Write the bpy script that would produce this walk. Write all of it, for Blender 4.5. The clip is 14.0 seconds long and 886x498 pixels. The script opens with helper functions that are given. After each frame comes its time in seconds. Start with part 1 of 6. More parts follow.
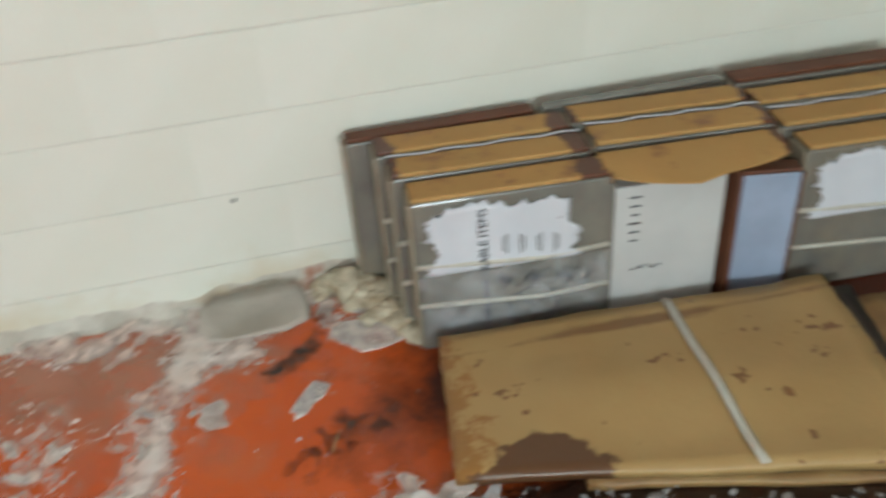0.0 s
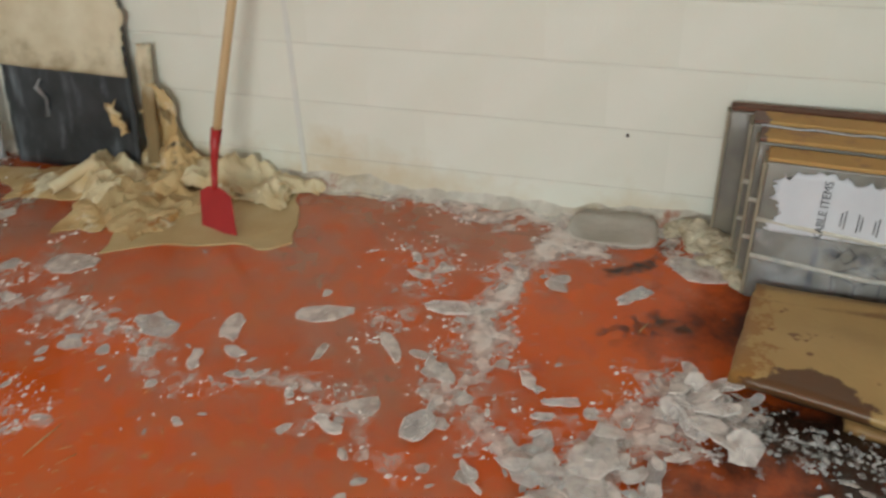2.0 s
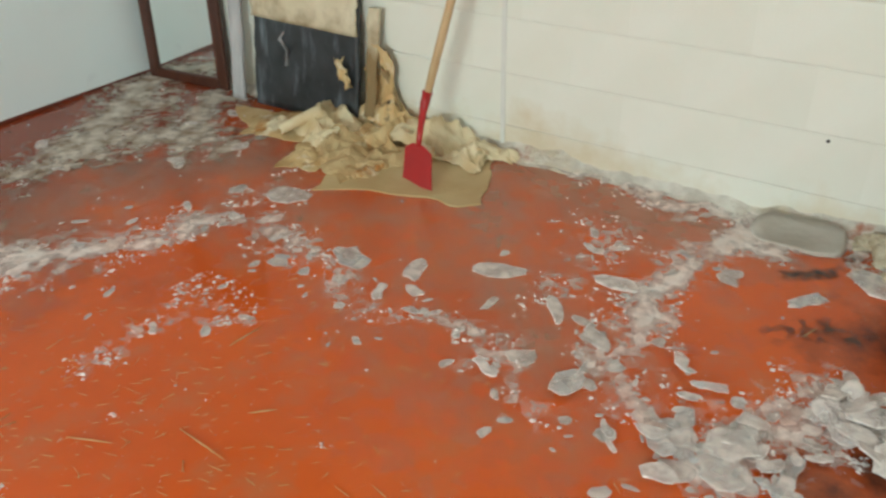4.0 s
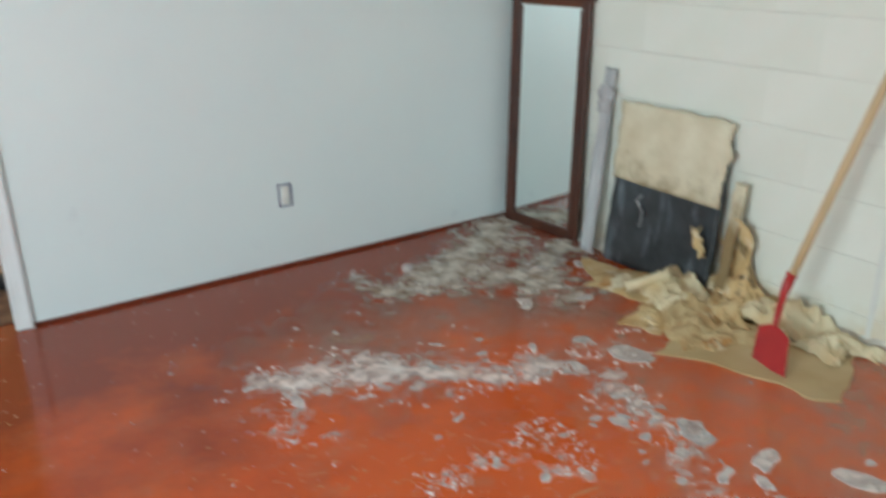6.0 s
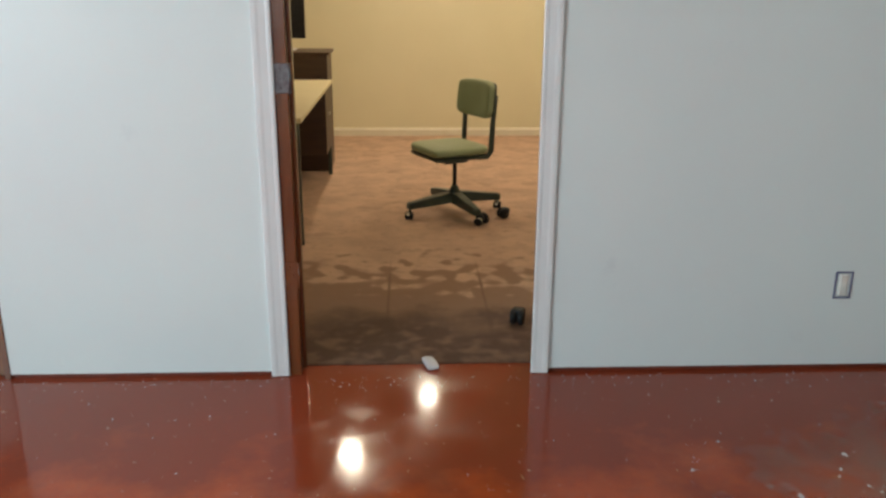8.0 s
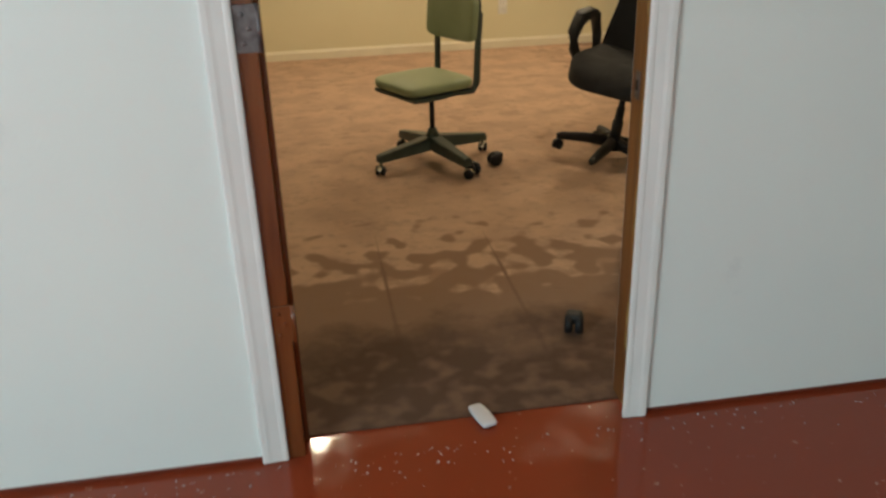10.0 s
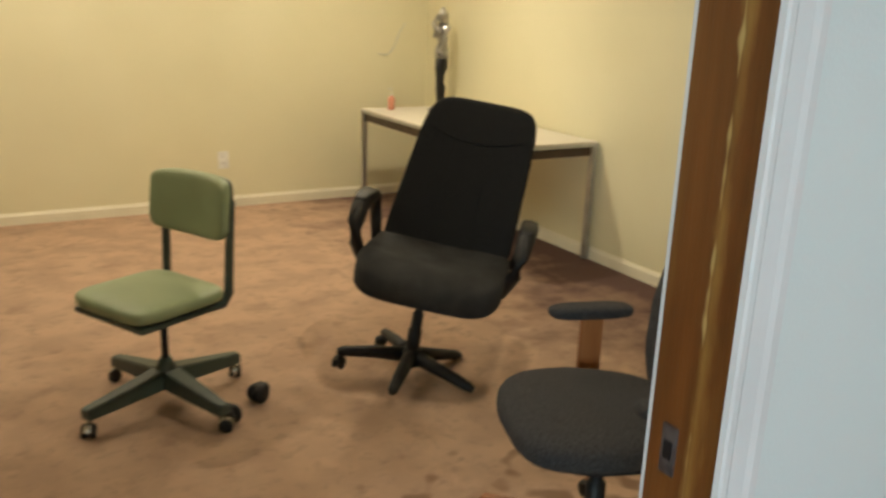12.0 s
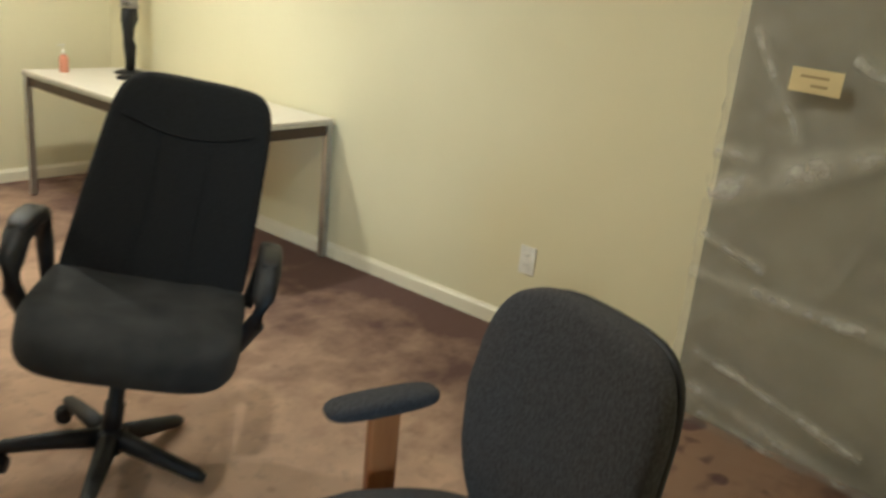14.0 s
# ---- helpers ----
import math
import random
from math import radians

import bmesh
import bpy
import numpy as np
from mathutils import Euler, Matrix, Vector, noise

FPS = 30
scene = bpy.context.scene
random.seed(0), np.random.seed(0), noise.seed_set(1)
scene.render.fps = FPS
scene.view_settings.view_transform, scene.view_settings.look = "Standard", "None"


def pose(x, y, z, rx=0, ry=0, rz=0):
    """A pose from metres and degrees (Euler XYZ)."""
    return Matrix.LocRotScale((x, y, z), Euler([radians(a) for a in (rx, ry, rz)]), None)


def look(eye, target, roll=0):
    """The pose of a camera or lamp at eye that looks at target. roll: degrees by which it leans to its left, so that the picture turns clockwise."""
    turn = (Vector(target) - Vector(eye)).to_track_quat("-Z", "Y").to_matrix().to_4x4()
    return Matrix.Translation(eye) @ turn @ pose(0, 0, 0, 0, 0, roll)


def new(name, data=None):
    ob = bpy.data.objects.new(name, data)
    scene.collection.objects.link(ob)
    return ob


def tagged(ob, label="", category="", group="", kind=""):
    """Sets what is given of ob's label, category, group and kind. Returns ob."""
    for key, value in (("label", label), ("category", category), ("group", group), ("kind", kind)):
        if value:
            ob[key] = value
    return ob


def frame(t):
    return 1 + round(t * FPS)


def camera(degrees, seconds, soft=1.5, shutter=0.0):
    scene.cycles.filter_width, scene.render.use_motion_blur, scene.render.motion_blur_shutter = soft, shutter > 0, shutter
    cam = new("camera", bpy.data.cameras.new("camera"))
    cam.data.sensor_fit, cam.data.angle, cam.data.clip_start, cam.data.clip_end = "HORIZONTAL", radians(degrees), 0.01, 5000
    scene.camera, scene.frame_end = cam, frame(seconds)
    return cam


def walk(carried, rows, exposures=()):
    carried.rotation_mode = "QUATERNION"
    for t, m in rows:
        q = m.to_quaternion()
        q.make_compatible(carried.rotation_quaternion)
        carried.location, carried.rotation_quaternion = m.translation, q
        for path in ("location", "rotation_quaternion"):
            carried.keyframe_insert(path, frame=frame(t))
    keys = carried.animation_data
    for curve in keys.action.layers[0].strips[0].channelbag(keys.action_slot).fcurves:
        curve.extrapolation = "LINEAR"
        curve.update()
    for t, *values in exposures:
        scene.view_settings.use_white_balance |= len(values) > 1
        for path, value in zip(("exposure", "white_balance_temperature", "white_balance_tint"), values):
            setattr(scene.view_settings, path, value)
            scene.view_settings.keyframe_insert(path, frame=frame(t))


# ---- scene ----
cam = camera(55.8, 14.0, soft=2.6, shutter=0.5)
PATH = [
    (0, (-0.971, -3.359, 1.403), (0.641, -3.611, 0.246), -4.6),
    (0.5, (-1.136, -3.317, 1.345), (0.539, -3.175, 0.261), -3.0),
    (1, (-1.273, -3.369, 1.386), (0.389, -3.025, 0.327), -2.5),
    (1.5, (-1.48, -3.378, 1.362), (0.168, -2.904, 0.332), -2.8),
    (2, (-1.58, -3.432, 1.375), (0.026, -2.828, 0.348), -1.9),
    (2.5, (-1.611, -3.534, 1.386), (-0.116, -2.768, 0.301), -1.7),
    (2.7, (-1.647, -3.549, 1.384), (-0.176, -2.734, 0.303), -1.5),
    (4.8, (-1.72, -3.526, 1.426), (-0.449, -2.36, 0.414), -2.1),
    (5, (-1.724, -3.51, 1.431), (-0.5, -2.281, 0.435), -2.2),
    (5.5, (-1.783, -3.462, 1.415), (-0.651, -2.07, 0.531), -1.1),
    (6, (-1.899, -3.399, 1.463), (-0.876, -1.839, 0.742), -0.9),
    (6.5, (-2.107, -3.31, 1.513), (-1.166, -1.642, 0.936), -0.5),
    (7, (-2.119, -3.285, 1.468), (-1.572, -1.445, 0.906), -1.8),
    (7.5, (-2.131, -3.091, 1.444), (-1.812, -1.194, 0.898), -0.8),
    (8, (-2.14, -2.892, 1.408), (-2.06, -0.986, 0.807), 0.3),
    (8.2, (-2.168, -2.821, 1.422), (-2.067, -0.911, 0.836), 0.6),
    (10.3, (-2.455, -1.602, 1.373), (-2.119, 0.182, 0.533), -2.5),
    (10.5, (-2.452, -1.451, 1.363), (-2.055, 0.321, 0.525), -1.9),
    (11, (-2.414, -1.134, 1.364), (-2.062, 0.624, 0.479), -1.3),
    (11.5, (-2.458, -0.855, 1.401), (-1.837, 0.94, 0.775), -0.9),
    (12, (-2.42, -0.593, 1.448), (-1.441, 1.06, 0.891), 2.1),
    (12.5, (-2.328, -0.387, 1.437), (-1.248, 1.198, 0.87), 3.3),
    (13, (-2.265, -0.166, 1.45), (-1.068, 1.312, 0.833), 3.5),
    (13.5, (-2.18, -0.01, 1.458), (-0.821, 1.296, 0.79), 4.2),
    (14, (-2.011, 0.14, 1.451), (-0.522, 1.321, 0.827), 5.7),
]
walk(cam, [(t, look(e, g, r)) for t, e, g, r in PATH],
     [(0, 0.12, 7100, 14), (0.6, -0.13, 7700, 17), (1.2, -0.22, 7650, 18), (2.0, -0.18, 7650, 18), (2.7, 0.02, 7600, 18), (4.8, 0.15, 7100, 9), (6.0, 0.07, 6600, 11), (7.5, -0.40, 6650, 13), (8.2, -0.46, 6750, 14), (10.3, -0.54, 7050, 11), (11.0, -0.40, 7100, 10), (12.0, -0.22, 6450, 6), (13.0, -0.09, 5850, 4), (14.0, 0.09, 5300, 3)])

# ---- world and light ----
world = bpy.data.worlds.new("sky")
scene.world = world
world.use_nodes = True
_wn = world.node_tree.nodes
_sky = _wn.new("ShaderNodeTexSky")
_sky.sky_type, _sky.sun_disc = "NISHITA", False
_sky.sun_elevation, _sky.sun_rotation = radians(28), radians(250)
world.node_tree.links.new(_sky.outputs[0], _wn["Background"].inputs[0])
_wn["Background"].inputs[1].default_value = 0.1


def area_light(name, m, sx, sy, power, colour):
    data = bpy.data.lights.new(name, "AREA")
    data.shape, data.size, data.size_y, data.energy, data.color = "RECTANGLE", sx, sy, power, colour
    ob = new(name, data)
    ob.matrix_world = m
    return ob


WARM = (1.0, 0.85, 0.62)
DAY = (0.70, 0.92, 1.0)
area_light("window_daylight", look((-5.42, -3.3, 1.5), (0, -2.6, 0.8)), 2.0, 1.2, 175, DAY)
# weak fill from the south, added; its window is unseen too
area_light("daylight_fill_south", look((-2.6, -5.95, 1.55), (-2.4, 0, 0.9)), 1.8, 1.1, 16, DAY)
# added daylight fill from the north; no window stands behind it
area_light("daylight_fill_north", look((-5.0, 1.9, 1.5), (0.5, -2.0, 0.6)), 0.9, 1.2, 80, DAY)
# first three follow reflections and a table shadow; the last is unseen added fill
LAMPS = [(-1.97, 4.44), (-2.65, 3.37), (-0.35, 3.90), (-0.85, 1.45)]
for (lx, ly), lw in zip(LAMPS, (14, 25, 34, 18)):
    lamp_light = area_light("ceiling_and_fill_light", look((lx, ly, 2.392), (lx, ly, 0)), 0.12, 0.12, lw, WARM)
    lamp_light.data.shape = "DISK"

# ---- materials ----


def material(name, base, second=None, scale=6.0, rough=0.6, bump=0.15, bump_scale=80.0, metal=0.0, spread=(0.35, 0.7), rough2=None,
             stretch=(1, 1, 1), random_tint=0.0, coat=0.0, bump_distance=0.004):
    m = bpy.data.materials.new(name)
    m.use_nodes = True
    n, l = m.node_tree.nodes, m.node_tree.links
    b = n["Principled BSDF"]
    b.inputs["Metallic"].default_value = metal
    b.inputs["Roughness"].default_value = rough
    b.inputs["Coat Weight"].default_value = coat
    co = n.new("ShaderNodeTexCoord")
    mp = n.new("ShaderNodeMapping")
    mp.inputs["Scale"].default_value = stretch
    l.new(co.outputs["Object"], mp.inputs[0])
    n1 = n.new("ShaderNodeTexNoise")
    n1.inputs["Scale"].default_value, n1.inputs["Detail"].default_value = scale, 6
    l.new(mp.outputs[0], n1.inputs["Vector"])
    ramp = n.new("ShaderNodeMapRange")
    ramp.inputs[1].default_value, ramp.inputs[2].default_value = spread
    l.new(n1.outputs[0], ramp.inputs[0])
    mix = n.new("ShaderNodeMix")
    mix.data_type = "RGBA"
    second = second or tuple(c * 0.82 for c in base)
    mix.inputs["A"].default_value, mix.inputs["B"].default_value = (*base, 1), (*second, 1)
    l.new(ramp.outputs[0], mix.inputs["Factor"])
    out = mix.outputs["Result"]
    if random_tint:
        info = n.new("ShaderNodeObjectInfo")
        hsv = n.new("ShaderNodeHueSaturation")
        k = n.new("ShaderNodeMapRange")
        k.inputs[3].default_value, k.inputs[4].default_value = 1 - random_tint, 1 + random_tint
        l.new(info.outputs["Random"], k.inputs[0])
        l.new(k.outputs[0], hsv.inputs["Value"])
        l.new(out, hsv.inputs["Color"])
        out = hsv.outputs[0]
    l.new(out, b.inputs["Base Color"])
    if rough2 is not None:
        rr = n.new("ShaderNodeMapRange")
        rr.inputs[3].default_value, rr.inputs[4].default_value = rough, rough2
        l.new(ramp.outputs[0], rr.inputs[0])
        l.new(rr.outputs[0], b.inputs["Roughness"])
    if bump:
        n2 = n.new("ShaderNodeTexNoise")
        n2.inputs["Scale"].default_value, n2.inputs["Detail"].default_value = bump_scale, 4
        l.new(mp.outputs[0], n2.inputs["Vector"])
        bp = n.new("ShaderNodeBump")
        bp.inputs["Strength"].default_value, bp.inputs["Distance"].default_value = bump, bump_distance
        l.new(n2.outputs[0], bp.inputs["Height"])
        l.new(bp.outputs[0], b.inputs["Normal"])
    return m


def layered(m, colour, noise_scale, low, high, mask=None, rough=None, detail=8.0, stretch=(1, 1, 1), band=None):
    """Lay a second, blotchy coat over a material's colour, optionally kept to a stretch of one world axis: mask=(axis, from, to), or to a
    strip round a place on it: band=(axis, middle, half width)."""
    n, l = m.node_tree.nodes, m.node_tree.links
    b = n["Principled BSDF"]
    old = b.inputs["Base Color"].links[0].from_socket
    geo = n.new("ShaderNodeNewGeometry")
    mp = n.new("ShaderNodeMapping")
    mp.inputs["Scale"].default_value = stretch
    l.new(geo.outputs["Position"], mp.inputs[0])
    nz = n.new("ShaderNodeTexNoise")
    nz.inputs["Scale"].default_value, nz.inputs["Detail"].default_value, nz.inputs["Roughness"].default_value = noise_scale, detail, 0.62
    l.new(mp.outputs[0], nz.inputs["Vector"])
    value = nz.outputs[0]
    if mask:
        axis, a, c = mask
        sep = n.new("ShaderNodeSeparateXYZ")
        l.new(geo.outputs["Position"], sep.inputs[0])
        mr = n.new("ShaderNodeMapRange")
        mr.inputs[1].default_value, mr.inputs[2].default_value = a, c
        mr.inputs[3].default_value, mr.inputs[4].default_value = 0.5, -0.5
        l.new(sep.outputs[axis], mr.inputs[0])
        add = n.new("ShaderNodeMath")
        l.new(value, add.inputs[0])
        l.new(mr.outputs[0], add.inputs[1])
        value = add.outputs[0]
    if band:
        axis, middle, half = band
        sep = n.new("ShaderNodeSeparateXYZ")
        l.new(geo.outputs["Position"], sep.inputs[0])
        off = n.new("ShaderNodeMath")
        off.operation = "SUBTRACT"
        off.inputs[1].default_value = middle
        l.new(sep.outputs[axis], off.inputs[0])
        far = n.new("ShaderNodeMath")
        far.operation = "ABSOLUTE"
        l.new(off.outputs[0], far.inputs[0])
        fade = n.new("ShaderNodeMapRange")
        fade.inputs[1].default_value, fade.inputs[2].default_value = 0.0, half * 2
        fade.inputs[3].default_value, fade.inputs[4].default_value = 0.5, -0.5
        l.new(far.outputs[0], fade.inputs[0])
        add = n.new("ShaderNodeMath")
        l.new(value, add.inputs[0])
        l.new(fade.outputs[0], add.inputs[1])
        value = add.outputs[0]
    rg = n.new("ShaderNodeMapRange")
    rg.inputs[1].default_value, rg.inputs[2].default_value = low, high
    l.new(value, rg.inputs[0])
    mix = n.new("ShaderNodeMix")
    mix.data_type = "RGBA"
    l.new(rg.outputs[0], mix.inputs["Factor"])
    l.new(old, mix.inputs["A"])
    mix.inputs["B"].default_value = (*colour, 1)
    l.new(mix.outputs["Result"], b.inputs["Base Color"])
    if rough is not None:
        mr2 = n.new("ShaderNodeMix")
        r_in = b.inputs["Roughness"]
        if r_in.links:
            l.new(r_in.links[0].from_socket, mr2.inputs["A"])
        else:
            mr2.inputs["A"].default_value = r_in.default_value
        mr2.inputs["B"].default_value = rough
        l.new(rg.outputs[0], mr2.inputs["Factor"])
        l.new(mr2.outputs["Result"], r_in)
    return m


def ice_material(name, colour, alpha, rough):
    m = material(name, colour, tuple(c * 0.9 for c in colour), 30, rough, 0.5, 60)
    b = m.node_tree.nodes["Principled BSDF"]
    b.inputs["Transmission Weight"].default_value = alpha
    b.inputs["IOR"].default_value = 1.31
    return m


M_FLOOR = material("red_floor_paint", (0.74, 0.122, 0.018), (0.66, 0.098, 0.016), 2.2, 0.05, 0.06, 35, rough2=0.15, bump_distance=0.003)
layered(M_FLOOR, (0.56, 0.165, 0.065), 6.0, 0.50, 0.80, rough=0.35)
layered(M_FLOOR, (0.62, 0.26, 0.14), 22.0, 0.63, 0.80, rough=0.4, detail=5, stretch=(1.0, 0.7, 1))
# darker red towards the partition: the weaker light there is put into the paint
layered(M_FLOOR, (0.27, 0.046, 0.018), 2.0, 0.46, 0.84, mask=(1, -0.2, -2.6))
layered(M_FLOOR, (0.20, 0.040, 0.015), 3.1, 0.72, 0.92)
M_FLOOR.node_tree.nodes["Principled BSDF"].inputs["Specular IOR Level"].default_value = 0.38
layered(M_FLOOR, (0.60, 0.34, 0.22), 38.0, 0.68, 0.76, rough=0.6, detail=3)
# much darker and glossier towards the carton corner
layered(M_FLOOR, (0.10, 0.024, 0.012), 3.4, 0.54, 0.80, mask=(1, -4.0, -2.5), rough=0.2)
M_BLOCK = material("block_paint", (0.79, 0.785, 0.71), (0.75, 0.745, 0.66), 3, 0.55, 0.35, 120, random_tint=0.012, bump_distance=0.003)
layered(M_BLOCK, (0.66, 0.57, 0.42), 2.6, 0.86, 1.10, mask=(2, 0.05, 0.75))
M_MORTAR = material("painted_mortar", (0.72, 0.70, 0.64), (0.66, 0.63, 0.57), 12, 0.8, 0.4, 120)
M_JOINT = material("grey_joint_caulk", (0.67, 0.67, 0.63), (0.73, 0.725, 0.67), 9, 0.6, 0.3, 90)
M_DRY = material("drywall_paint", (0.77, 0.84, 0.84), (0.74, 0.81, 0.82), 1.6, 0.42, 0.12, 160)
layered(M_DRY, (0.63, 0.68, 0.71), 4.0, 0.66, 0.85)
M_CREAM = material("cream_wall_paint", (0.76, 0.71, 0.50), (0.72, 0.67, 0.46), 1.5, 0.5, 0.12, 160)
M_TRIM = material("white_trim_paint", (0.78, 0.80, 0.81), (0.72, 0.74, 0.75), 5, 0.32, 0.08, 60)
M_CREAMTRIM = material("cream_trim_paint", (0.80, 0.75, 0.60), (0.74, 0.69, 0.54), 5, 0.35, 0.08, 60)
M_CEIL = material("ceiling_paint", (0.72, 0.72, 0.70), (0.68, 0.68, 0.66), 4, 0.8, 0.3, 140)
M_JAMB = material("stained_jamb_wood", (0.20, 0.060, 0.018), (0.11, 0.028, 0.009), 3.2, 0.26, 0.25, 30, stretch=(9, 9, 0.7), coat=0.3)
M_JAMBWORN = material("worn_jamb_wood", (0.19, 0.066, 0.015), (0.11, 0.036, 0.009), 3.0, 0.3, 0.25, 30, stretch=(9, 9, 0.7), coat=0.3)
layered(M_JAMBWORN, (0.25, 0.115, 0.025), 3.0, 0.52, 0.85, rough=0.35, stretch=(1.0, 6.0, 0.6))
layered(M_JAMBWORN, (0.33, 0.175, 0.042), 6.0, 0.78, 1.10, rough=0.4, stretch=(1.0, 3.0, 0.7), band=(1, 0.054, 0.030))
layered(M_JAMBWORN, (0.52, 0.36, 0.13), 10.0, 0.98, 1.08, rough=0.5, stretch=(1.0, 1.6, 0.9), band=(1, 0.060, 0.020), detail=2)
M_REDBASE = material("red_base_strip_paint", (0.20, 0.035, 0.015), (0.11, 0.02, 0.01), 9, 0.5, 0.3, 60)
M_CARPET = material("brown_carpet", (0.70, 0.475, 0.33), (0.58, 0.385, 0.27), 5.0, 0.95, 1.0, 420, spread=(0.4, 0.62), bump_distance=0.01)
layered(M_CARPET, (0.46, 0.29, 0.20), 5.5, 0.54, 0.74)
layered(M_CARPET, (0.44, 0.285, 0.205), 16.0, 0.54, 0.80, detail=5)
layered(M_CARPET, (0.46, 0.285, 0.185), 6.5, 0.58, 0.72, mask=(1, 0.2, 2.2), rough=0.8)
# darker blotches around x -0.5, then darker towards the side wall
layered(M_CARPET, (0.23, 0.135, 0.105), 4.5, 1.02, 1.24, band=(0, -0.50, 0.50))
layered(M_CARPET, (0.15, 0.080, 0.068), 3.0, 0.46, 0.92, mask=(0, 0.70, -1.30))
layered(M_CARPET, (0.37, 0.225, 0.145), 10.0, 0.66, 0.76, mask=(1, 0.55, 2.5), detail=0.5)
for seam in (-2.24, -1.79):
    layered(M_CARPET, (0.29, 0.17, 0.11), 4.0, 1.06, 1.40, band=(0, seam, 0.013), mask=(1, 1.05, 2.0))
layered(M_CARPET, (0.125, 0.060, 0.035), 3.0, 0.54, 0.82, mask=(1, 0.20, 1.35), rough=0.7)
layered(M_CARPET, (0.24, 0.135, 0.085), 12.0, 0.72, 0.92, mask=(1, -0.3, 2.0), detail=1.5)
M_METAL = material("brushed_steel", (0.55, 0.55, 0.56), (0.45, 0.45, 0.46), 20, 0.35, 0.1, 200, metal=1.0)
M_CHROME = material("chrome", (0.75, 0.74, 0.72), None, 20, 0.12, 0.0, metal=1.0)
M_HINGE = material("tarnished_hinge_metal", (0.20, 0.19, 0.20), (0.10, 0.085, 0.085), 40, 0.42, 0.2, 200, metal=0.7)
M_MIRFRAME = material("dark_mahogany", (0.095, 0.028, 0.014), (0.045, 0.012, 0.007), 4, 0.38, 0.25, 40, stretch=(6, 6, 0.8))
M_GLASS = material("mirror_silver", (0.86, 0.92, 0.90), (0.84, 0.90, 0.88), 3, 0.03, 0.0, metal=1.0)
M_BLACK = material("black_plastic", (0.008, 0.008, 0.009), (0.015, 0.015, 0.017), 30, 0.5, 0.15, 180)
M_BLACKFAB = material("black_upholstery", (0.009, 0.0094, 0.0104), (0.018, 0.0185, 0.020), 240, 0.9, 0.9, 700, bump_distance=0.003)
M_DUSTYFAB = material("dusty_black_upholstery", (0.012, 0.0125, 0.0135), (0.030, 0.030, 0.031), 9, 0.92, 0.9, 600, bump_distance=0.003)
M_GREYFAB = material("charcoal_upholstery", (0.024, 0.0235, 0.026), (0.060, 0.058, 0.064), 170, 0.92, 1.0, 520, bump_distance=0.004)
M_BLACKFAB.node_tree.nodes["Principled BSDF"].inputs["Specular IOR Level"].default_value = 0.2
M_BLACK.node_tree.nodes["Principled BSDF"].inputs["Specular IOR Level"].default_value = 0.32
M_OAK = material("red_oak", (0.34, 0.13, 0.045), (0.22, 0.075, 0.025), 4, 0.35, 0.2, 40, stretch=(8, 8, 1))
M_GREEN = material("sage_green_vinyl", (0.275, 0.335, 0.195), (0.235, 0.29, 0.165), 6, 0.42, 0.35, 300)
M_GREENMETAL = material("dark_green_enamel", (0.045, 0.066, 0.055), (0.03, 0.045, 0.038), 14, 0.4, 0.1, 90)
M_CARD = material("cardboard", (0.52, 0.29, 0.10), (0.46, 0.25, 0.085), 5, 0.75, 0.25, 90, stretch=(1, 1, 6))
layered(M_CARD, (0.30, 0.12, 0.035), 9.0, 0.56, 0.68, rough=0.4)
for wet_end, half_width in ((-3.50, 0.05), (-3.955, 0.07), (-4.43, 0.05)):
    layered(M_CARD, (0.115, 0.034, 0.014), 11.0, 0.74, 0.80, band=(1, wet_end, half_width), rough=0.35)
M_WETCARD = material("wet_brown_cardboard", (0.15, 0.046, 0.018), (0.085, 0.026, 0.011), 6, 0.6, 0.3, 60)
M_GREYCARD = material("grey_printed_carton", (0.215, 0.198, 0.170), (0.145, 0.135, 0.120), 9, 0.25, 0.25, 50, coat=0.5)
layered(M_GREYCARD, (0.24, 0.20, 0.15), 3.0, 0.55, 0.75)
M_CARDSIDE = material("tan_carton_end", (0.36, 0.31, 0.23), (0.25, 0.20, 0.14), 8, 0.6, 0.3, 60)
layered(M_CARDSIDE, (0.14, 0.05, 0.02), 14.0, 0.60, 0.70)
M_LABEL = material("white_paper_label", (0.66, 0.67, 0.72), (0.56, 0.57, 0.62), 6, 0.6, 0.2, 60)
# white card greyed in its colour for the shade under the open flap
M_WHITESIDE = material("shaded_white_carton", (0.56, 0.555, 0.545), (0.46, 0.455, 0.45), 5, 0.5, 0.2, 60)
M_BLUELABEL = material("bluish_white_carton", (0.34, 0.41, 0.54), (0.22, 0.27, 0.37), 5, 0.45, 0.2, 60)
M_PRINT = material("dark_print", (0.06, 0.06, 0.07), None, 40, 0.7, 0.0)
M_STRAP = material("white_plastic_strap", (0.62, 0.58, 0.50), None, 30, 0.4, 0.1, 60)
M_RED = material("red_enamel", (0.46, 0.016, 0.016), (0.38, 0.012, 0.014), 9, 0.38, 0.12, 80)
M_HANDLE = material("pale_ash_handle", (0.60, 0.42, 0.24), (0.50, 0.33, 0.17), 4, 0.45, 0.2, 50, stretch=(8, 8, 0.6))
M_PANELFACE = material("stained_panel_paper", (0.74, 0.66, 0.50), (0.60, 0.50, 0.34), 7, 0.85, 0.3, 70)
layered(M_PANELFACE, (0.26, 0.17, 0.08), 9.0, 0.56, 0.95, mask=(2, 0.28, 0.72))
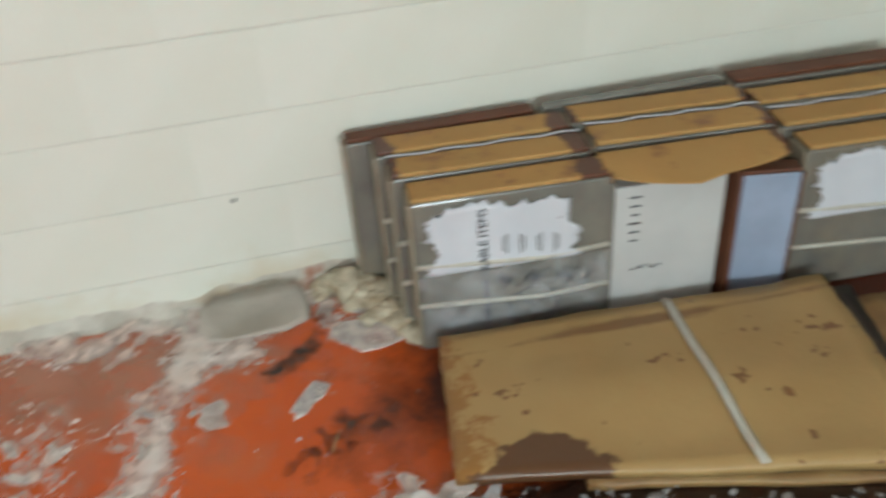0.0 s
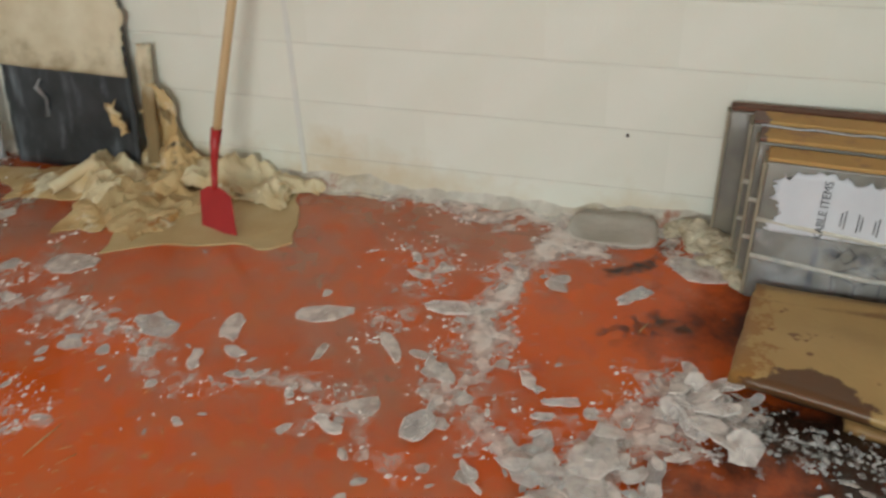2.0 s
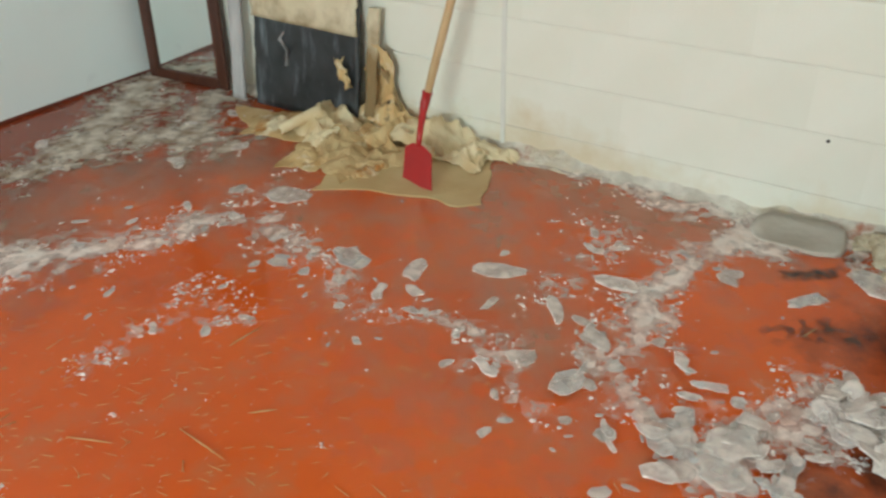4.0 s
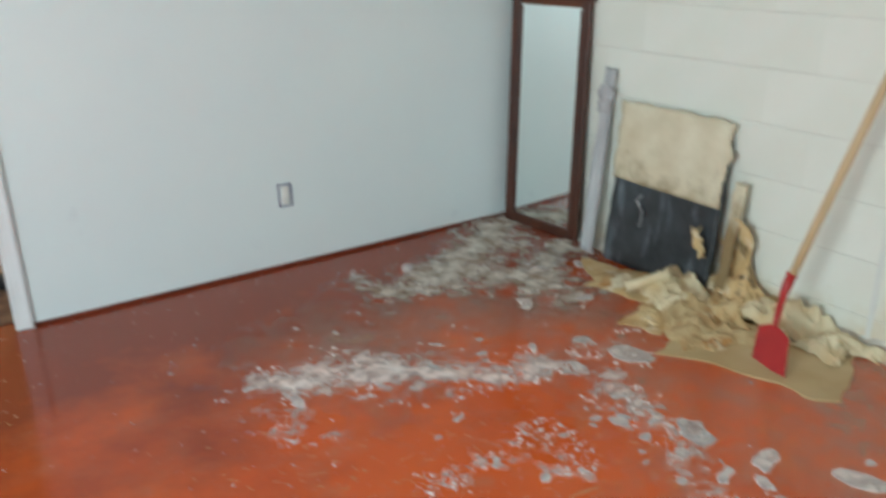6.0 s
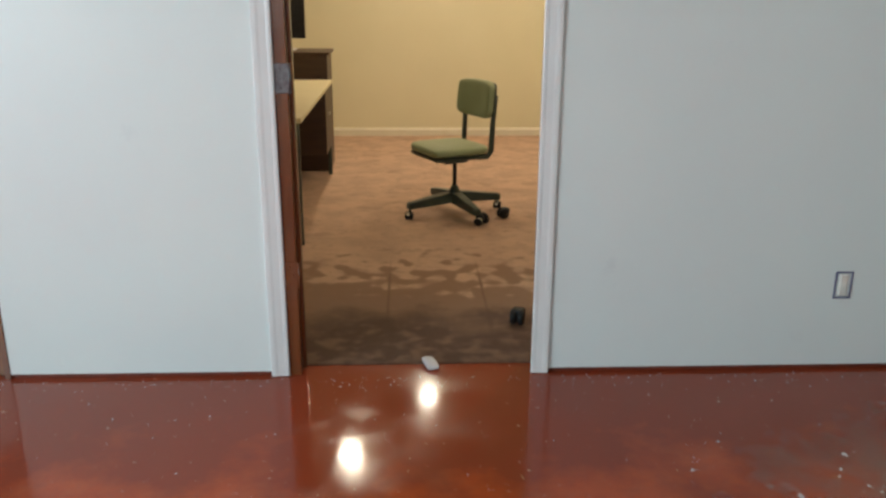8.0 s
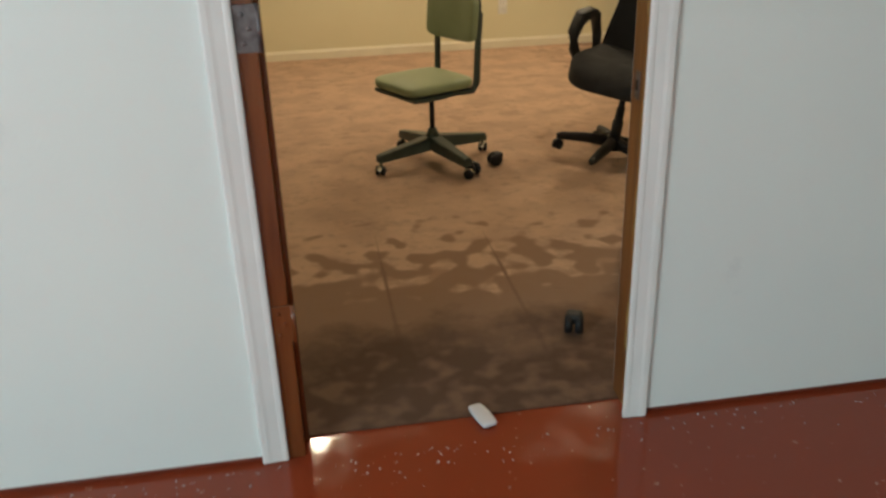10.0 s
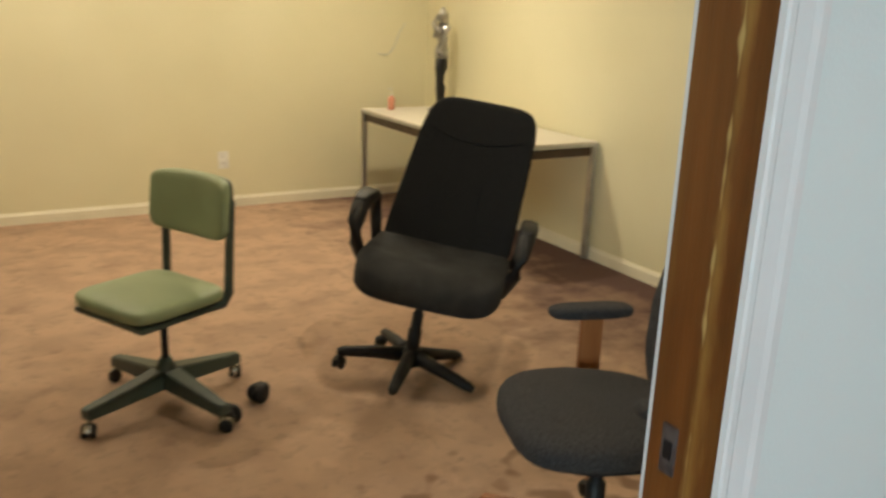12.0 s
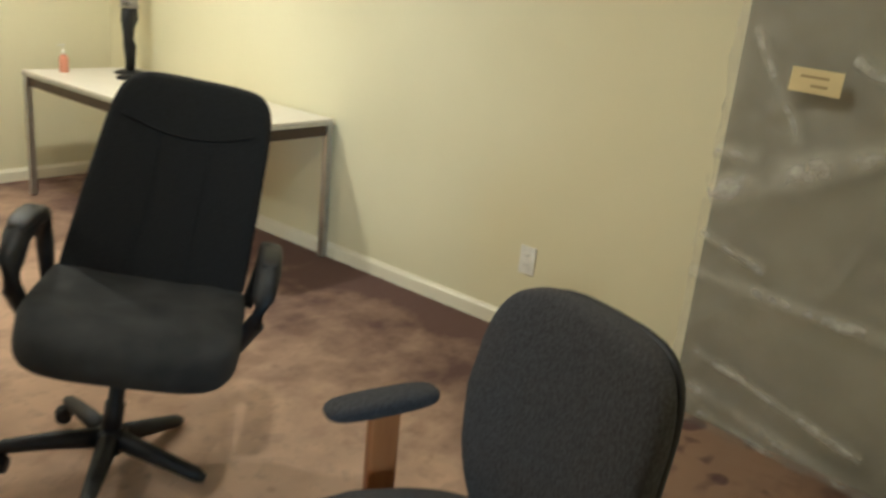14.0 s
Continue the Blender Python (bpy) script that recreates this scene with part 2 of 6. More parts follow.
M_PANELBLACK = material("black_mastic", (0.018, 0.020, 0.023), (0.045, 0.05, 0.055), 9, 0.5, 0.5, 60, stretch=(1, 8, 1))
layered(M_PANELBLACK, (0.16, 0.185, 0.21), 6.0, 0.54, 0.70, stretch=(1, 2.2, 0.45))
M_WHITEWOOD = material("weathered_white_board", (0.55, 0.54, 0.54), (0.36, 0.35, 0.36), 6, 0.7, 0.3, 60, stretch=(4, 4, 0.7))
M_PAPER = material("crumpled_buff_paper", (0.62, 0.46, 0.25), (0.44, 0.24, 0.08), 5, 0.8, 0.4, 60, random_tint=0.22)
layered(M_PAPER, (0.74, 0.64, 0.45), 6.0, 0.56, 0.64)
layered(M_PAPER, (0.40, 0.17, 0.04), 6.3, 0.61, 0.67)
# black gaps within the heap, put into the paper colour as dark blotches
layered(M_PAPER, (0.10, 0.07, 0.045), 4.2, 0.66, 0.70)
M_PAPERPALE = material("cream_torn_paper", (0.74, 0.64, 0.44), (0.58, 0.42, 0.22), 7, 0.8, 0.3, 60)
layered(M_PAPERPALE, (0.46, 0.24, 0.07), 7.0, 0.60, 0.70)
layered(M_PAPERPALE, (0.24, 0.20, 0.10), 9.0, 0.66, 0.74)
M_SHEET = material("wet_tan_paper", (0.58, 0.43, 0.23), (0.48, 0.32, 0.15), 5, 0.55, 0.3, 60)
M_ICE = ice_material("clear_ice", (0.88, 0.88, 0.88), 0.35, 0.25)
M_ICEWHITE = material("white_ice", (0.97, 0.91, 0.88), (0.92, 0.81, 0.76), 25, 0.35, 0.5, 70, random_tint=0.06)
M_ICETHIN = material("cloudy_thin_ice", (0.98, 0.90, 0.86), (0.95, 0.82, 0.76), 30, 0.25, 0.6, 50, random_tint=0.06)
M_SLUSH = material("grey_mortar_slush", (0.72, 0.68, 0.61), (0.46, 0.41, 0.35), 13, 0.8, 0.9, 60, bump_distance=0.012)
layered(M_SLUSH, (0.56, 0.47, 0.33), 4.0, 0.52, 0.68)
layered(M_SLUSH, (0.36, 0.10, 0.045), 5.0, 0.60, 0.70)
M_STRAW = material("splintered_wood", (0.60, 0.36, 0.15), None, 20, 0.7, 0.2, 60)
M_TABLETOP = material("white_laminate", (0.74, 0.69, 0.62), (0.70, 0.65, 0.58), 6, 0.3, 0.05, 100)
M_APRON = material("dark_walnut_apron", (0.05, 0.025, 0.014), (0.03, 0.015, 0.009), 6, 0.4, 0.1, 60, stretch=(1, 4, 1))
M_OUTLET = material("ivory_plastic", (0.86, 0.85, 0.80), None, 20, 0.35, 0.0)
M_BOXDARK = material("blue_electrical_box", (0.10, 0.10, 0.22), (0.07, 0.07, 0.16), 20, 0.5, 0.1)
M_SILVER = material("silver_glaze", (0.55, 0.54, 0.52), (0.35, 0.34, 0.33), 18, 0.3, 0.1, 80, metal=0.8)
M_PINK = material("pink_bottle_plastic", (0.62, 0.26, 0.17), None, 12, 0.35, 0.05)
M_CLEARCAP = material("frosted_cap_plastic", (0.75, 0.72, 0.62), None, 12, 0.35, 0.0)
M_GREYPANEL = material("grey_panel_fabric", (0.30, 0.28, 0.225), (0.21, 0.195, 0.155), 3, 0.9, 0.5, 300)
M_TAG = material("manila_tag", (0.70, 0.58, 0.32), (0.64, 0.52, 0.28), 12, 0.7, 0.1)
M_PIPE = material("grey_conduit", (0.60, 0.63, 0.65), (0.50, 0.53, 0.56), 12, 0.4, 0.1)
M_DESKTOP = material("pale_desk_laminate", (0.70, 0.62, 0.40), (0.66, 0.58, 0.36), 6, 0.35, 0.05)
M_DARKDESK = material("dark_walnut_cabinet", (0.055, 0.025, 0.014), (0.035, 0.016, 0.010), 5, 0.42, 0.1, 60, stretch=(1, 1, 5))
M_GLOW = bpy.data.materials.new("lit_bulb_glass")
M_GLOW.use_nodes = True
_e = M_GLOW.node_tree.nodes["Principled BSDF"]
_e.inputs["Emission Color"].default_value = (1.0, 0.72, 0.38, 1)
_e.inputs["Emission Strength"].default_value = 15


def film_material(name, colour, rough, gloss_bumps, density):
    """A thin clear plastic film or powder veil: part of it is see-through in a creased pattern."""
    m = bpy.data.materials.new(name)
    m.use_nodes = True
    n, l = m.node_tree.nodes, m.node_tree.links
    b, out = n["Principled BSDF"], n["Material Output"]
    b.inputs["Base Color"].default_value = (*colour, 1)
    b.inputs["Roughness"].default_value = rough
    geo = n.new("ShaderNodeNewGeometry")
    nz = n.new("ShaderNodeTexNoise")
    nz.inputs["Scale"].default_value, nz.inputs["Detail"].default_value, nz.inputs["Roughness"].default_value = gloss_bumps, 7, 0.65
    l.new(geo.outputs["Position"], nz.inputs["Vector"])
    rg = n.new("ShaderNodeMapRange")
    rg.inputs[1].default_value, rg.inputs[2].default_value = density
    l.new(nz.outputs[0], rg.inputs[0])
    tr = n.new("ShaderNodeBsdfTransparent")
    mx = n.new("ShaderNodeMixShader")
    l.new(rg.outputs[0], mx.inputs[0])
    l.new(tr.outputs[0], mx.inputs[1])
    l.new(b.outputs[0], mx.inputs[2])
    l.new(mx.outputs[0], out.inputs[0])
    return m, rg


M_WRAP, _r = film_material("clear_plastic_wrap", (0.66, 0.64, 0.57), 0.10, 4.0, (0.40, 0.70))
_r.inputs[3].default_value, _r.inputs[4].default_value = 0.10, 0.36
M_CREASE, _f = film_material("creased_clear_film", (0.80, 0.79, 0.74), 0.10, 7.0, (0.38, 0.66))
_f.inputs[3].default_value, _f.inputs[4].default_value = 0.10, 0.62
_cn, _cl = M_CREASE.node_tree.nodes, M_CREASE.node_tree.links
_cz, _cb = _cn.new("ShaderNodeTexNoise"), _cn.new("ShaderNodeBump")
_cz.inputs["Scale"].default_value, _cz.inputs["Detail"].default_value = 34, 4
_cb.inputs["Strength"].default_value, _cb.inputs["Distance"].default_value = 0.6, 0.012
_cl.new(_cz.outputs[0], _cb.inputs["Height"])
_cl.new(_cb.outputs[0], _cn["Principled BSDF"].inputs["Normal"])
# a fold is thickest along its middle (UV u) and thins out to its rims
_cu, _cs, _cm = _cn.new("ShaderNodeTexCoord"), _cn.new("ShaderNodeSeparateXYZ"), _cn.new("ShaderNodeMath")
_cm.operation = "MULTIPLY"
_cl.new(_cu.outputs["UV"], _cs.inputs[0])
_cl.new(_f.outputs[0], _cm.inputs[0])
_cl.new(_cs.outputs[0], _cm.inputs[1])
_cl.new(_cm.outputs[0], _cn["Mix Shader"].inputs[0])
M_FILM, _f = film_material("thin_clear_film", (0.72, 0.74, 0.78), 0.10, 14.0, (0.45, 0.75))
_f.inputs[3].default_value, _f.inputs[4].default_value = 0.04, 0.36
_b = M_WRAP.node_tree.nodes["Principled BSDF"]
_nz = M_WRAP.node_tree.nodes.new("ShaderNodeTexNoise")
_nz.inputs["Scale"].default_value, _nz.inputs["Detail"].default_value = 16, 8
_bp = M_WRAP.node_tree.nodes.new("ShaderNodeBump")
_bp.inputs["Strength"].default_value, _bp.inputs["Distance"].default_value = 0.5, 0.02
M_WRAP.node_tree.links.new(_nz.outputs[0], _bp.inputs["Height"])
M_WRAP.node_tree.links.new(_bp.outputs[0], _b.inputs["Normal"])


def powder_material(name, colour, second, low, high, most, patch, grain, rough=0.8, bump=0.6):
    """Loose powder or dirt: it lies where its sheet says so (UV u), broken up into patches and angular grains."""
    m = material(name, colour, second, patch * 1.7, rough, 0.0)
    n, l = m.node_tree.nodes, m.node_tree.links
    b = n["Principled BSDF"]
    geo = n.new("ShaderNodeNewGeometry")
    uv = n.new("ShaderNodeTexCoord")
    sep = n.new("ShaderNodeSeparateXYZ")
    l.new(uv.outputs["UV"], sep.inputs[0])
    nz = n.new("ShaderNodeTexNoise")
    nz.inputs["Scale"].default_value, nz.inputs["Detail"].default_value, nz.inputs["Roughness"].default_value = patch, 9, 0.68
    l.new(geo.outputs["Position"], nz.inputs["Vector"])
    cells = n.new("ShaderNodeTexVoronoi")
    cells.inputs["Scale"].default_value = grain
    l.new(geo.outputs["Position"], cells.inputs["Vector"])
    cell = n.new("ShaderNodeSeparateColor")
    l.new(cells.outputs["Color"], cell.inputs[0])
    total = sep.outputs[0]
    for socket, k in ((nz.outputs[0], 1.5), (cell.outputs[0], 0.34)):
        mul = n.new("ShaderNodeMath")
        mul.operation = "MULTIPLY_ADD"
        mul.inputs[1].default_value = k
        l.new(socket, mul.inputs[0])
        l.new(total, mul.inputs[2])
        total = mul.outputs[0]
    rg = n.new("ShaderNodeMapRange")
    rg.inputs[1].default_value, rg.inputs[2].default_value, rg.inputs[4].default_value = low, high, most
    l.new(total, rg.inputs[0])
    bp = n.new("ShaderNodeBump")
    bp.inputs["Strength"].default_value, bp.inputs["Distance"].default_value = bump, 0.012
    l.new(total, bp.inputs["Height"])
    l.new(bp.outputs[0], b.inputs["Normal"])
    tr, mx = n.new("ShaderNodeBsdfTransparent"), n.new("ShaderNodeMixShader")
    l.new(rg.outputs[0], mx.inputs[0])
    l.new(tr.outputs[0], mx.inputs[1])
    l.new(b.outputs[0], mx.inputs[2])
    l.new(mx.outputs[0], n["Material Output"].inputs[0])
    return m


def see_through(m, low, high, scale):
    """Let part of the light straight through a thin shard, unevenly, as cloudy ice does."""
    n, l = m.node_tree.nodes, m.node_tree.links
    geo = n.new("ShaderNodeNewGeometry")
    nz = n.new("ShaderNodeTexNoise")
    nz.inputs["Scale"].default_value, nz.inputs["Detail"].default_value = scale, 5
    l.new(geo.outputs["Position"], nz.inputs["Vector"])
    rg = n.new("ShaderNodeMapRange")
    rg.inputs[1].default_value, rg.inputs[2].default_value, rg.inputs[3].default_value, rg.inputs[4].default_value = 0.35, 0.65, low, high
    l.new(nz.outputs[0], rg.inputs[0])
    tr, mx = n.new("ShaderNodeBsdfTransparent"), n.new("ShaderNodeMixShader")
    l.new(rg.outputs[0], mx.inputs[0])
    l.new(tr.outputs[0], mx.inputs[1])
    l.new(n["Principled BSDF"].outputs[0], mx.inputs[2])
    l.new(mx.outputs[0], n["Material Output"].inputs[0])


see_through(M_ICEWHITE, 0.35, 0.85, 22)
see_through(M_ICETHIN, 0.20, 0.64, 18)
see_through(M_ICE, 0.25, 0.7, 18)
M_POWDER = powder_material("white_frost_powder", (0.96, 0.90, 0.86), (0.86, 0.72, 0.65), 1.42, 2.0, 0.86, 10.0, 34.0)
M_GRIT = powder_material("grey_plaster_grit", (0.78, 0.72, 0.64), (0.28, 0.19, 0.12), 1.25, 1.75, 0.9, 8.0, 40.0)
M_DUST = powder_material("pinkish_dust_film", (0.58, 0.38, 0.29), (0.48, 0.28, 0.20), 1.15, 2.0, 0.46, 4.0, 22.0, 0.6, 0.1)
M_GRIMESHADE = powder_material("black_wet_grime_and_shade", (0.030, 0.016, 0.011), (0.055, 0.024, 0.015), 1.35, 1.85, 0.92, 7.0, 35.0, 0.22, 0.3)

# ---- mesh helpers ----


def part(name, bm, mat, parent=None, label=""):
    me = bpy.data.meshes.new(name)
    bm.to_mesh(me)
    bm.free()
    me.materials.append(mat)
    ob = new(name, me)
    ob.parent = parent
    if label:
        tagged(ob, label)
    return ob


def thing(name, label, category, m=None, group="", kind=""):
    ob = new(name)
    ob.empty_display_size = 0.1
    if m is not None:
        ob.matrix_basis = m
    return tagged(ob, label, category, group, kind)


def smooth(bm):
    for f in bm.faces:
        f.smooth = True
    return bm


def add_box(bm, sx, sy, sz, m, bevel=0.0):
    made = bmesh.ops.create_cube(bm, size=1, matrix=m @ Matrix.Diagonal((sx, sy, sz, 1)))
    if bevel:
        edges = {e for v in made["verts"] for e in v.link_edges}
        bmesh.ops.bevel(bm, geom=list(edges), offset=bevel, segments=2, affect="EDGES", profile=0.5)
    return bm


def box(sx, sy, sz, x=0, y=0, z=0, bevel=0.004, rx=0, ry=0, rz=0):
    return add_box(bmesh.new(), sx, sy, sz, pose(x, y, z, rx, ry, rz), bevel)


def span(x0, x1, y0, y1, z0, z1, bevel=0.0):
    return box(x1 - x0, y1 - y0, z1 - z0, (x0 + x1) / 2, (y0 + y1) / 2, (z0 + z1) / 2, bevel)


def tube(points, radius, sides=10, caps=True, flat=1.0):
    """A round bar along a line of points; radius may be a list."""
    bm = bmesh.new()
    pts = [Vector(p) for p in points]
    rings = []
    for i, p in enumerate(pts):
        d = (pts[min(i + 1, len(pts) - 1)] - pts[max(i - 1, 0)]).normalized()
        side = d.cross(Vector((0, 0, 1)))
        if side.length < 0.01:
            side = Vector((1, 0, 0))
        side.normalize()
        up = side.cross(d)
        r = radius[i] if isinstance(radius, (list, tuple)) else radius
        rings.append([bm.verts.new(p + side * r * math.cos(a) + up * r * flat * math.sin(a))
                      for a in [2 * math.pi * k / sides for k in range(sides)]])
    for a, b in zip(rings, rings[1:]):
        for k in range(sides):
            bm.faces.new((a[k], a[(k + 1) % sides], b[(k + 1) % sides], b[k]))
    if caps:
        bm.faces.new(rings[0][::-1])
        bm.faces.new(rings[-1])
    bmesh.ops.recalc_face_normals(bm, faces=bm.faces)
    return smooth(bm)


def lathe(profile, sides=20, m=None):
    bm = bmesh.new()
    rings = [[bm.verts.new((r * math.cos(2 * math.pi * k / sides), r * math.sin(2 * math.pi * k / sides), z)) for k in range(sides)] for r, z in profile]
    for a, b in zip(rings, rings[1:]):
        for k in range(sides):
            bm.faces.new((a[k], a[(k + 1) % sides], b[(k + 1) % sides], b[k]))
    bm.faces.new(rings[0][::-1])
    bm.faces.new(rings[-1])
    if m is not None:
        bm.transform(m)
    bmesh.ops.recalc_face_normals(bm, faces=bm.faces)
    return smooth(bm)


def pillow(w, d, h, plan=0.35, rim=0.55, nu=48, nv=20, shape=None):
    """A padded cushion: a superellipsoid w x d x h, with an optional shape(x, y, z) that bends it (x, y, z from -1 to 1)."""
    def power(v, e):
        return math.copysign(abs(v) ** e, v)
    bm = bmesh.new()
    rows = []
    for j in range(nv + 1):
        v = -math.pi / 2 + math.pi * j / nv
        row = []
        for i in range(nu):
            u = 2 * math.pi * i / nu
            x, y, z = power(math.cos(v), rim) * power(math.cos(u), plan), power(math.cos(v), rim) * power(math.sin(u), plan), power(math.sin(v), rim)
            p = Vector((x * w / 2, y * d / 2, z * h / 2))
            if shape:
                p = Vector(shape(p.x, p.y, p.z))
            row.append(bm.verts.new(p))
        rows.append(row)
    for a, b in zip(rows, rows[1:]):
        for i in range(nu):
            bm.faces.new((a[i], a[(i + 1) % nu], b[(i + 1) % nu], b[i]))
    bmesh.ops.remove_doubles(bm, verts=bm.verts, dist=1e-5)
    bmesh.ops.recalc_face_normals(bm, faces=bm.faces)
    return smooth(bm)


def moved(bm, m):
    bm.transform(m)
    return bm


def hull(points):
    bm = bmesh.new()
    for p in points:
        bm.verts.new(p)
    r = bmesh.ops.convex_hull(bm, input=bm.verts)
    bmesh.ops.delete(bm, geom=[g for g in r["geom_interior"] if isinstance(g, bmesh.types.BMVert)], context="VERTS")
    return bm


# ---- the setting ----
WEST, SOUTH, TOP = -5.5, -6.05, 2.5
FAR, RIGHT, LEFT2, TOP2 = 5.25, 0.835, -4.25, 2.4
JL, JR = -2.550, -1.662          # faces of the door jambs
DEPTH = 0.118
END_W = -3.625                   # where the white board ends at a stained door
END2 = -4.40                     # west end of the partition, with an added unseen passage beyond


def wall_x(y):
    return 0.802 - 0.04 * y


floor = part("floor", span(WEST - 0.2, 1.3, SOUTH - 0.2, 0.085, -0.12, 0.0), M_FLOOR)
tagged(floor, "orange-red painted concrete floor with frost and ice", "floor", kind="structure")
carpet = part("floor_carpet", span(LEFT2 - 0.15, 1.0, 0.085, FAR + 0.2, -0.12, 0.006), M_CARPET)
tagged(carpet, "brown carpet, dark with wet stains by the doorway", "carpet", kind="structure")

# drywall partition with the doorway
bm = span(END_W, JL - 0.055, 0.0, DEPTH, 0.018, TOP)
add_box(bm, END_W - END2, DEPTH, TOP - 2.05, pose((END_W + END2) / 2, DEPTH / 2, (TOP + 2.05) / 2))
add_box(bm, wall_x(0) + 0.1 - (JR + 0.02), DEPTH, TOP - 0.018, pose((wall_x(0) + 0.1 + JR + 0.02) / 2, DEPTH / 2, (TOP + 0.018) / 2))
add_box(bm, JR - JL + 0.04, DEPTH, TOP - 2.07, pose((JL + JR) / 2, DEPTH / 2, (TOP + 2.07) / 2))
wall_north = tagged(part("wall_north", bm, M_DRY), "white painted drywall partition, scuffed, with a doorway", "wall", kind="structure")
# cream face of the same partition, towards the carpeted room
bm = span(LEFT2, JL - 0.02, DEPTH, DEPTH + 0.012, 0.0, TOP2)
add_box(bm, RIGHT - (JR + 0.02), 0.012, TOP2, pose((RIGHT + JR + 0.02) / 2, DEPTH + 0.006, TOP2 / 2))
add_box(bm, JR - JL + 0.04, 0.012, TOP2 - 2.07, pose((JL + JR) / 2, DEPTH + 0.006, (TOP2 + 2.07) / 2))
tagged(part("wall_north_inner_face", bm, M_CREAM), "cream painted plasterboard face of the partition", "wall", kind="structure")

bm = span(END_W, -2.662, 0.010, 0.098, 0.0, 0.017)
tagged(part("baseboard_west", bm, M_REDBASE), "dark red painted sole plate under the drywall", "baseboard", kind="structure")
bm = span(-1.615, wall_x(0), 0.010, 0.098, 0.0, 0.017)
tagged(part("baseboard_east", bm, M_REDBASE), "dark red painted sole plate under the drywall", "baseboard", kind="structure")

# block wall: mortar core, with its blocks as pieces (made at the end)
W1 = Matrix.Translation((wall_x(0) - 0.0, 0, 0)) @ pose(0, 0, 0, 0, 0, 2.29)
bm = bmesh.new()
add_box(bm, 0.2, 6.4, TOP, W1 @ pose(0.1040, -2.95, TOP / 2))
wall_east = tagged(part("wall_east", bm, M_MORTAR), "white painted concrete block wall in running courses", "wall", kind="structure")
for nm, args, lab in (("wall_west_low", (WEST - 0.2, WEST, SOUTH, 2.2, 0, 0.9), "white painted wall under the window"),
                      ("wall_west_high", (WEST - 0.2, WEST, SOUTH, 2.2, 2.1, TOP), "white painted wall over the window"),
                      ("wall_west_end", (WEST - 0.2, WEST, SOUTH, -4.33, 0.9, 2.1), "white painted wall beside the window"),
                      ("wall_west_corner", (WEST - 0.2, WEST, -2.27, 2.2, 0.9, 2.1), "white painted wall beside the window"),
                      ("wall_south_low", (WEST - 0.2, -1.0, SOUTH - 0.2, SOUTH, 0, 1.0), "white painted wall under the window"),
                      ("wall_south_high", (WEST - 0.2, -1.0, SOUTH - 0.2, SOUTH, 2.1, TOP), "white painted wall over the window"),
                      ("wall_south_end", (WEST - 0.2, -3.5, SOUTH - 0.2, SOUTH, 1.0, 2.1), "white painted wall beside the window"),
                      ("wall_south_corner", (-1.7, -1.0, SOUTH - 0.2, SOUTH, 1.0, 2.1), "white painted wall beside the window")):
    tagged(part(nm, span(*args), M_DRY), lab, "wall", kind="structure")
# side passage out of view, made up to house the north fill light
tagged(part("wall_passage_end", span(WEST, END2 + 0.15, 2.05, 2.2, 0, TOP), M_DRY), "white painted end wall of the added unseen side passage", "wall", kind="structure")
tagged(part("wall_passage_side", span(END2, LEFT2, DEPTH, 2.05, 0, TOP), M_DRY), "white painted side wall of the added unseen passage", "wall", kind="structure")
tagged(part("floor_passage", span(WEST - 0.2, END2, 0.085, 2.2, -0.12, 0.0), M_FLOOR), "red painted floor of the added unseen side passage", "floor", kind="structure")
tagged(part("ceiling_passage", span(WEST - 0.2, END2, 0.13, 2.2, TOP, TOP + 0.1), M_CEIL), "plain white ceiling of the added unseen passage", "ceiling", kind="structure")
tagged(part("wall_south_return", span(-1.0, 1.25, -5.3, -5.1, 0, TOP), M_BLOCK), "white painted wall closing the corner by the cartons", "wall", kind="structure")
tagged(part("wall_south_jog", span(-1.2, -1.0, SOUTH, -5.1, 0, TOP), M_BLOCK), "white painted wall corner", "wall", kind="structure")
tagged(part("ceiling", span(WEST - 0.2, 1.3, SOUTH - 0.2, 0.13, TOP, TOP + 0.1), M_CEIL), "plain white ceiling", "ceiling", kind="structure")
tagged(part("ceiling_inner", span(LEFT2 - 0.15, 1.0, 0.142, FAR + 0.2, TOP2, TOP2 + 0.1), M_CEIL), "plain white ceiling of the carpeted room", "ceiling", kind="structure")
tagged(part("wall_far", span(LEFT2, RIGHT, FAR, FAR + 0.15, 0, TOP2), M_CREAM), "cream painted end wall", "wall", kind="structure")
tagged(part("wall_right", span(RIGHT, RIGHT + 0.15, 0.15, FAR + 0.15, 0, TOP2), M_CREAM), "cream painted side wall", "wall", kind="structure")
tagged(part("wall_left", span(LEFT2 - 0.15, LEFT2, 2.05, FAR + 0.15, 0, TOP2), M_CREAM), "cream painted side wall", "wall", kind="structure")


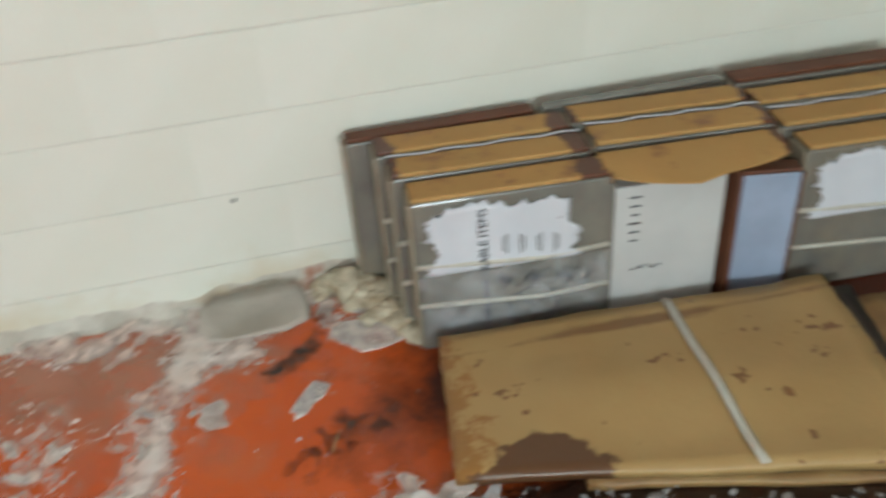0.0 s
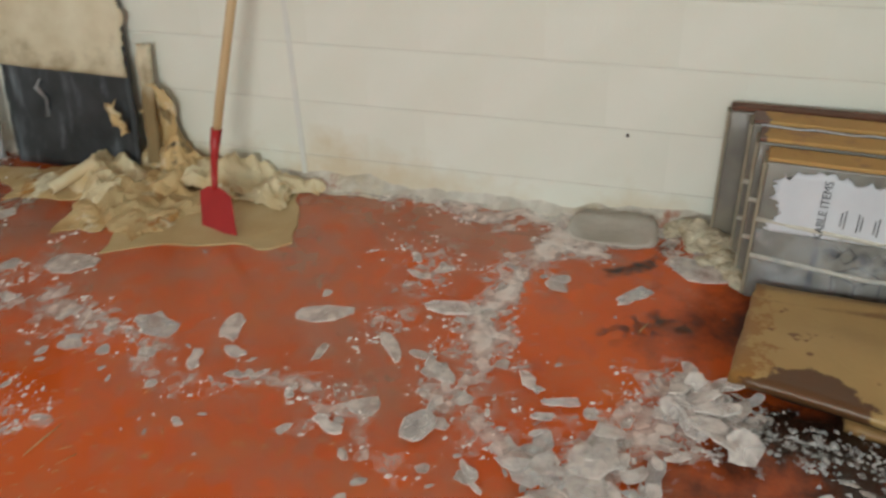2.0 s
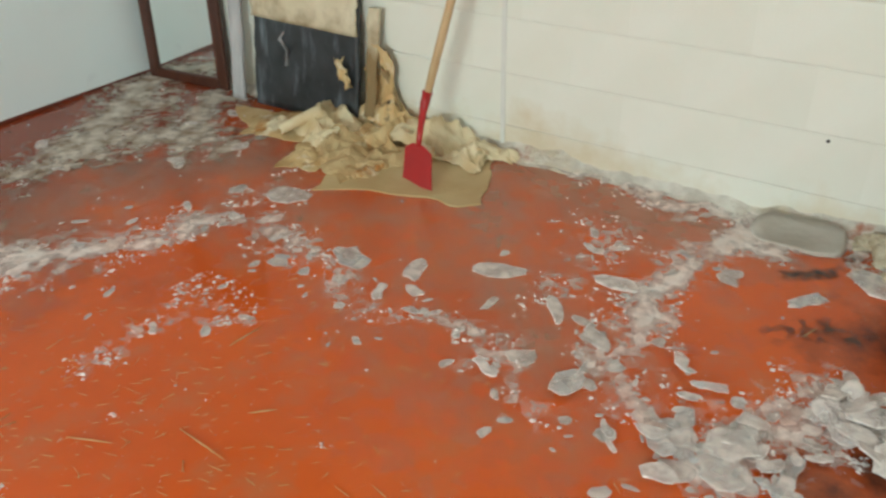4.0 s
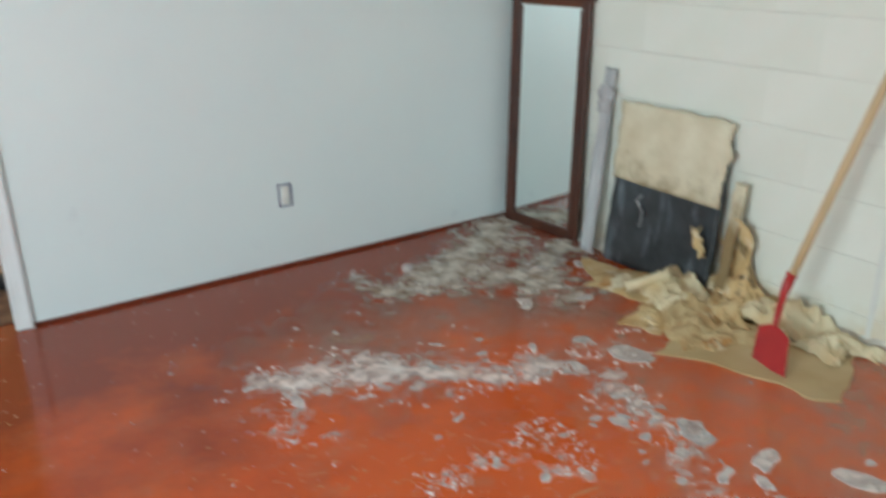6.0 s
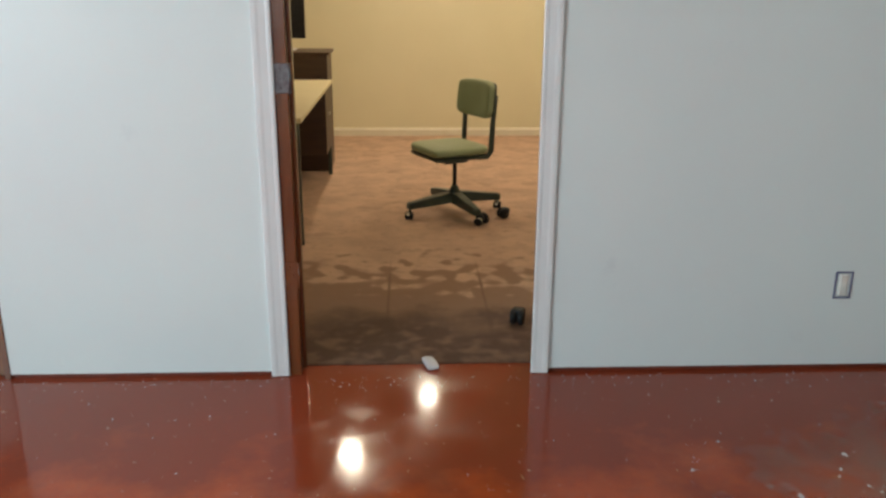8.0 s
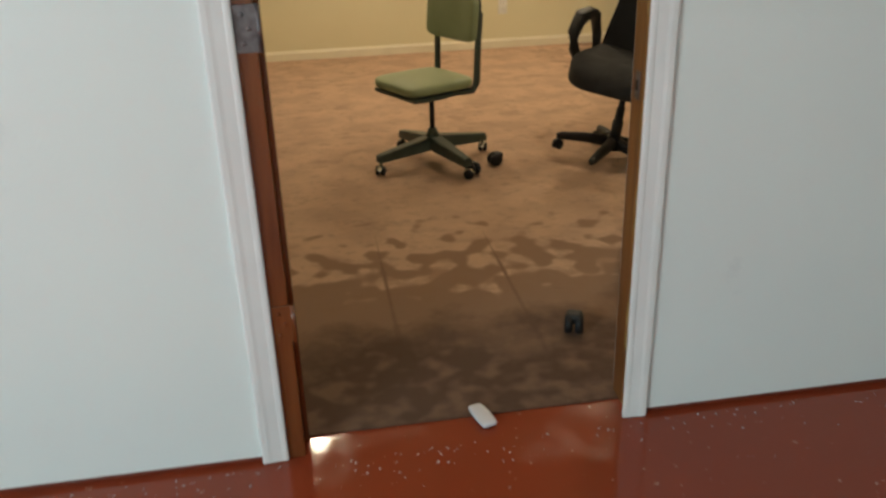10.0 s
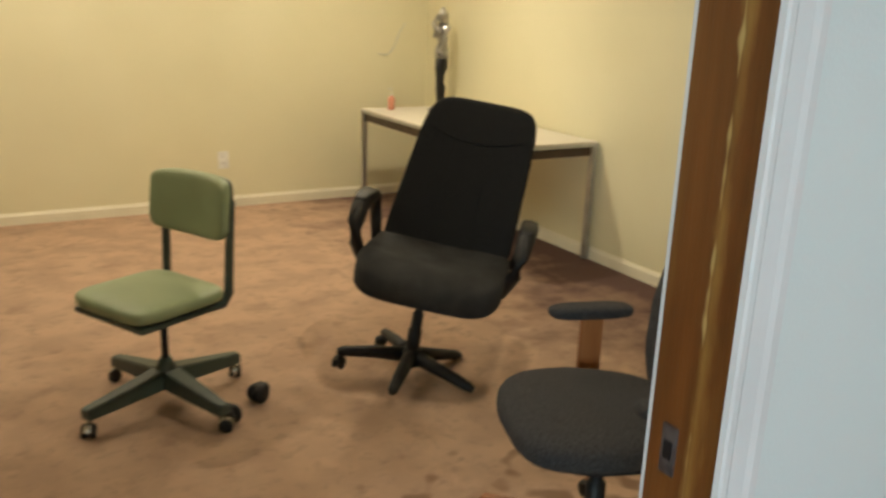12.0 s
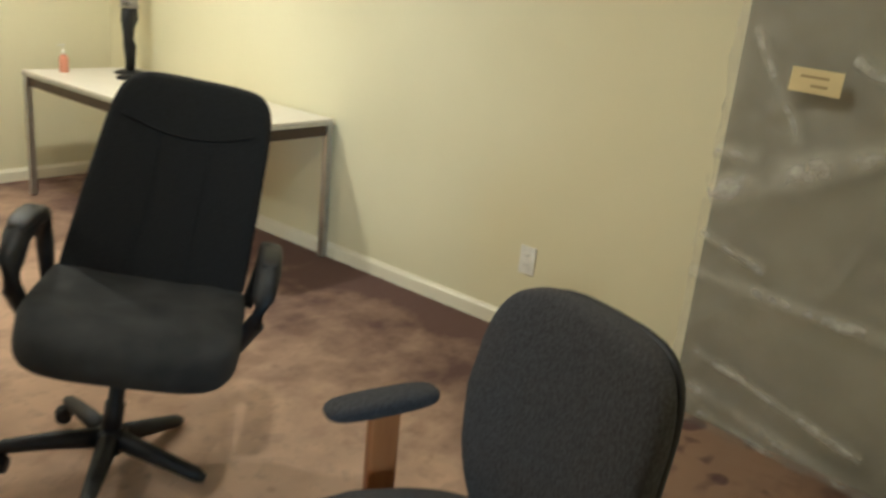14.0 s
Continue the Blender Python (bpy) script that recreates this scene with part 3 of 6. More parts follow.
def skirting(name, m, length):
    """A moulded skirting board that runs along +x of m, its face towards -y."""
    prof = [(0, 0.006), (-0.013, 0.006), (-0.013, 0.062), (-0.010, 0.070), (-0.006, 0.074), (-0.004, 0.082), (0, 0.084)]
    bm = bmesh.new()
    a = [bm.verts.new((0, y, z)) for y, z in prof]
    b = [bm.verts.new((length, y, z)) for y, z in prof]
    for i in range(len(prof) - 1):
        bm.faces.new((a[i], b[i], b[i + 1], a[i + 1]))
    bm.faces.new(a[::-1])
    bm.faces.new(b)
    bm.transform(m)
    bmesh.ops.recalc_face_normals(bm, faces=bm.faces)
    tagged(part(name, bm, M_CREAMTRIM), "cream painted moulded skirting board", "baseboard", kind="structure")


skirting("baseboard_far", pose(LEFT2, FAR, 0), RIGHT - LEFT2 - 0.014)
skirting("baseboard_right", pose(RIGHT, FAR, 0, 0, 0, -90), FAR - 0.17)


def window_unit(name, m, w, h):
    """A window: frame, mullion, two panes, set in its wall opening; local x along the wall."""
    win = thing(name, "plain white framed window, unseen, assumed for the grey daylight", "window", m, kind="structure")
    for sx in (-1, 1):
        part("window_frame", box(0.05, 0.08, h, sx * (w / 2 - 0.025), 0, 0, 0.004), M_TRIM, win)
        part("window_frame", box(w, 0.08, 0.05, 0, 0, sx * (h / 2 - 0.025), 0.004), M_TRIM, win)
        p = part("pane", box(w / 2 - 0.06, 0.006, h - 0.1, sx * (w / 4 - 0.005), 0, 0, 0), M_PANE, win)
        p.visible_shadow = False
    part("mullion", box(0.05, 0.07, h - 0.1, 0, 0, 0, 0.004), M_TRIM, win)


M_PANE = bpy.data.materials.new("window_glass")
M_PANE.use_nodes = True
_p = M_PANE.node_tree.nodes["Principled BSDF"]
_p.inputs["Transmission Weight"].default_value, _p.inputs["Roughness"].default_value = 1.0, 0.02
window_unit("window_1", pose(WEST - 0.12, -3.3, 1.5, 0, 0, 90), 2.05, 1.2)
# this window is unseen, added around the south fill
window_unit("window_2_added", pose(-2.6, SOUTH - 0.12, 1.55), 1.8, 1.1)

# door lining: jambs, stops, casing, hinges
door = thing("door_1", "open doorway with brown stained jambs and white casing", "doorway", pose(0, 0, 0), kind="structure")
part("jamb", span(JL - 0.055, JL, 0.002, DEPTH + 0.012, 0.0, 2.07, 0.002), M_JAMB, door, "dark stained hinge jamb")
part("jamb", span(JR, JR + 0.02, 0.002, DEPTH + 0.012, 0.0, 2.07, 0.002), M_JAMBWORN, door, "stained jamb with the finish worn to bare wood")
part("head_jamb", span(JL, JR, 0.002, DEPTH + 0.012, 2.045, 2.07, 0.002), M_JAMB, door)
part("door_stop", span(JL, JL + 0.011, 0.062, 0.098, 0.0, 2.045, 0.002), M_JAMB, door)


def casing(name, x_in, direction, y, out):
    """A moulded door casing, from its inner edge x_in outwards, standing proud by out."""
    prof = [(0, 0), (0, 0.009), (0.004, 0.011), (0.012, 0.0112), (0.016, 0.0100), (0.040, 0.0118), (0.050, 0.014), (0.062, 0.014), (0.066, 0.011), (0.066, 0)]
    bm = bmesh.new()
    rings = [[bm.verts.new((x_in + direction * px, y + out * py, z)) for px, py in prof] for z in (0.003, 2.11)]
    k = len(prof)
    for i in range(k):
        bm.faces.new((rings[0][i], rings[0][(i + 1) % k], rings[1][(i + 1) % k], rings[1][i]))
    bm.faces.new(rings[0])
    bm.faces.new(rings[1])
    bmesh.ops.recalc_face_normals(bm, faces=bm.faces)
    return part(name, bm, M_TRIM, door, "white moulded casing")


casing("casing", -2.594, -1, 0.0, -1)
casing("casing", -1.682, 1, 0.0, -1)
casing("casing", JL - 0.012, -1, DEPTH + 0.012, 1)
casing("casing", JR + 0.004, 1, DEPTH + 0.012, 1)
part("casing", span(-2.66, -1.616, -0.016, -0.001, 2.112, 2.178, 0.003), M_TRIM, door, "white moulded casing")
for hz in (0.40, 1.105, 1.80):
    m_leaf = M_HINGE if hz > 1 else M_JAMB
    h = part("hinge", box(0.050, 0.004, 0.10, -2.5685, 0.0, hz, 0.0015), m_leaf, door, "tarnished hinge leaf left on the jamb")
    part("hinge_knuckle", tube([(-2.541, -0.002, hz - 0.05), (-2.541, -0.002, hz + 0.05)], 0.005, 8), m_leaf, h)
    for k, dz in enumerate((-0.03, 0.0, 0.03)):
        part("screw", lathe([(0.0055, 0), (0.0055, 0.001), (0.003, 0.0018)], 8, pose(-2.575 + 0.012 * (k % 2), -0.0018, hz + dz, 90)), m_leaf, h)
st = part("strike_plate", box(0.003, 0.026, 0.07, JR - 0.0012, 0.092, 0.905, 0.001), M_HINGE, door, "dark metal strike plate")
part("latch_hole", box(0.002, 0.014, 0.026, JR - 0.0029, 0.092, 0.905, 0.0), M_BLACK, st)

joint = part("control_joint", box(0.004, 0.020, 2.44, 0, 0, 1.25, 0.0012), M_JOINT)
joint.matrix_basis = W1 @ pose(-0.0006, -1.972, 0)
tagged(joint, "grey caulked control joint running up the block wall", "wall joint", kind="structure")

# stained door at the end of the white board
door2 = thing("door_2", "closed dark stained wooden door beside the white board", "door", pose(0, 0, 0), kind="structure")
part("jamb", span(END_W - 0.022, END_W - 0.001, -0.004, DEPTH, 0.0, 2.046, 0.002), M_JAMB, door2)
part("jamb", span(END2, END2 + 0.02, -0.004, DEPTH, 0.0, 2.046, 0.002), M_JAMB, door2)
leaf = part("door_leaf", span(END2 + 0.024, END_W - 0.026, 0.012, 0.052, 0.008, 2.040, 0.003), M_JAMB, door2, "plain stained door leaf")
part("door_knob", lathe([(0.028, 0), (0.028, 0.006), (0.012, 0.012), (0.012, 0.035), (0.026, 0.045), (0.028, 0.058), (0.016, 0.068)], 20, pose(END2 + 0.09, 0.012, 0.96, 90)), M_HINGE, leaf)

# conduit on the block wall
pipe = thing("conduit", "thin painted electrical conduit clipped to the block wall", "pipe", W1)
part("pipe_run", tube([(-0.014, -0.03, 1.30), (-0.014, -5.0, 1.30)], 0.0075, 10), M_PIPE, pipe)
part("pipe_drop", tube([(-0.014, -0.022, 1.30), (-0.014, -0.022, 2.49)], 0.010, 10), M_PIPE, pipe)
for cy in (-0.5, -1.7, -2.9, -4.1):
    part("pipe_clip", box(0.028, 0.018, 0.03, -0.012, cy, 1.30, 0.003), M_PIPE, pipe)


def outlet(name, m, label, raw=False):
    """A duplex socket on a wall: local y points out of the wall."""
    ob = thing(name, label, "electrical outlet", m)
    if raw:
        for sx in (-1, 1):
            part("box_side", box(0.006, 0.03, 0.10, sx * 0.030, -0.011, 0, 0.001), M_BOXDARK, ob)
            part("box_end", box(0.066, 0.03, 0.006, 0, -0.011, sx * 0.050, 0.001), M_BOXDARK, ob)
        part("receptacle", box(0.032, 0.03, 0.088, 0, -0.008, 0, 0.006), M_OUTLET, ob)
    else:
        part("cover_plate", box(0.078, 0.006, 0.124, 0, 0.003, 0, 0.0025), M_OUTLET, ob)
        for sz in (-1, 1):
            r = part("receptacle", box(0.034, 0.006, 0.028, 0, 0.006, sz * 0.020, 0.0025), M_OUTLET, ob)
            for sx in (-1, 1):
                part("slot", box(0.002, 0.002, 0.009, sx * 0.0065, 0.0088, sz * 0.020 + 0.003, 0), M_BLACK, r)
        part("screw", lathe([(0.003, 0), (0.002, 0.001)], 8, pose(0, 0.006, 0, -90)), M_METAL, ob)
    return ob


outlet("wall_outlet", pose(-0.515, 0.0, 0.343, 0, 0, 180), "unfinished outlet box without its cover in the drywall", True)
outlet("wall_outlet", pose(-0.795, FAR, 0.348, 0, 0, 180), "ivory duplex outlet on the cream end wall")
outlet("wall_outlet", pose(RIGHT, 1.938, 0.340, 0, 0, 90), "ivory duplex outlet on the cream side wall")


def ceiling_and_fill_lamp(x, y):
    lamp = thing("ceiling_and_fill_lamp", "unseen round warm white ceiling downlight, the last of four added", "ceiling lamp", pose(x, y, TOP2), group="ceiling lamps")
    part("trim_ring", lathe([(0.075, 0.0), (0.092, 0.0), (0.090, -0.006), (0.078, -0.008), (0.075, -0.003)], 28), M_OUTLET, lamp)
    part("lens", lathe([(0.074, -0.001), (0.074, -0.004), (0.05, -0.0055)], 24), M_GLOW, lamp, "glowing warm lens")


for lx, ly in LAMPS:
    ceiling_and_fill_lamp(lx, ly)

dot = part("wall_hook", lathe([(0.006, 0), (0.005, 0.004), (0.003, 0.007)], 10, pose(0, 0, 0, 0, -90)), M_BLACK)
dot.matrix_basis = W1 @ pose(0.0, -3.13, 0.303)
tagged(dot, "small black plug in the white block wall", "wall plug")

# ---- things in the block-walled room ----


def arched_mirror():
    """Tall framed mirror leaning back into the corner: local x along its width, z up its height, y forwards."""
    w, h, arch = 0.49, 1.16, 0.225
    foot_a, foot_b = Vector((0.700, -0.045, 0)), Vector((0.764, -0.548, 0))
    mid = (foot_a + foot_b) / 2
    turn = math.degrees(math.atan2(foot_b.y - foot_a.y, foot_b.x - foot_a.x))
    mir = thing("standing_mirror", "tall mahogany framed mirror with arched crest leaning in the corner", "mirror",
                Matrix.Translation(mid) @ pose(0, 0, 0.004, 0, 0, turn + 180) @ pose(0, 0, 0, 1.9, 0, 0))
    rail, t = 0.048, 0.026
    for sx in (-1, 1):
        part("stile", box(rail, t, h, sx * (w / 2 - rail / 2), 0, h / 2, 0.006), M_MIRFRAME, mir)
        part("inner_bead", box(0.010, t * 0.8, h - 0.11, sx * (w / 2 - rail - 0.005), 0.002, h / 2 - 0.01, 0.003), M_MIRFRAME, mir)
    part("bottom_rail", box(w - 2 * rail, t, rail, 0, 0, rail / 2, 0.006), M_MIRFRAME, mir)
    part("top_rail", box(w + 0.03, t * 1.4, 0.05, 0, 0.003, h - 0.005, 0.007), M_MIRFRAME, mir)
    part("glass", box(w - 2 * rail - 0.002, 0.006, h - rail - 0.06, 0, -0.002, rail + (h - rail - 0.06) / 2 + 0.002, 0.0), M_GLASS, mir, "mirror glass")
    part("back_board", box(w - 0.02, 0.006, h - 0.04, 0, -0.016, h / 2, 0.0), M_WETCARD, mir)
    crest = bmesh.new()
    n = 28
    rim = [(-math.cos(math.pi * k / n) * (w / 2 - 0.02), h + 0.018 + math.sin(math.pi * k / n) * arch) for k in range(n + 1)]
    front = [crest.verts.new((x, 0.011, z)) for x, z in rim]
    back = [crest.verts.new((x, -0.011, z)) for x, z in rim]
    crest.faces.new(front)
    crest.faces.new(back[::-1])
    for k in range(n + 1):
        j = (k + 1) % (n + 1)
        crest.faces.new((front[k], back[k], back[j], front[j]))
    bmesh.ops.recalc_face_normals(crest, faces=crest.faces)
    c = part("crest", crest, M_MIRFRAME, mir, "carved arched crest")
    part("crest_moulding", tube([(x * 0.96, 0.013, h + 0.018 + (z - h - 0.018) * 0.96) for x, z in rim], 0.009, 8), M_MIRFRAME, c)
    for sx in (-1, 1):
        part("carved_scroll", tube([(sx * (0.03 + 0.045 * math.cos(a) * (1 - a / 9)), 0.014, h + 0.07 + 0.04 * math.sin(a) * (1 - a / 9)) for a in [i * 0.5 for i in range(12)]], 0.007, 6), M_HINGE, c, "worn pale carving")
    part("carved_urn", lathe([(0.012, 0), (0.028, 0.03), (0.018, 0.06), (0.026, 0.075), (0.006, 0.10)], 12, pose(0, 0.012, h + 0.075)), M_MIRFRAME, c)


arched_mirror()


def ragged_sheet(w, h, t, edge, nx=26, nz=20, buckle=0.01, seed=0):
    """A board or sheet in the xz plane with a ragged outline and a buckled face."""
    bm = bmesh.new()
    off = Vector((seed * 3.1, seed * 1.7, 0))

    def at(u, v, side):
        x, z = (u - 0.5) * w, v * h
        n1 = noise.noise(Vector((u * 5, v * 5, seed)) + off)
        n2 = noise.noise(Vector((u * 14, v * 14, seed + 4)) + off)
        rag = edge * (n1 + 0.6 * n2)
        x += rag * (1 if u in (0, 1) else 0)
        z += rag * (1 if v == 1 else 0)
        return (x, side * t / 2 + buckle * noise.noise(Vector((u * 3, v * 3, seed + 9)) + off), z)
    grids = [[[bm.verts.new(at(i / nx, j / nz, s)) for i in range(nx + 1)] for j in range(nz + 1)] for s in (-1, 1)]
    for s, g in enumerate(grids):
        for j in range(nz):
            for i in range(nx):
                q = (g[j][i], g[j][i + 1], g[j + 1][i + 1], g[j + 1][i])
                bm.faces.new(q if s == 0 else q[::-1])
    f, b = grids
    for i in range(nx):
        bm.faces.new((f[0][i], b[0][i], b[0][i + 1], f[0][i + 1]))
        bm.faces.new((f[nz][i], f[nz][i + 1], b[nz][i + 1], b[nz][i]))
    for j in range(nz):
        bm.faces.new((f[j][0], f[j + 1][0], b[j + 1][0], b[j][0]))
        bm.faces.new((f[j][nx], b[j][nx], b[j + 1][nx], f[j + 1][nx]))
    bmesh.ops.recalc_face_normals(bm, faces=bm.faces)
    return smooth(bm)


# broken wallboard leaning on the block wall, its backing black with mastic
lean = math.degrees(math.atan2(0.085, 0.70))
base = Matrix.Translation((0.738, -1.055, 0.004)) @ pose(0, 0, 0, 0, 0, -90 + 2.3) @ pose(0, 0, 0, -lean, 0, 0)
board = thing("wallboard_panel", "broken stained wallboard panel, black mastic below, leaning on the wall", "wall panel", base)
part("backing", ragged_sheet(0.575, 0.66, 0.012, 0.012, seed=1, buckle=0.004), M_PANELBLACK, board, "backing smeared with black mastic")
part("face_paper", moved(ragged_sheet(0.58, 0.345, 0.010, 0.018, seed=2, buckle=0.010), pose(0, -0.018, 0.385, 0, 1.0, 0)), M_PANELFACE, board, "buff face, mouldy along its torn foot")
part("mastic_smear", tube([(-0.11, -0.012, 0.34), (-0.13, -0.016, 0.31), (-0.09, -0.014, 0.27), (-0.10, -0.012, 0.20)], 0.010, 6, flat=0.5), M_WHITEWOOD, board)
part("torn_flap", moved(ragged_sheet(0.05, 0.12, 0.006, 0.02, 8, 8, seed=7, buckle=0.03), pose(0.26, -0.03, 0.17, 10, -20, 0)), M_PAPER, board)

lath = thing("wooden_lath", "weathered white painted board standing on end against the wall", "wooden board",
             Matrix.Translation((0.720, -0.655, 0.003)) @ pose(0, 0, 0, 0, 0, -88) @ pose(0, 0, 0, -6.0, 1.0, 0))
part("board", ragged_sheet(0.065, 0.86, 0.018, 0.010, 6, 30, seed=3, buckle=0.004), M_WHITEWOOD, lath)
part("torn_paper", moved(ragged_sheet(0.07, 0.12, 0.004, 0.03, 8, 10, seed=5, buckle=0.03), pose(-0.005, -0.014, 0.66)), M_WHITEWOOD, lath)

lath2 = thing("wooden_post", "split pale board leaning beside the broken panel", "wooden board",
              Matrix.Translation((0.760, -1.40, 0.003)) @ pose(0, 0, 0, 0, 0, -88) @ pose(0, 0, 0, -6.0, 2.0, 0))
part("board", ragged_sheet(0.050, 0.50, 0.020, 0.012, 6, 26, seed=13, buckle=0.006), M_PANELFACE, lath2)


def crumpled(name, label, x, y, wide, deep, height, seed, mat, rz=0.0, tip=0.0, z0=0.0):
    """A torn sheet of wallpaper, buckled into a few broad folds with sharp creases, lying on the heap."""
    bm = bmesh.new()
    n = 22
    grid = []
    for j in range(n + 1):
        row = []
        for i in range(n + 1):
            u, v = i / n - 0.5, j / n - 0.5
            q = Vector((u * wide * 6 + seed * 1.7, v * deep * 6, seed * 0.7))
            dome = (max(0.0, 1 - (2 * u) ** 2) * max(0.0, 1 - (2 * v) ** 2)) ** 0.6
            ridge = (1 - abs(noise.noise(q * 1.3)) * 3.0) * 0.55 + (1 - abs(noise.noise(q * 3.1 + Vector((3, 1, 0)))) * 3.0) * 0.34
            swell = 0.55 + 0.9 * noise.noise(q * 0.6 + Vector((0, 4, 0)))
            rip = 1 + 0.28 * noise.noise(Vector((u * 3, v * 3, seed + 7))) + 0.10 * noise.noise(Vector((u * 11, v * 11, seed + 3)))
            z = z0 + 0.85 * height * max(0.0, dome * (0.45 * swell + 0.25) + ridge * (0.25 + 0.45 * dome)) + tip * (u + 0.5) ** 2 * wide
            drift = 0.018 * noise.noise(q * 1.8)
            row.append(bm.verts.new((u * wide * rip + drift, v * deep * rip - drift, max(0.003, z))))
        grid.append(row)
    for j in range(n):
        for i in range(n):
            a, b, c, d = grid[j][i], grid[j][i + 1], grid[j + 1][i + 1], grid[j + 1][i]
            for f in (((a, b, c), (a, c, d)) if noise.noise(Vector((i * 0.4, j * 0.4, seed))) > 0 else ((a, b, d), (b, c, d))):
                bm.faces.new(f)
    ext = bmesh.ops.extrude_face_region(bm, geom=list(bm.faces))
    bmesh.ops.translate(bm, verts=[g for g in ext["geom"] if isinstance(g, bmesh.types.BMVert)], vec=(0, 0, 0.003))
    bmesh.ops.recalc_face_normals(bm, faces=bm.faces)
    for e in bm.edges:
        e.smooth = e.calc_face_angle(0) < 0.30
    ob = part(name, smooth(bm), mat)
    ob.matrix_basis = pose(x, y, 0.0, 0, 0, rz)
    return tagged(ob, label, "debris", "pile of torn wallpaper and backing")


WET = "crumpled buff wallpaper, wet and torn, heaped on the floor"
for px, py, pw, pd, ph, sd, turn, tint in ((0.66, -1.30, 0.42, 0.30, 0.13, 3, 60, M_PAPERPALE), (0.56, -1.44, 0.38, 0.26, 0.085, 4, 20, M_PAPER), (0.72, -1.62, 0.34, 0.26, 0.12, 5, 100, M_PAPER),
                                           (0.76, -1.84, 0.32, 0.20, 0.09, 6, 85, M_PAPERPALE), (0.44, -1.52, 0.30, 0.16, 0.045, 7, 65, M_PAPER), (0.62, -1.10, 0.34, 0.26, 0.04, 8, 110, M_PAPER),
                                           (0.55, -1.62, 0.26, 0.20, 0.06, 9, 150, M_PAPER), (0.44, -1.36, 0.26, 0.18, 0.035, 10, 15, M_PAPER), (0.78, -1.44, 0.26, 0.18, 0.15, 11, 95, M_PAPER), (0.84, -1.98, 0.18, 0.10, 0.06, 12, 90, M_PAPERPALE)):
    crumpled("torn_paper", WET, px, py, pw, pd, ph, sd, tint, turn)
crumpled("torn_paper", "pale torn wallpaper peeling up against the wall", 0.80, -1.50, 0.20, 0.14, 0.16, 21, M_PAPER, 80, 0.3)


def paper_roll(x, y, z, length, radius, turn, tilt):
    """A stiff curl of wallpaper, open along one side and hollow at its ends."""
    bm = bmesh.new()
    rings = []
    for i in range(13):
        u = length * (i / 12 - 0.5)
        ring = []
        for w in (1.0, 0.90):
            for k in range(15):
                a = math.radians(-60 + 300 * k / 14)
                r = radius * w * (1 + 0.12 * noise.noise(Vector((u * 16, k * 0.4, 2))))
                ring.append(bm.verts.new((u + 0.012 * noise.noise(Vector((k * 0.5, i // 12 * 3, 1))), r * math.cos(a), r * math.sin(a))))
        rings.append(ring)
    for a, b in zip(rings, rings[1:]):
        for k in range(14):
            bm.faces.new((a[k], a[k + 1], b[k + 1], b[k]))
            bm.faces.new((a[15 + k], b[15 + k], b[16 + k], a[16 + k]))
        bm.faces.new((a[0], b[0], b[15], a[15]))
        bm.faces.new((a[14], a[29], b[29], b[14]))
    for ring in (rings[0], rings[-1]):
        for k in range(14):
            bm.faces.new((ring[k], ring[15 + k], ring[16 + k], ring[k + 1]))
    bmesh.ops.recalc_face_normals(bm, faces=bm.faces)
    ob = part("paper_roll", smooth(bm), M_PAPERPALE)
    ob.matrix_basis = pose(x, y, z, 0, tilt, turn)
    tagged(ob, "curled roll of cream wallpaper lying on the heap", "wallpaper", "pile of torn wallpaper and backing")


paper_roll(0.56, -1.20, 0.075, 0.19, 0.024, -42, -20)
crumpled("torn_paper", "stiff curled wallpaper lying against the wall foot", 0.78, -1.72, 0.34, 0.20, 0.13, 27, M_PAPERPALE, 98, 0.1)


def paper_strip(x, y, w, h, lean_deg, turn, seed, mat):
    """A peeled strip of wallpaper standing against the wall, its tip curling over."""
    bm = ragged_sheet(w, h, 0.003, 0.02, 10, 22, buckle=0.02, seed=seed)
    for v in bm.verts:
        k = max(0, v.co.z / h - 0.45)
        v.co.y -= 0.35 * h * k * k
        v.co.x += 0.06 * math.sin(v.co.z * 9 + seed)
    ob = part("wallpaper_strip", bm, mat)
    ob.matrix_basis = pose(x, y, 0.02, 0, 0, turn) @ pose(0, 0, 0, -lean_deg, 4, 0)
    tagged(ob, "peeled strip of torn wallpaper standing against the wall", "wallpaper", "pile of torn wallpaper and backing")


paper_strip(0.80, -1.39, 0.07, 0.34, 3, -84, 31, M_PAPER)
paper_strip(0.81, -1.50, 0.06, 0.24, 3, -96, 34, M_PANELFACE)
paper_strip(0.77, -1.34, 0.06, 0.24, 8, -70, 38, M_PAPER)

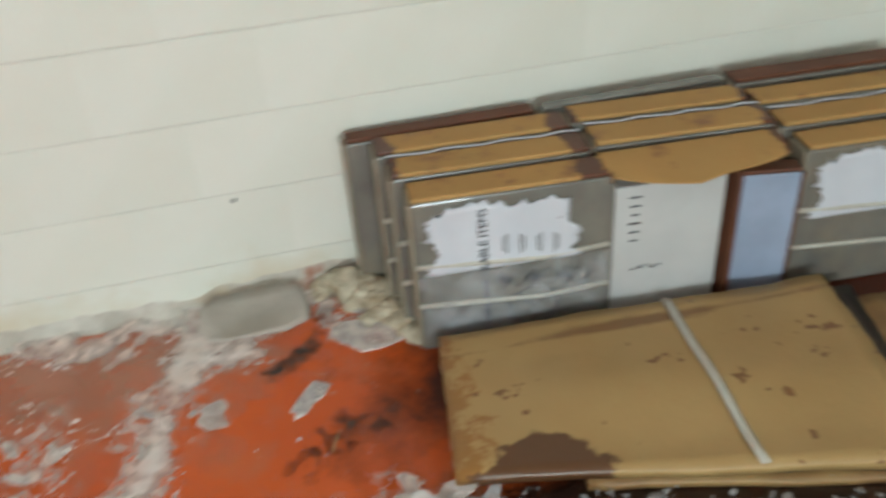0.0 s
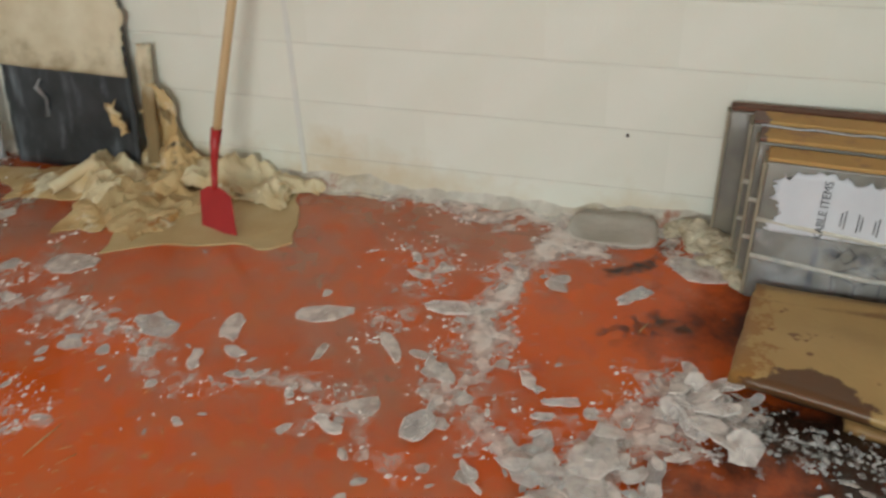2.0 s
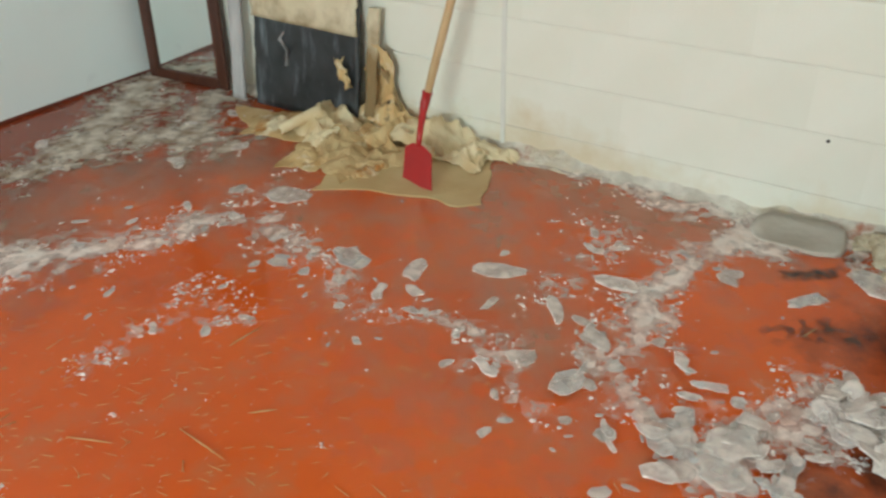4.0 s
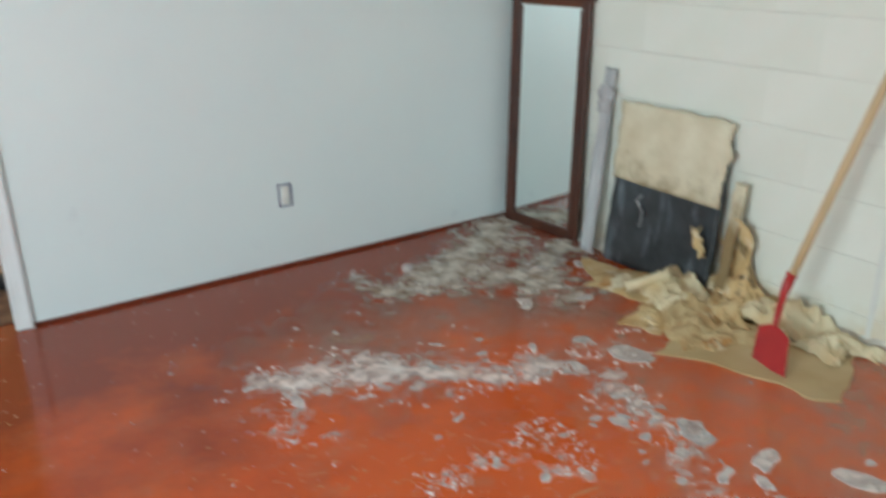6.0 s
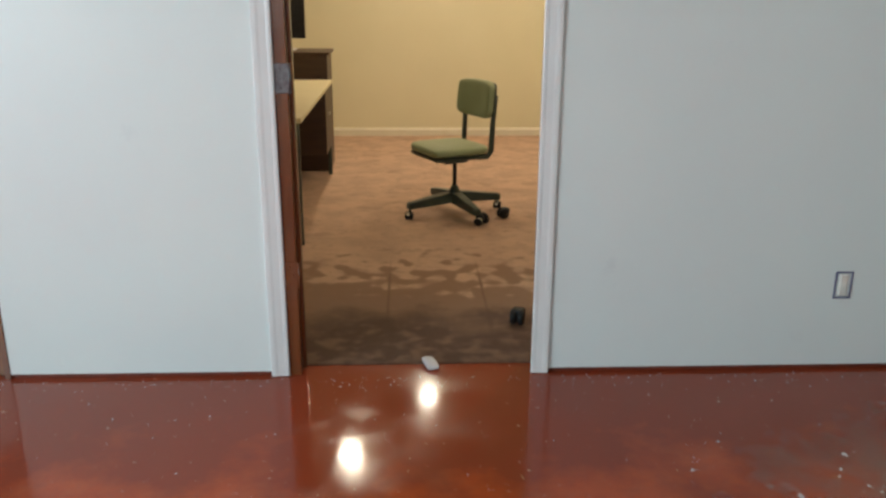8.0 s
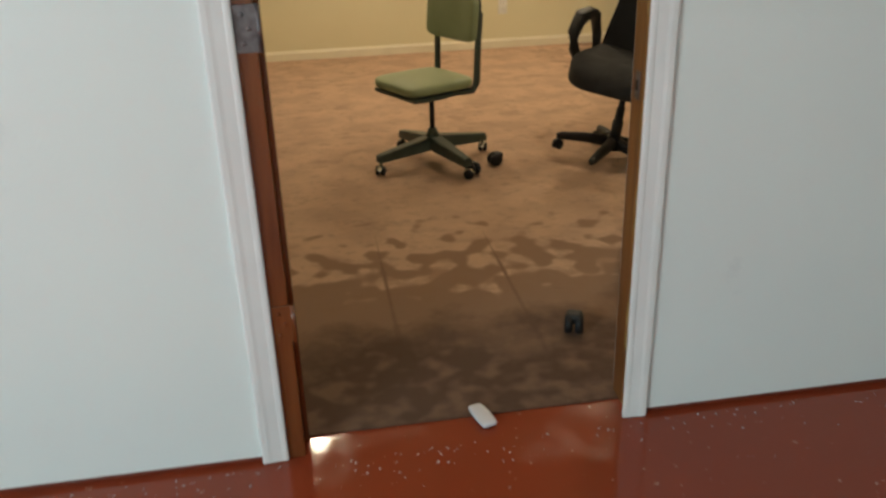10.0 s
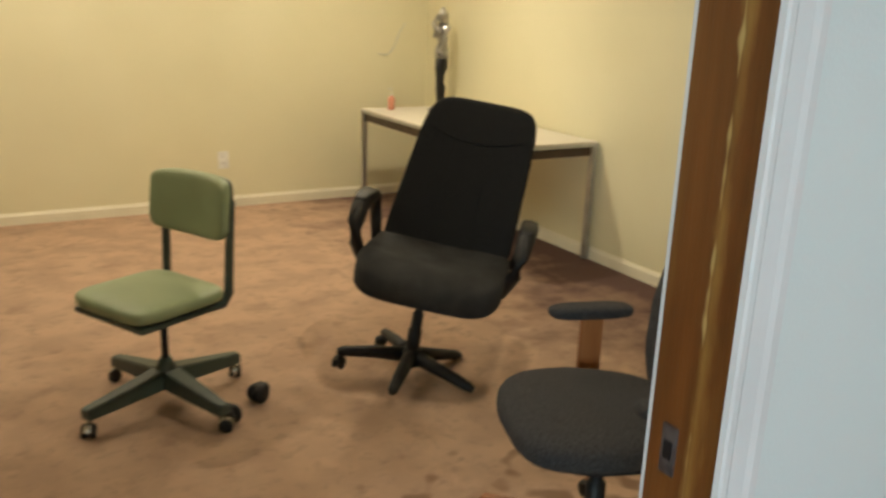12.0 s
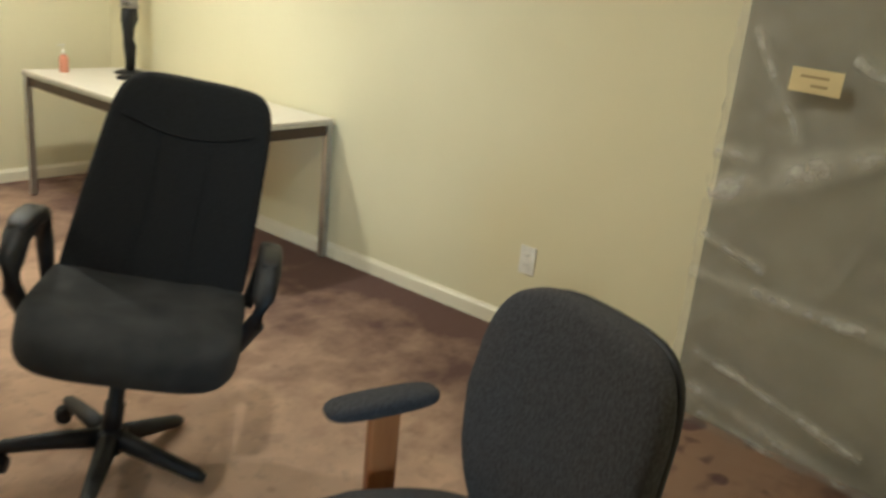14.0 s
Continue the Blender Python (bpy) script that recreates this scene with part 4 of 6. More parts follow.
def floor_sheet(name, label, corners, mat, z, seed, jag=0.03, category="paper sheet"):
    """A thin wet sheet lying flat: a polygon with a ragged rim."""
    bm = bmesh.new()
    rim = []
    for i, (a, b) in enumerate(zip(corners, corners[1:] + corners[:1])):
        a, b = Vector((*a, 0)), Vector((*b, 0))
        steps = max(3, int((b - a).length / 0.04))
        for k in range(steps):
            p = a.lerp(b, k / steps)
            rim.append(p + Vector((noise.noise(p * 9 + Vector((seed, 0, 0))), noise.noise(p * 9 + Vector((0, seed, 5))), 0)) * jag)
    low = [bm.verts.new((p.x, p.y, z)) for p in rim]
    high = [bm.verts.new((p.x, p.y, z + 0.003 + 0.006 * abs(noise.noise(p * 5)))) for p in rim]
    bm.faces.new(low[::-1])
    f = bm.faces.new(high)
    n = len(rim)
    for k in range(n):
        bm.faces.new((low[k], low[(k + 1) % n], high[(k + 1) % n], high[k]))
    bmesh.ops.triangulate(bm, faces=[f])
    bmesh.ops.recalc_face_normals(bm, faces=bm.faces)
    return tagged(part(name, bm, mat), label, category)


floor_sheet("wet_paper_sheet", "wet tan paper sheet lying flat on the red floor", [(0.217, -1.571), (0.55, -1.45), (0.84, -1.80), (0.835, -1.964), (0.446, -2.154), (0.384, -2.044), (0.359, -1.813)], M_SHEET, 0.001, 3, 0.035)
floor_sheet("wet_paper_sheet", "orange stained wet paper lying flat by the panel", [(0.640, -0.70), (0.74, -1.10), (0.50, -1.32), (0.50, -0.92)], M_PAPER, 0.001, 5, 0.04)


def floor_scraper():
    """Long-handled scraper: wooden pole, red socket and red blade, leaning on the wall."""
    foot = Vector((0.45, -1.87, 0.004))
    obj = thing("floor_scraper", "long-handled floor scraper with a red steel blade leaning on the wall", "scraper", Matrix.Translation(foot))
    part("handle", tube([(0.188, 0.090, 0.235), (0.203, 0.062, 0.36), (0.267, -0.048, 0.82), (0.395, -0.267, 1.74), (0.400, -0.275, 1.775)], [0.0145, 0.016, 0.016, 0.015, 0.009], 14), M_HANDLE, obj, "pale wooden pole")
    part("socket", tube([(0.085, 0.051, 0.110), (0.125, 0.070, 0.160), (0.165, 0.086, 0.205), (0.184, 0.090, 0.235), (0.193, 0.080, 0.285)], [0.010, 0.012, 0.014, 0.018, 0.0195], 14), M_RED, obj, "red enamelled socket")
    bm = bmesh.new()
    d = Vector((0.578, 0.347, 0.74)).normalized()
    side = Vector((0.24, 0.97, -0.12)).normalized()
    q = [(-0.084, 0.0), (0.084, 0.0), (0.076, 0.135), (0.028, 0.158), (-0.028, 0.158), (-0.076, 0.135)]
    nrm = side.cross(d).normalized() * 0.002
    fr = [bm.verts.new(side * a + d * b + nrm) for a, b in q]
    bk = [bm.verts.new(side * a + d * b - nrm) for a, b in q]
    bm.faces.new(fr)
    bm.faces.new(bk[::-1])
    for k in range(6):
        bm.faces.new((fr[k], bk[k], bk[(k + 1) % 6], fr[(k + 1) % 6]))
    bmesh.ops.recalc_face_normals(bm, faces=bm.faces)
    part("blade", bm, M_RED, obj, "square red steel blade")


floor_scraper()


UPRIGHT = Matrix(((0, 0, -1, 0), (0, 1, 0, 0), (1, 0, 0, 0), (0, 0, 0, 1)))


def letters(text, size, m, parent):
    """Printed words as a flat mesh; m puts their baseline start and plane."""
    curve = bpy.data.curves.new("printed_words", "FONT")
    curve.body, curve.size, curve.extrude = text, size, 0.0004
    ob = bpy.data.objects.new("printed_words", curve)
    me = bpy.data.meshes.new_from_object(ob)
    bpy.data.objects.remove(ob)
    me.materials.append(M_PRINT)
    word = new("printed_words", me)
    word.parent = parent
    word.matrix_basis = m
    return word


def carton(name, label, y0, y1, z1, x_foot, lean_x, t, mat_face, mat_top, rz=0.0, z0=0.003, torn=False, prints=False, strap=True, film=False):
    """A flattened carton standing on its long edge, leaning towards the wall. Its front face looks to -x."""
    w = abs(y1 - y0)
    ob = thing(name, label, "cardboard box", Matrix.Translation((x_foot, (y0 + y1) / 2, z0)) @ pose(0, 0, 0, 0, lean_x, rz), group="flattened cartons against the wall")
    part("body", box(t, w, z1, t / 2, 0, z1 / 2, 0.006), mat_face, ob)
    part("top_flap", box(t * 0.94, w * 0.995, 0.012, t / 2 - 0.001, 0, z1 + 0.006, 0.004), mat_top, ob, "brown cardboard top edge")
    part("side_flap", box(t * 0.9, 0.008, z1 * 0.98, t / 2, w / 2 + 0.004, z1 / 2, 0.002), M_CARDSIDE, ob, "tan cardboard end with wet edges")
    part("side_flap", box(t * 0.9, 0.008, z1 * 0.98, t / 2, -w / 2 - 0.004, z1 / 2, 0.002), mat_top, ob)
    if film:
        part("film_edge", tube([(t + 0.002, -w / 2 + w * k / 10, z1 + 0.013 + 0.003 * math.sin(2.1 * k)) for k in range(11)], 0.003, 6, flat=0.7), M_LABEL, ob, "white plastic film edge")
    if torn:
        part("label_sheet", moved(ragged_sheet(w * 0.72, z1 * 0.40, 0.0016, 0.050, 34, 24, seed=17, buckle=0.003), pose(-0.0035, w * 0.05, z1 * 0.53, 0, 0, -90)), M_LABEL, ob, "torn white paper label")
    if prints:
        letters("AKABLE ITEMS", 0.030, Matrix.Translation((-0.0062, w * 0.135, z1 * 0.47)) @ UPRIGHT, ob)
        part("print_bar", box(0.001, 0.016, z1 * 0.36, -0.0018, w * 0.15, z1 * 0.27, 0), M_PRINT, ob)
        for k in range(4):
            for c in range(2):
                part("print_bar", box(0.001, 0.003, 0.040 + 0.014 * ((k + c) % 2), -0.0058, w * (0.055 - 0.088 * k) - 0.009 * c, z1 * (0.68 - 0.012 * k), 0), M_PRINT, ob)
        for k in range(6):
            cy, cz = w * (0.06 - 0.082 * k), z1 * 0.44 - 0.004 * k
            part("print_diamond", tube([(-0.0058, cy - 0.024, cz), (-0.0058, cy, cz + 0.026), (-0.0058, cy + 0.024, cz), (-0.0058, cy, cz - 0.026), (-0.0058, cy - 0.024, cz)], 0.0018, 4), M_PRINT, ob)
            if k % 2 == 0:
                part("print_bar", box(0.001, 0.026, 0.02, -0.0056, cy, cz, 0.0, 45), M_PRINT, ob)
        for a, c in (((0.0, 0.0), (0.06, 0.03)), ((0.06, 0.03), (0.0, 0.06)), ((0.0, 0.06), (-0.06, 0.03)), ((-0.06, 0.03), (0.0, 0.0)), ((0.0, 0.0), (0.0, -0.065)), ((0.06, 0.03), (0.06, -0.03)), ((-0.06, 0.03), (-0.06, -0.03)), ((0.0, -0.065), (0.06, -0.03)), ((0.0, -0.065), (-0.06, -0.03))):
            part("print_line", tube([(-0.0015, -w * 0.10 + a[0], z1 * 0.22 + a[1]), (-0.0015, -w * 0.10 + c[0], z1 * 0.22 + c[1])], 0.0022, 4), M_PRINT, ob)
        part("plastic_film", moved(ragged_sheet(w * 0.98, z1 * 0.52, 0.001, 0.02, 30, 24, seed=27, buckle=0.012), pose(-0.014, 0, 0.01, 0, 0, -90)), M_FILM, ob, "wrinkled clear plastic film")
    if strap:
        for sz in (0.33, 0.6):
            part("film_band", tube([(-0.002, -w / 2, z1 * (sz - 0.03)), (-0.0025, -w / 6, z1 * (sz - 0.055)), (-0.0025, w / 4, z1 * (sz - 0.02)), (-0.002, w / 2, z1 * sz)], 0.0035, 6, flat=2.0), M_STRAP, ob, "clear plastic band")
    return ob


CL = "flattened damp grey printed carton with brown edges, standing on edge"
carton("carton", "dark wet flattened carton against the block wall", -3.425, -3.91, 0.440, 0.862, 1.0, 0.050, M_GREYCARD, M_WETCARD, 1.5, strap=False)
carton("carton", CL, -3.490, -3.965, 0.442, 0.762, 1.0, 0.088, M_GREYCARD, M_CARD, -1.0)
carton("carton", CL, -3.510, -3.980, 0.432, 0.660, 1.0, 0.090, M_GREYCARD, M_CARD, -1.5, film=True)
carton("carton", "grey carton with a torn white label, standing on edge", -3.535, -3.995, 0.420, 0.560, 1.0, 0.088, M_GREYCARD, M_CARD, -2.0, torn=True, prints=True)
carton("carton", "grey carton behind the others with a pale dry edge", -3.925, -4.42, 0.447, 0.865, 1.0, 0.035, M_GREYCARD, M_GREYCARD, 1.5, strap=False)
carton("carton", CL, -3.975, -4.425, 0.447, 0.762, 1.0, 0.085, M_GREYCARD, M_CARD, -3.0, strap=False)
carton("carton", CL, -3.995, -4.435, 0.438, 0.648, 1.0, 0.095, M_GREYCARD, M_CARD, -3.0, strap=False, film=True)


def open_carton():
    """A carton with a white printed side; its top flap hangs open over it, and the wet brown inside shows at one end."""
    ob = thing("carton", "open carton with a white printed side and a raised brown flap", "cardboard box",
               Matrix.Translation((0.545, -4.14, 0.003)) @ pose(0, 0, 0, 0, 1, -2), group="flattened cartons against the wall")
    part("body", box(0.075, 0.27, 0.385, 0.040, 0.0, 0.1925, 0.005), M_WHITESIDE, ob, "white printed side")
    part("grey_corner", box(0.078, 0.022, 0.40, 0.040, 0.146, 0.20, 0.004), M_GREYCARD, ob)
    part("brown_edge", box(0.095, 0.012, 0.395, 0.026, -0.148, 0.1975, 0.003, 0, 0, 12), M_WETCARD, ob, "wet brown folded edge")
    part("inner_wall", box(0.010, 0.13, 0.40, 0.080, -0.21, 0.20, 0.003), M_WETCARD, ob, "dark wet inside of the carton")
    flap = bmesh.new()
    rows = []
    for s in (0, 1):
        for j in range(7):
            v = j / 6
            for i in range(13):
                u = i / 12
                rows.append(flap.verts.new((0.088 - v * (0.085 + 0.085 * (1 - abs(u - 0.42) / (0.42 if u < 0.42 else 0.58))), 0.150 - 0.435 * u, 0.432 + 0.004 * s - 0.016 * v * v - 0.006 * math.sin(9 * u) * v)))
    k = lambda s, j, i: rows[s * 91 + j * 13 + i]
    for j in range(6):
        for i in range(12):
            flap.faces.new((k(1, j, i), k(1, j, i + 1), k(1, j + 1, i + 1), k(1, j + 1, i)))
            flap.faces.new((k(0, j, i), k(0, j + 1, i), k(0, j + 1, i + 1), k(0, j, i + 1)))
    for i in range(12):
        flap.faces.new((k(0, 6, i), k(1, 6, i), k(1, 6, i + 1), k(0, 6, i + 1)))
        flap.faces.new((k(0, 0, i), k(0, 0, i + 1), k(1, 0, i + 1), k(1, 0, i)))
    for j in range(6):
        for i in (0, 12):
            flap.faces.new((k(0, j, i), k(0, j + 1, i), k(1, j + 1, i), k(1, j, i)))
    bmesh.ops.recalc_face_normals(flap, faces=flap.faces)
    part("top_flap", flap, M_CARD, ob, "brown cardboard flap folded open")
    part("flap_hinge", box(0.012, 0.435, 0.035, 0.084, -0.068, 0.415, 0.003), M_CARD, ob)
    for n_ in range(6):
        part("print_bar", box(0.001, 0.030 - 0.006 * (n_ % 3), 0.005, 0.002, 0.085, 0.355 - 0.024 * n_, 0), M_PRINT, ob)
    for n_ in range(5):
        part("print_bar", box(0.001, 0.014, 0.003 + 0.003 * (n_ % 2), 0.002, 0.080 - 0.016 * n_, 0.150 + 0.004 * (n_ % 3), 0), M_PRINT, ob)


open_carton()
carton("carton", "bluish white carton face standing on edge", -4.315, -4.455, 0.365, 0.535, 1.0, 0.050, M_BLUELABEL, M_WETCARD, -9.0, strap=False)
carton("carton", "grey carton with a torn label under plastic film, standing on edge", -4.475, -4.96, 0.405, 0.535, 1.0, 0.085, M_GREYCARD, M_CARD, -2.0, torn=True)
carton("carton", CL, -4.465, -4.97, 0.418, 0.635, 1.0, 0.085, M_GREYCARD, M_CARD, -2.0, strap=False, film=True)
carton("carton", CL, -4.450, -4.97, 0.432, 0.735, 1.0, 0.085, M_GREYCARD, M_CARD, -2.0, strap=False)
carton("carton", "dark wet carton behind the others", -4.440, -4.93, 0.448, 0.842, 1.0, 0.070, M_GREYCARD, M_WETCARD, -1.0, strap=False)


def flat_carton(name, label, corners, z0, t, droop, mat, strap=False):
    """A flattened carton lying down, from its four corners (x, y); droop lowers its near edge."""
    bm = bmesh.new()
    nx, ny = 22, 16
    rows = {}
    A, B, C, D = [Vector((*c, 0)) for c in corners]
    for s in (0, 1):
        for j in range(ny + 1):
            for i in range(nx + 1):
                u, v = i / nx, j / ny
                p = A.lerp(B, u).lerp(D.lerp(C, u), v)
                z = z0 + s * t - droop * v ** 1.6 + 0.012 * noise.noise(Vector((u * 3, v * 3, s + 5 * t)))
                e = 0.010 * noise.noise(Vector((u * 9, v * 9, 2)))
                rows[s, j, i] = bm.verts.new((p.x + e, p.y + e * 0.7, z))
    for j in range(ny):
        for i in range(nx):
            bm.faces.new((rows[1, j, i], rows[1, j, i + 1], rows[1, j + 1, i + 1], rows[1, j + 1, i]))
            bm.faces.new((rows[0, j, i], rows[0, j + 1, i], rows[0, j + 1, i + 1], rows[0, j, i + 1]))
    for i in range(nx):
        for j in (0, ny):
            bm.faces.new((rows[0, j, i], rows[0, j, i + 1], rows[1, j, i + 1], rows[1, j, i]))
    for j in range(ny):
        for i in (0, nx):
            bm.faces.new((rows[0, j, i], rows[0, j + 1, i], rows[1, j + 1, i], rows[1, j, i]))
    bmesh.ops.recalc_face_normals(bm, faces=bm.faces)
    ob = thing(name, label, "cardboard box", group="cartons lying on the floor")
    part("carton_body", smooth(bm), mat, ob)
    if strap:
        pts = []
        for k in range(13):
            v = k / 12
            p = A.lerp(B, 0.58).lerp(D.lerp(C, 0.63), v)
            pts.append((p.x, p.y, z0 + t + 0.006 - droop * v ** 1.6 + 0.012 * noise.noise(Vector((0.65 * 3, v * 3, 1 + 5 * t)))))
        part("strap", tube(pts, 0.011, 6, flat=0.2), M_STRAP, ob, "white plastic strap")
    return ob


M_OLDCARD = material("old_damp_carton", (0.40, 0.24, 0.09), (0.24, 0.12, 0.045), 7, 0.5, 0.3, 60)
# near-black: the dark of the gap under the strapped carton is in its colour
M_GAPCARD = material("black_gap_carton", (0.035, 0.018, 0.012), (0.018, 0.010, 0.008), 8, 0.35, 0.4, 60)
M_FLATCARD = material("damp_carton", (0.50, 0.315, 0.13), (0.43, 0.26, 0.10), 4, 0.5, 0.25, 60)
layered(M_FLATCARD, (0.36, 0.16, 0.04), 24.0, 0.68, 0.78, mask=(1, -3.48, -3.84), rough=0.35, detail=4)
layered(M_FLATCARD, (0.24, 0.105, 0.036), 17.0, 0.66, 0.70, detail=2, rough=0.3)
layered(M_FLATCARD, (0.13, 0.055, 0.022), 6.0, 1.04, 1.09, mask=(0, 0.08, 0.36), band=(1, -3.70, 0.17), rough=0.3)
layered(M_FLATCARD, (0.26, 0.13, 0.05), 8.0, 0.90, 1.05, band=(0, 0.44, 0.05), rough=0.4, stretch=(1, 0.4, 1))
flat_carton("carton", "flattened brown carton, water stained and strapped, lying on another", [(0.512, -3.563), (0.485, -4.53), (-0.09, -4.46), (0.108, -3.515)], 0.060, 0.028, 0.010, M_FLATCARD, True)
flat_carton("carton", "near-black flattened carton in the gap underneath, lying on icy floor", [(0.49, -3.64), (0.46, -4.60), (-0.08, -4.48), (0.115, -3.62)], 0.031, 0.026, 0.004, M_GAPCARD)
flat_carton("carton", "lowest flattened brown carton lying on the red floor", [(0.48, -3.76), (0.44, -4.70), (-0.12, -4.58), (0.065, -3.78)], 0.004, 0.022, 0.0, M_OLDCARD)

# ---- things in the carpeted room ----


def caster(parent, x, y, turn, chrome):
    c = part("caster", lathe([(0.007, 0.075), (0.007, 0.052), (0.012, 0.05)], 10, pose(x, y, 0)), M_CHROME if chrome else M_BLACK, parent)
    s, k = math.sin(turn), math.cos(turn)
    for side in (-1, 1):
        m = pose(x - s * 0.013 * side + k * 0.012, y + k * 0.013 * side + s * 0.012, 0.026) @ Matrix.Rotation(turn, 4, "Z") @ pose(0, 0, 0, 90)
        part("wheel", lathe([(0.010, -0.009), (0.024, -0.008), (0.025, 0), (0.024, 0.008), (0.010, 0.009)], 16, m), M_BLACK, c, "black wheel")
    hood = lathe([(0.0265, -0.012), (0.0275, 0), (0.0265, 0.012)], 16, pose(x + k * 0.012, y + s * 0.012, 0.028) @ Matrix.Rotation(turn, 4, "Z") @ pose(0, 0, 0, 90))
    bmesh.ops.bisect_plane(hood, geom=hood.verts[:] + hood.edges[:] + hood.faces[:], plane_co=(0, 0, 0.03), plane_no=(0, 0, -1), clear_outer=True)
    part("hood", hood, M_CHROME if chrome else M_BLACK, c, "chrome hood" if chrome else "")
    return c


def green_chair(m):
    ch = thing("office_chair", "vintage sage green vinyl swivel chair on a four-star base", "office chair", m)
    seat = part("seat", pillow(0.39, 0.40, 0.065, 0.33, 0.5, shape=lambda x, y, z: (x, y, z + 0.43 - 0.35 * max(0, x - 0.12) ** 2 * 2)), M_GREEN, ch, "thin green vinyl seat")
    part("seat_piping", tube([(0.188 * math.copysign(abs(math.cos(a)) ** 0.33, math.cos(a)), 0.193 * math.copysign(abs(math.sin(a)) ** 0.33, math.sin(a)), 0.424) for a in [2 * math.pi * k / 60 for k in range(61)]], 0.005, 6), M_GREEN, seat)
    part("seat_pan", box(0.36, 0.37, 0.022, 0, 0, 0.388, 0.008), M_GREENMETAL, ch)
    back = part("backrest", pillow(0.06, 0.40, 0.225, 0.5, 0.30, shape=lambda x, y, z: (x - 0.215 + 0.8 * y * y - z * 0.10, y, z * (1 - 1.2 * y * y) + 0.728)), M_GREEN, ch, "rounded green vinyl backrest")
    part("back_shell", pillow(0.03, 0.385, 0.21, 0.5, 0.30, shape=lambda x, y, z: (x - 0.245 + 0.9 * y * y - z * 0.10, y, z + 0.728)), M_GREENMETAL, back)
    for sy in (-1, 1):
        part("back_post", tube([(-0.12, sy * 0.16, 0.385), (-0.185, sy * 0.165, 0.385), (-0.206, sy * 0.170, 0.42), (-0.215, sy * 0.172, 0.60), (-0.232, sy * 0.172, 0.76)], [0.011, 0.012, 0.013, 0.012, 0.011], 8, flat=1.5), M_GREENMETAL, ch)
    part("tilt_box", box(0.17, 0.14, 0.045, -0.02, 0, 0.36, 0.010), M_GREENMETAL, ch)
    part("adjust_knob", lathe([(0.016, 0), (0.018, 0.012), (0.012, 0.02)], 12, pose(0.05, -0.09, 0.36, 90)), M_BLACK, ch)
    part("column", lathe([(0.013, 0.15), (0.013, 0.34)], 14), M_BLACK, ch)
    part("hub", lathe([(0.045, 0.085), (0.052, 0.105), (0.042, 0.14), (0.030, 0.165), (0.020, 0.19)], 18), M_GREENMETAL, ch)
    for k in range(4):
        a = math.radians(-3 + 90 * k)
        d = Vector((math.cos(a), math.sin(a), 0))
        s = Vector((-d.y, d.x, 0))
        arm = hull([d * 0.03 + s * 0.036 + Vector((0, 0, 0.150)), d * 0.03 - s * 0.036 + Vector((0, 0, 0.150)), d * 0.03 + s * 0.045 + Vector((0, 0, 0.085)), d * 0.03 - s * 0.045 + Vector((0, 0, 0.085)),
                    d * 0.325 + s * 0.020 + Vector((0, 0, 0.104)), d * 0.325 - s * 0.020 + Vector((0, 0, 0.104)), d * 0.325 + s * 0.024 + Vector((0, 0, 0.064)), d * 0.325 - s * 0.024 + Vector((0, 0, 0.064))])
        bmesh.ops.bevel(arm, geom=arm.edges[:], offset=0.004, segments=2, affect="EDGES")
        part("base_arm", arm, M_GREENMETAL, ch)
        caster(ch, d.x * 0.310, d.y * 0.310, a + 0.8, True)
    for ob in ch.children:
        if ob.name.split(".")[0] in ("seat", "seat_pan", "backrest", "back_post", "tilt_box", "adjust_knob"):
            ob.matrix_basis = pose(0.034, -0.017, 0)
    return ch


green_chair(pose(-1.850, 2.31, 0.006, 0, 0, 206))


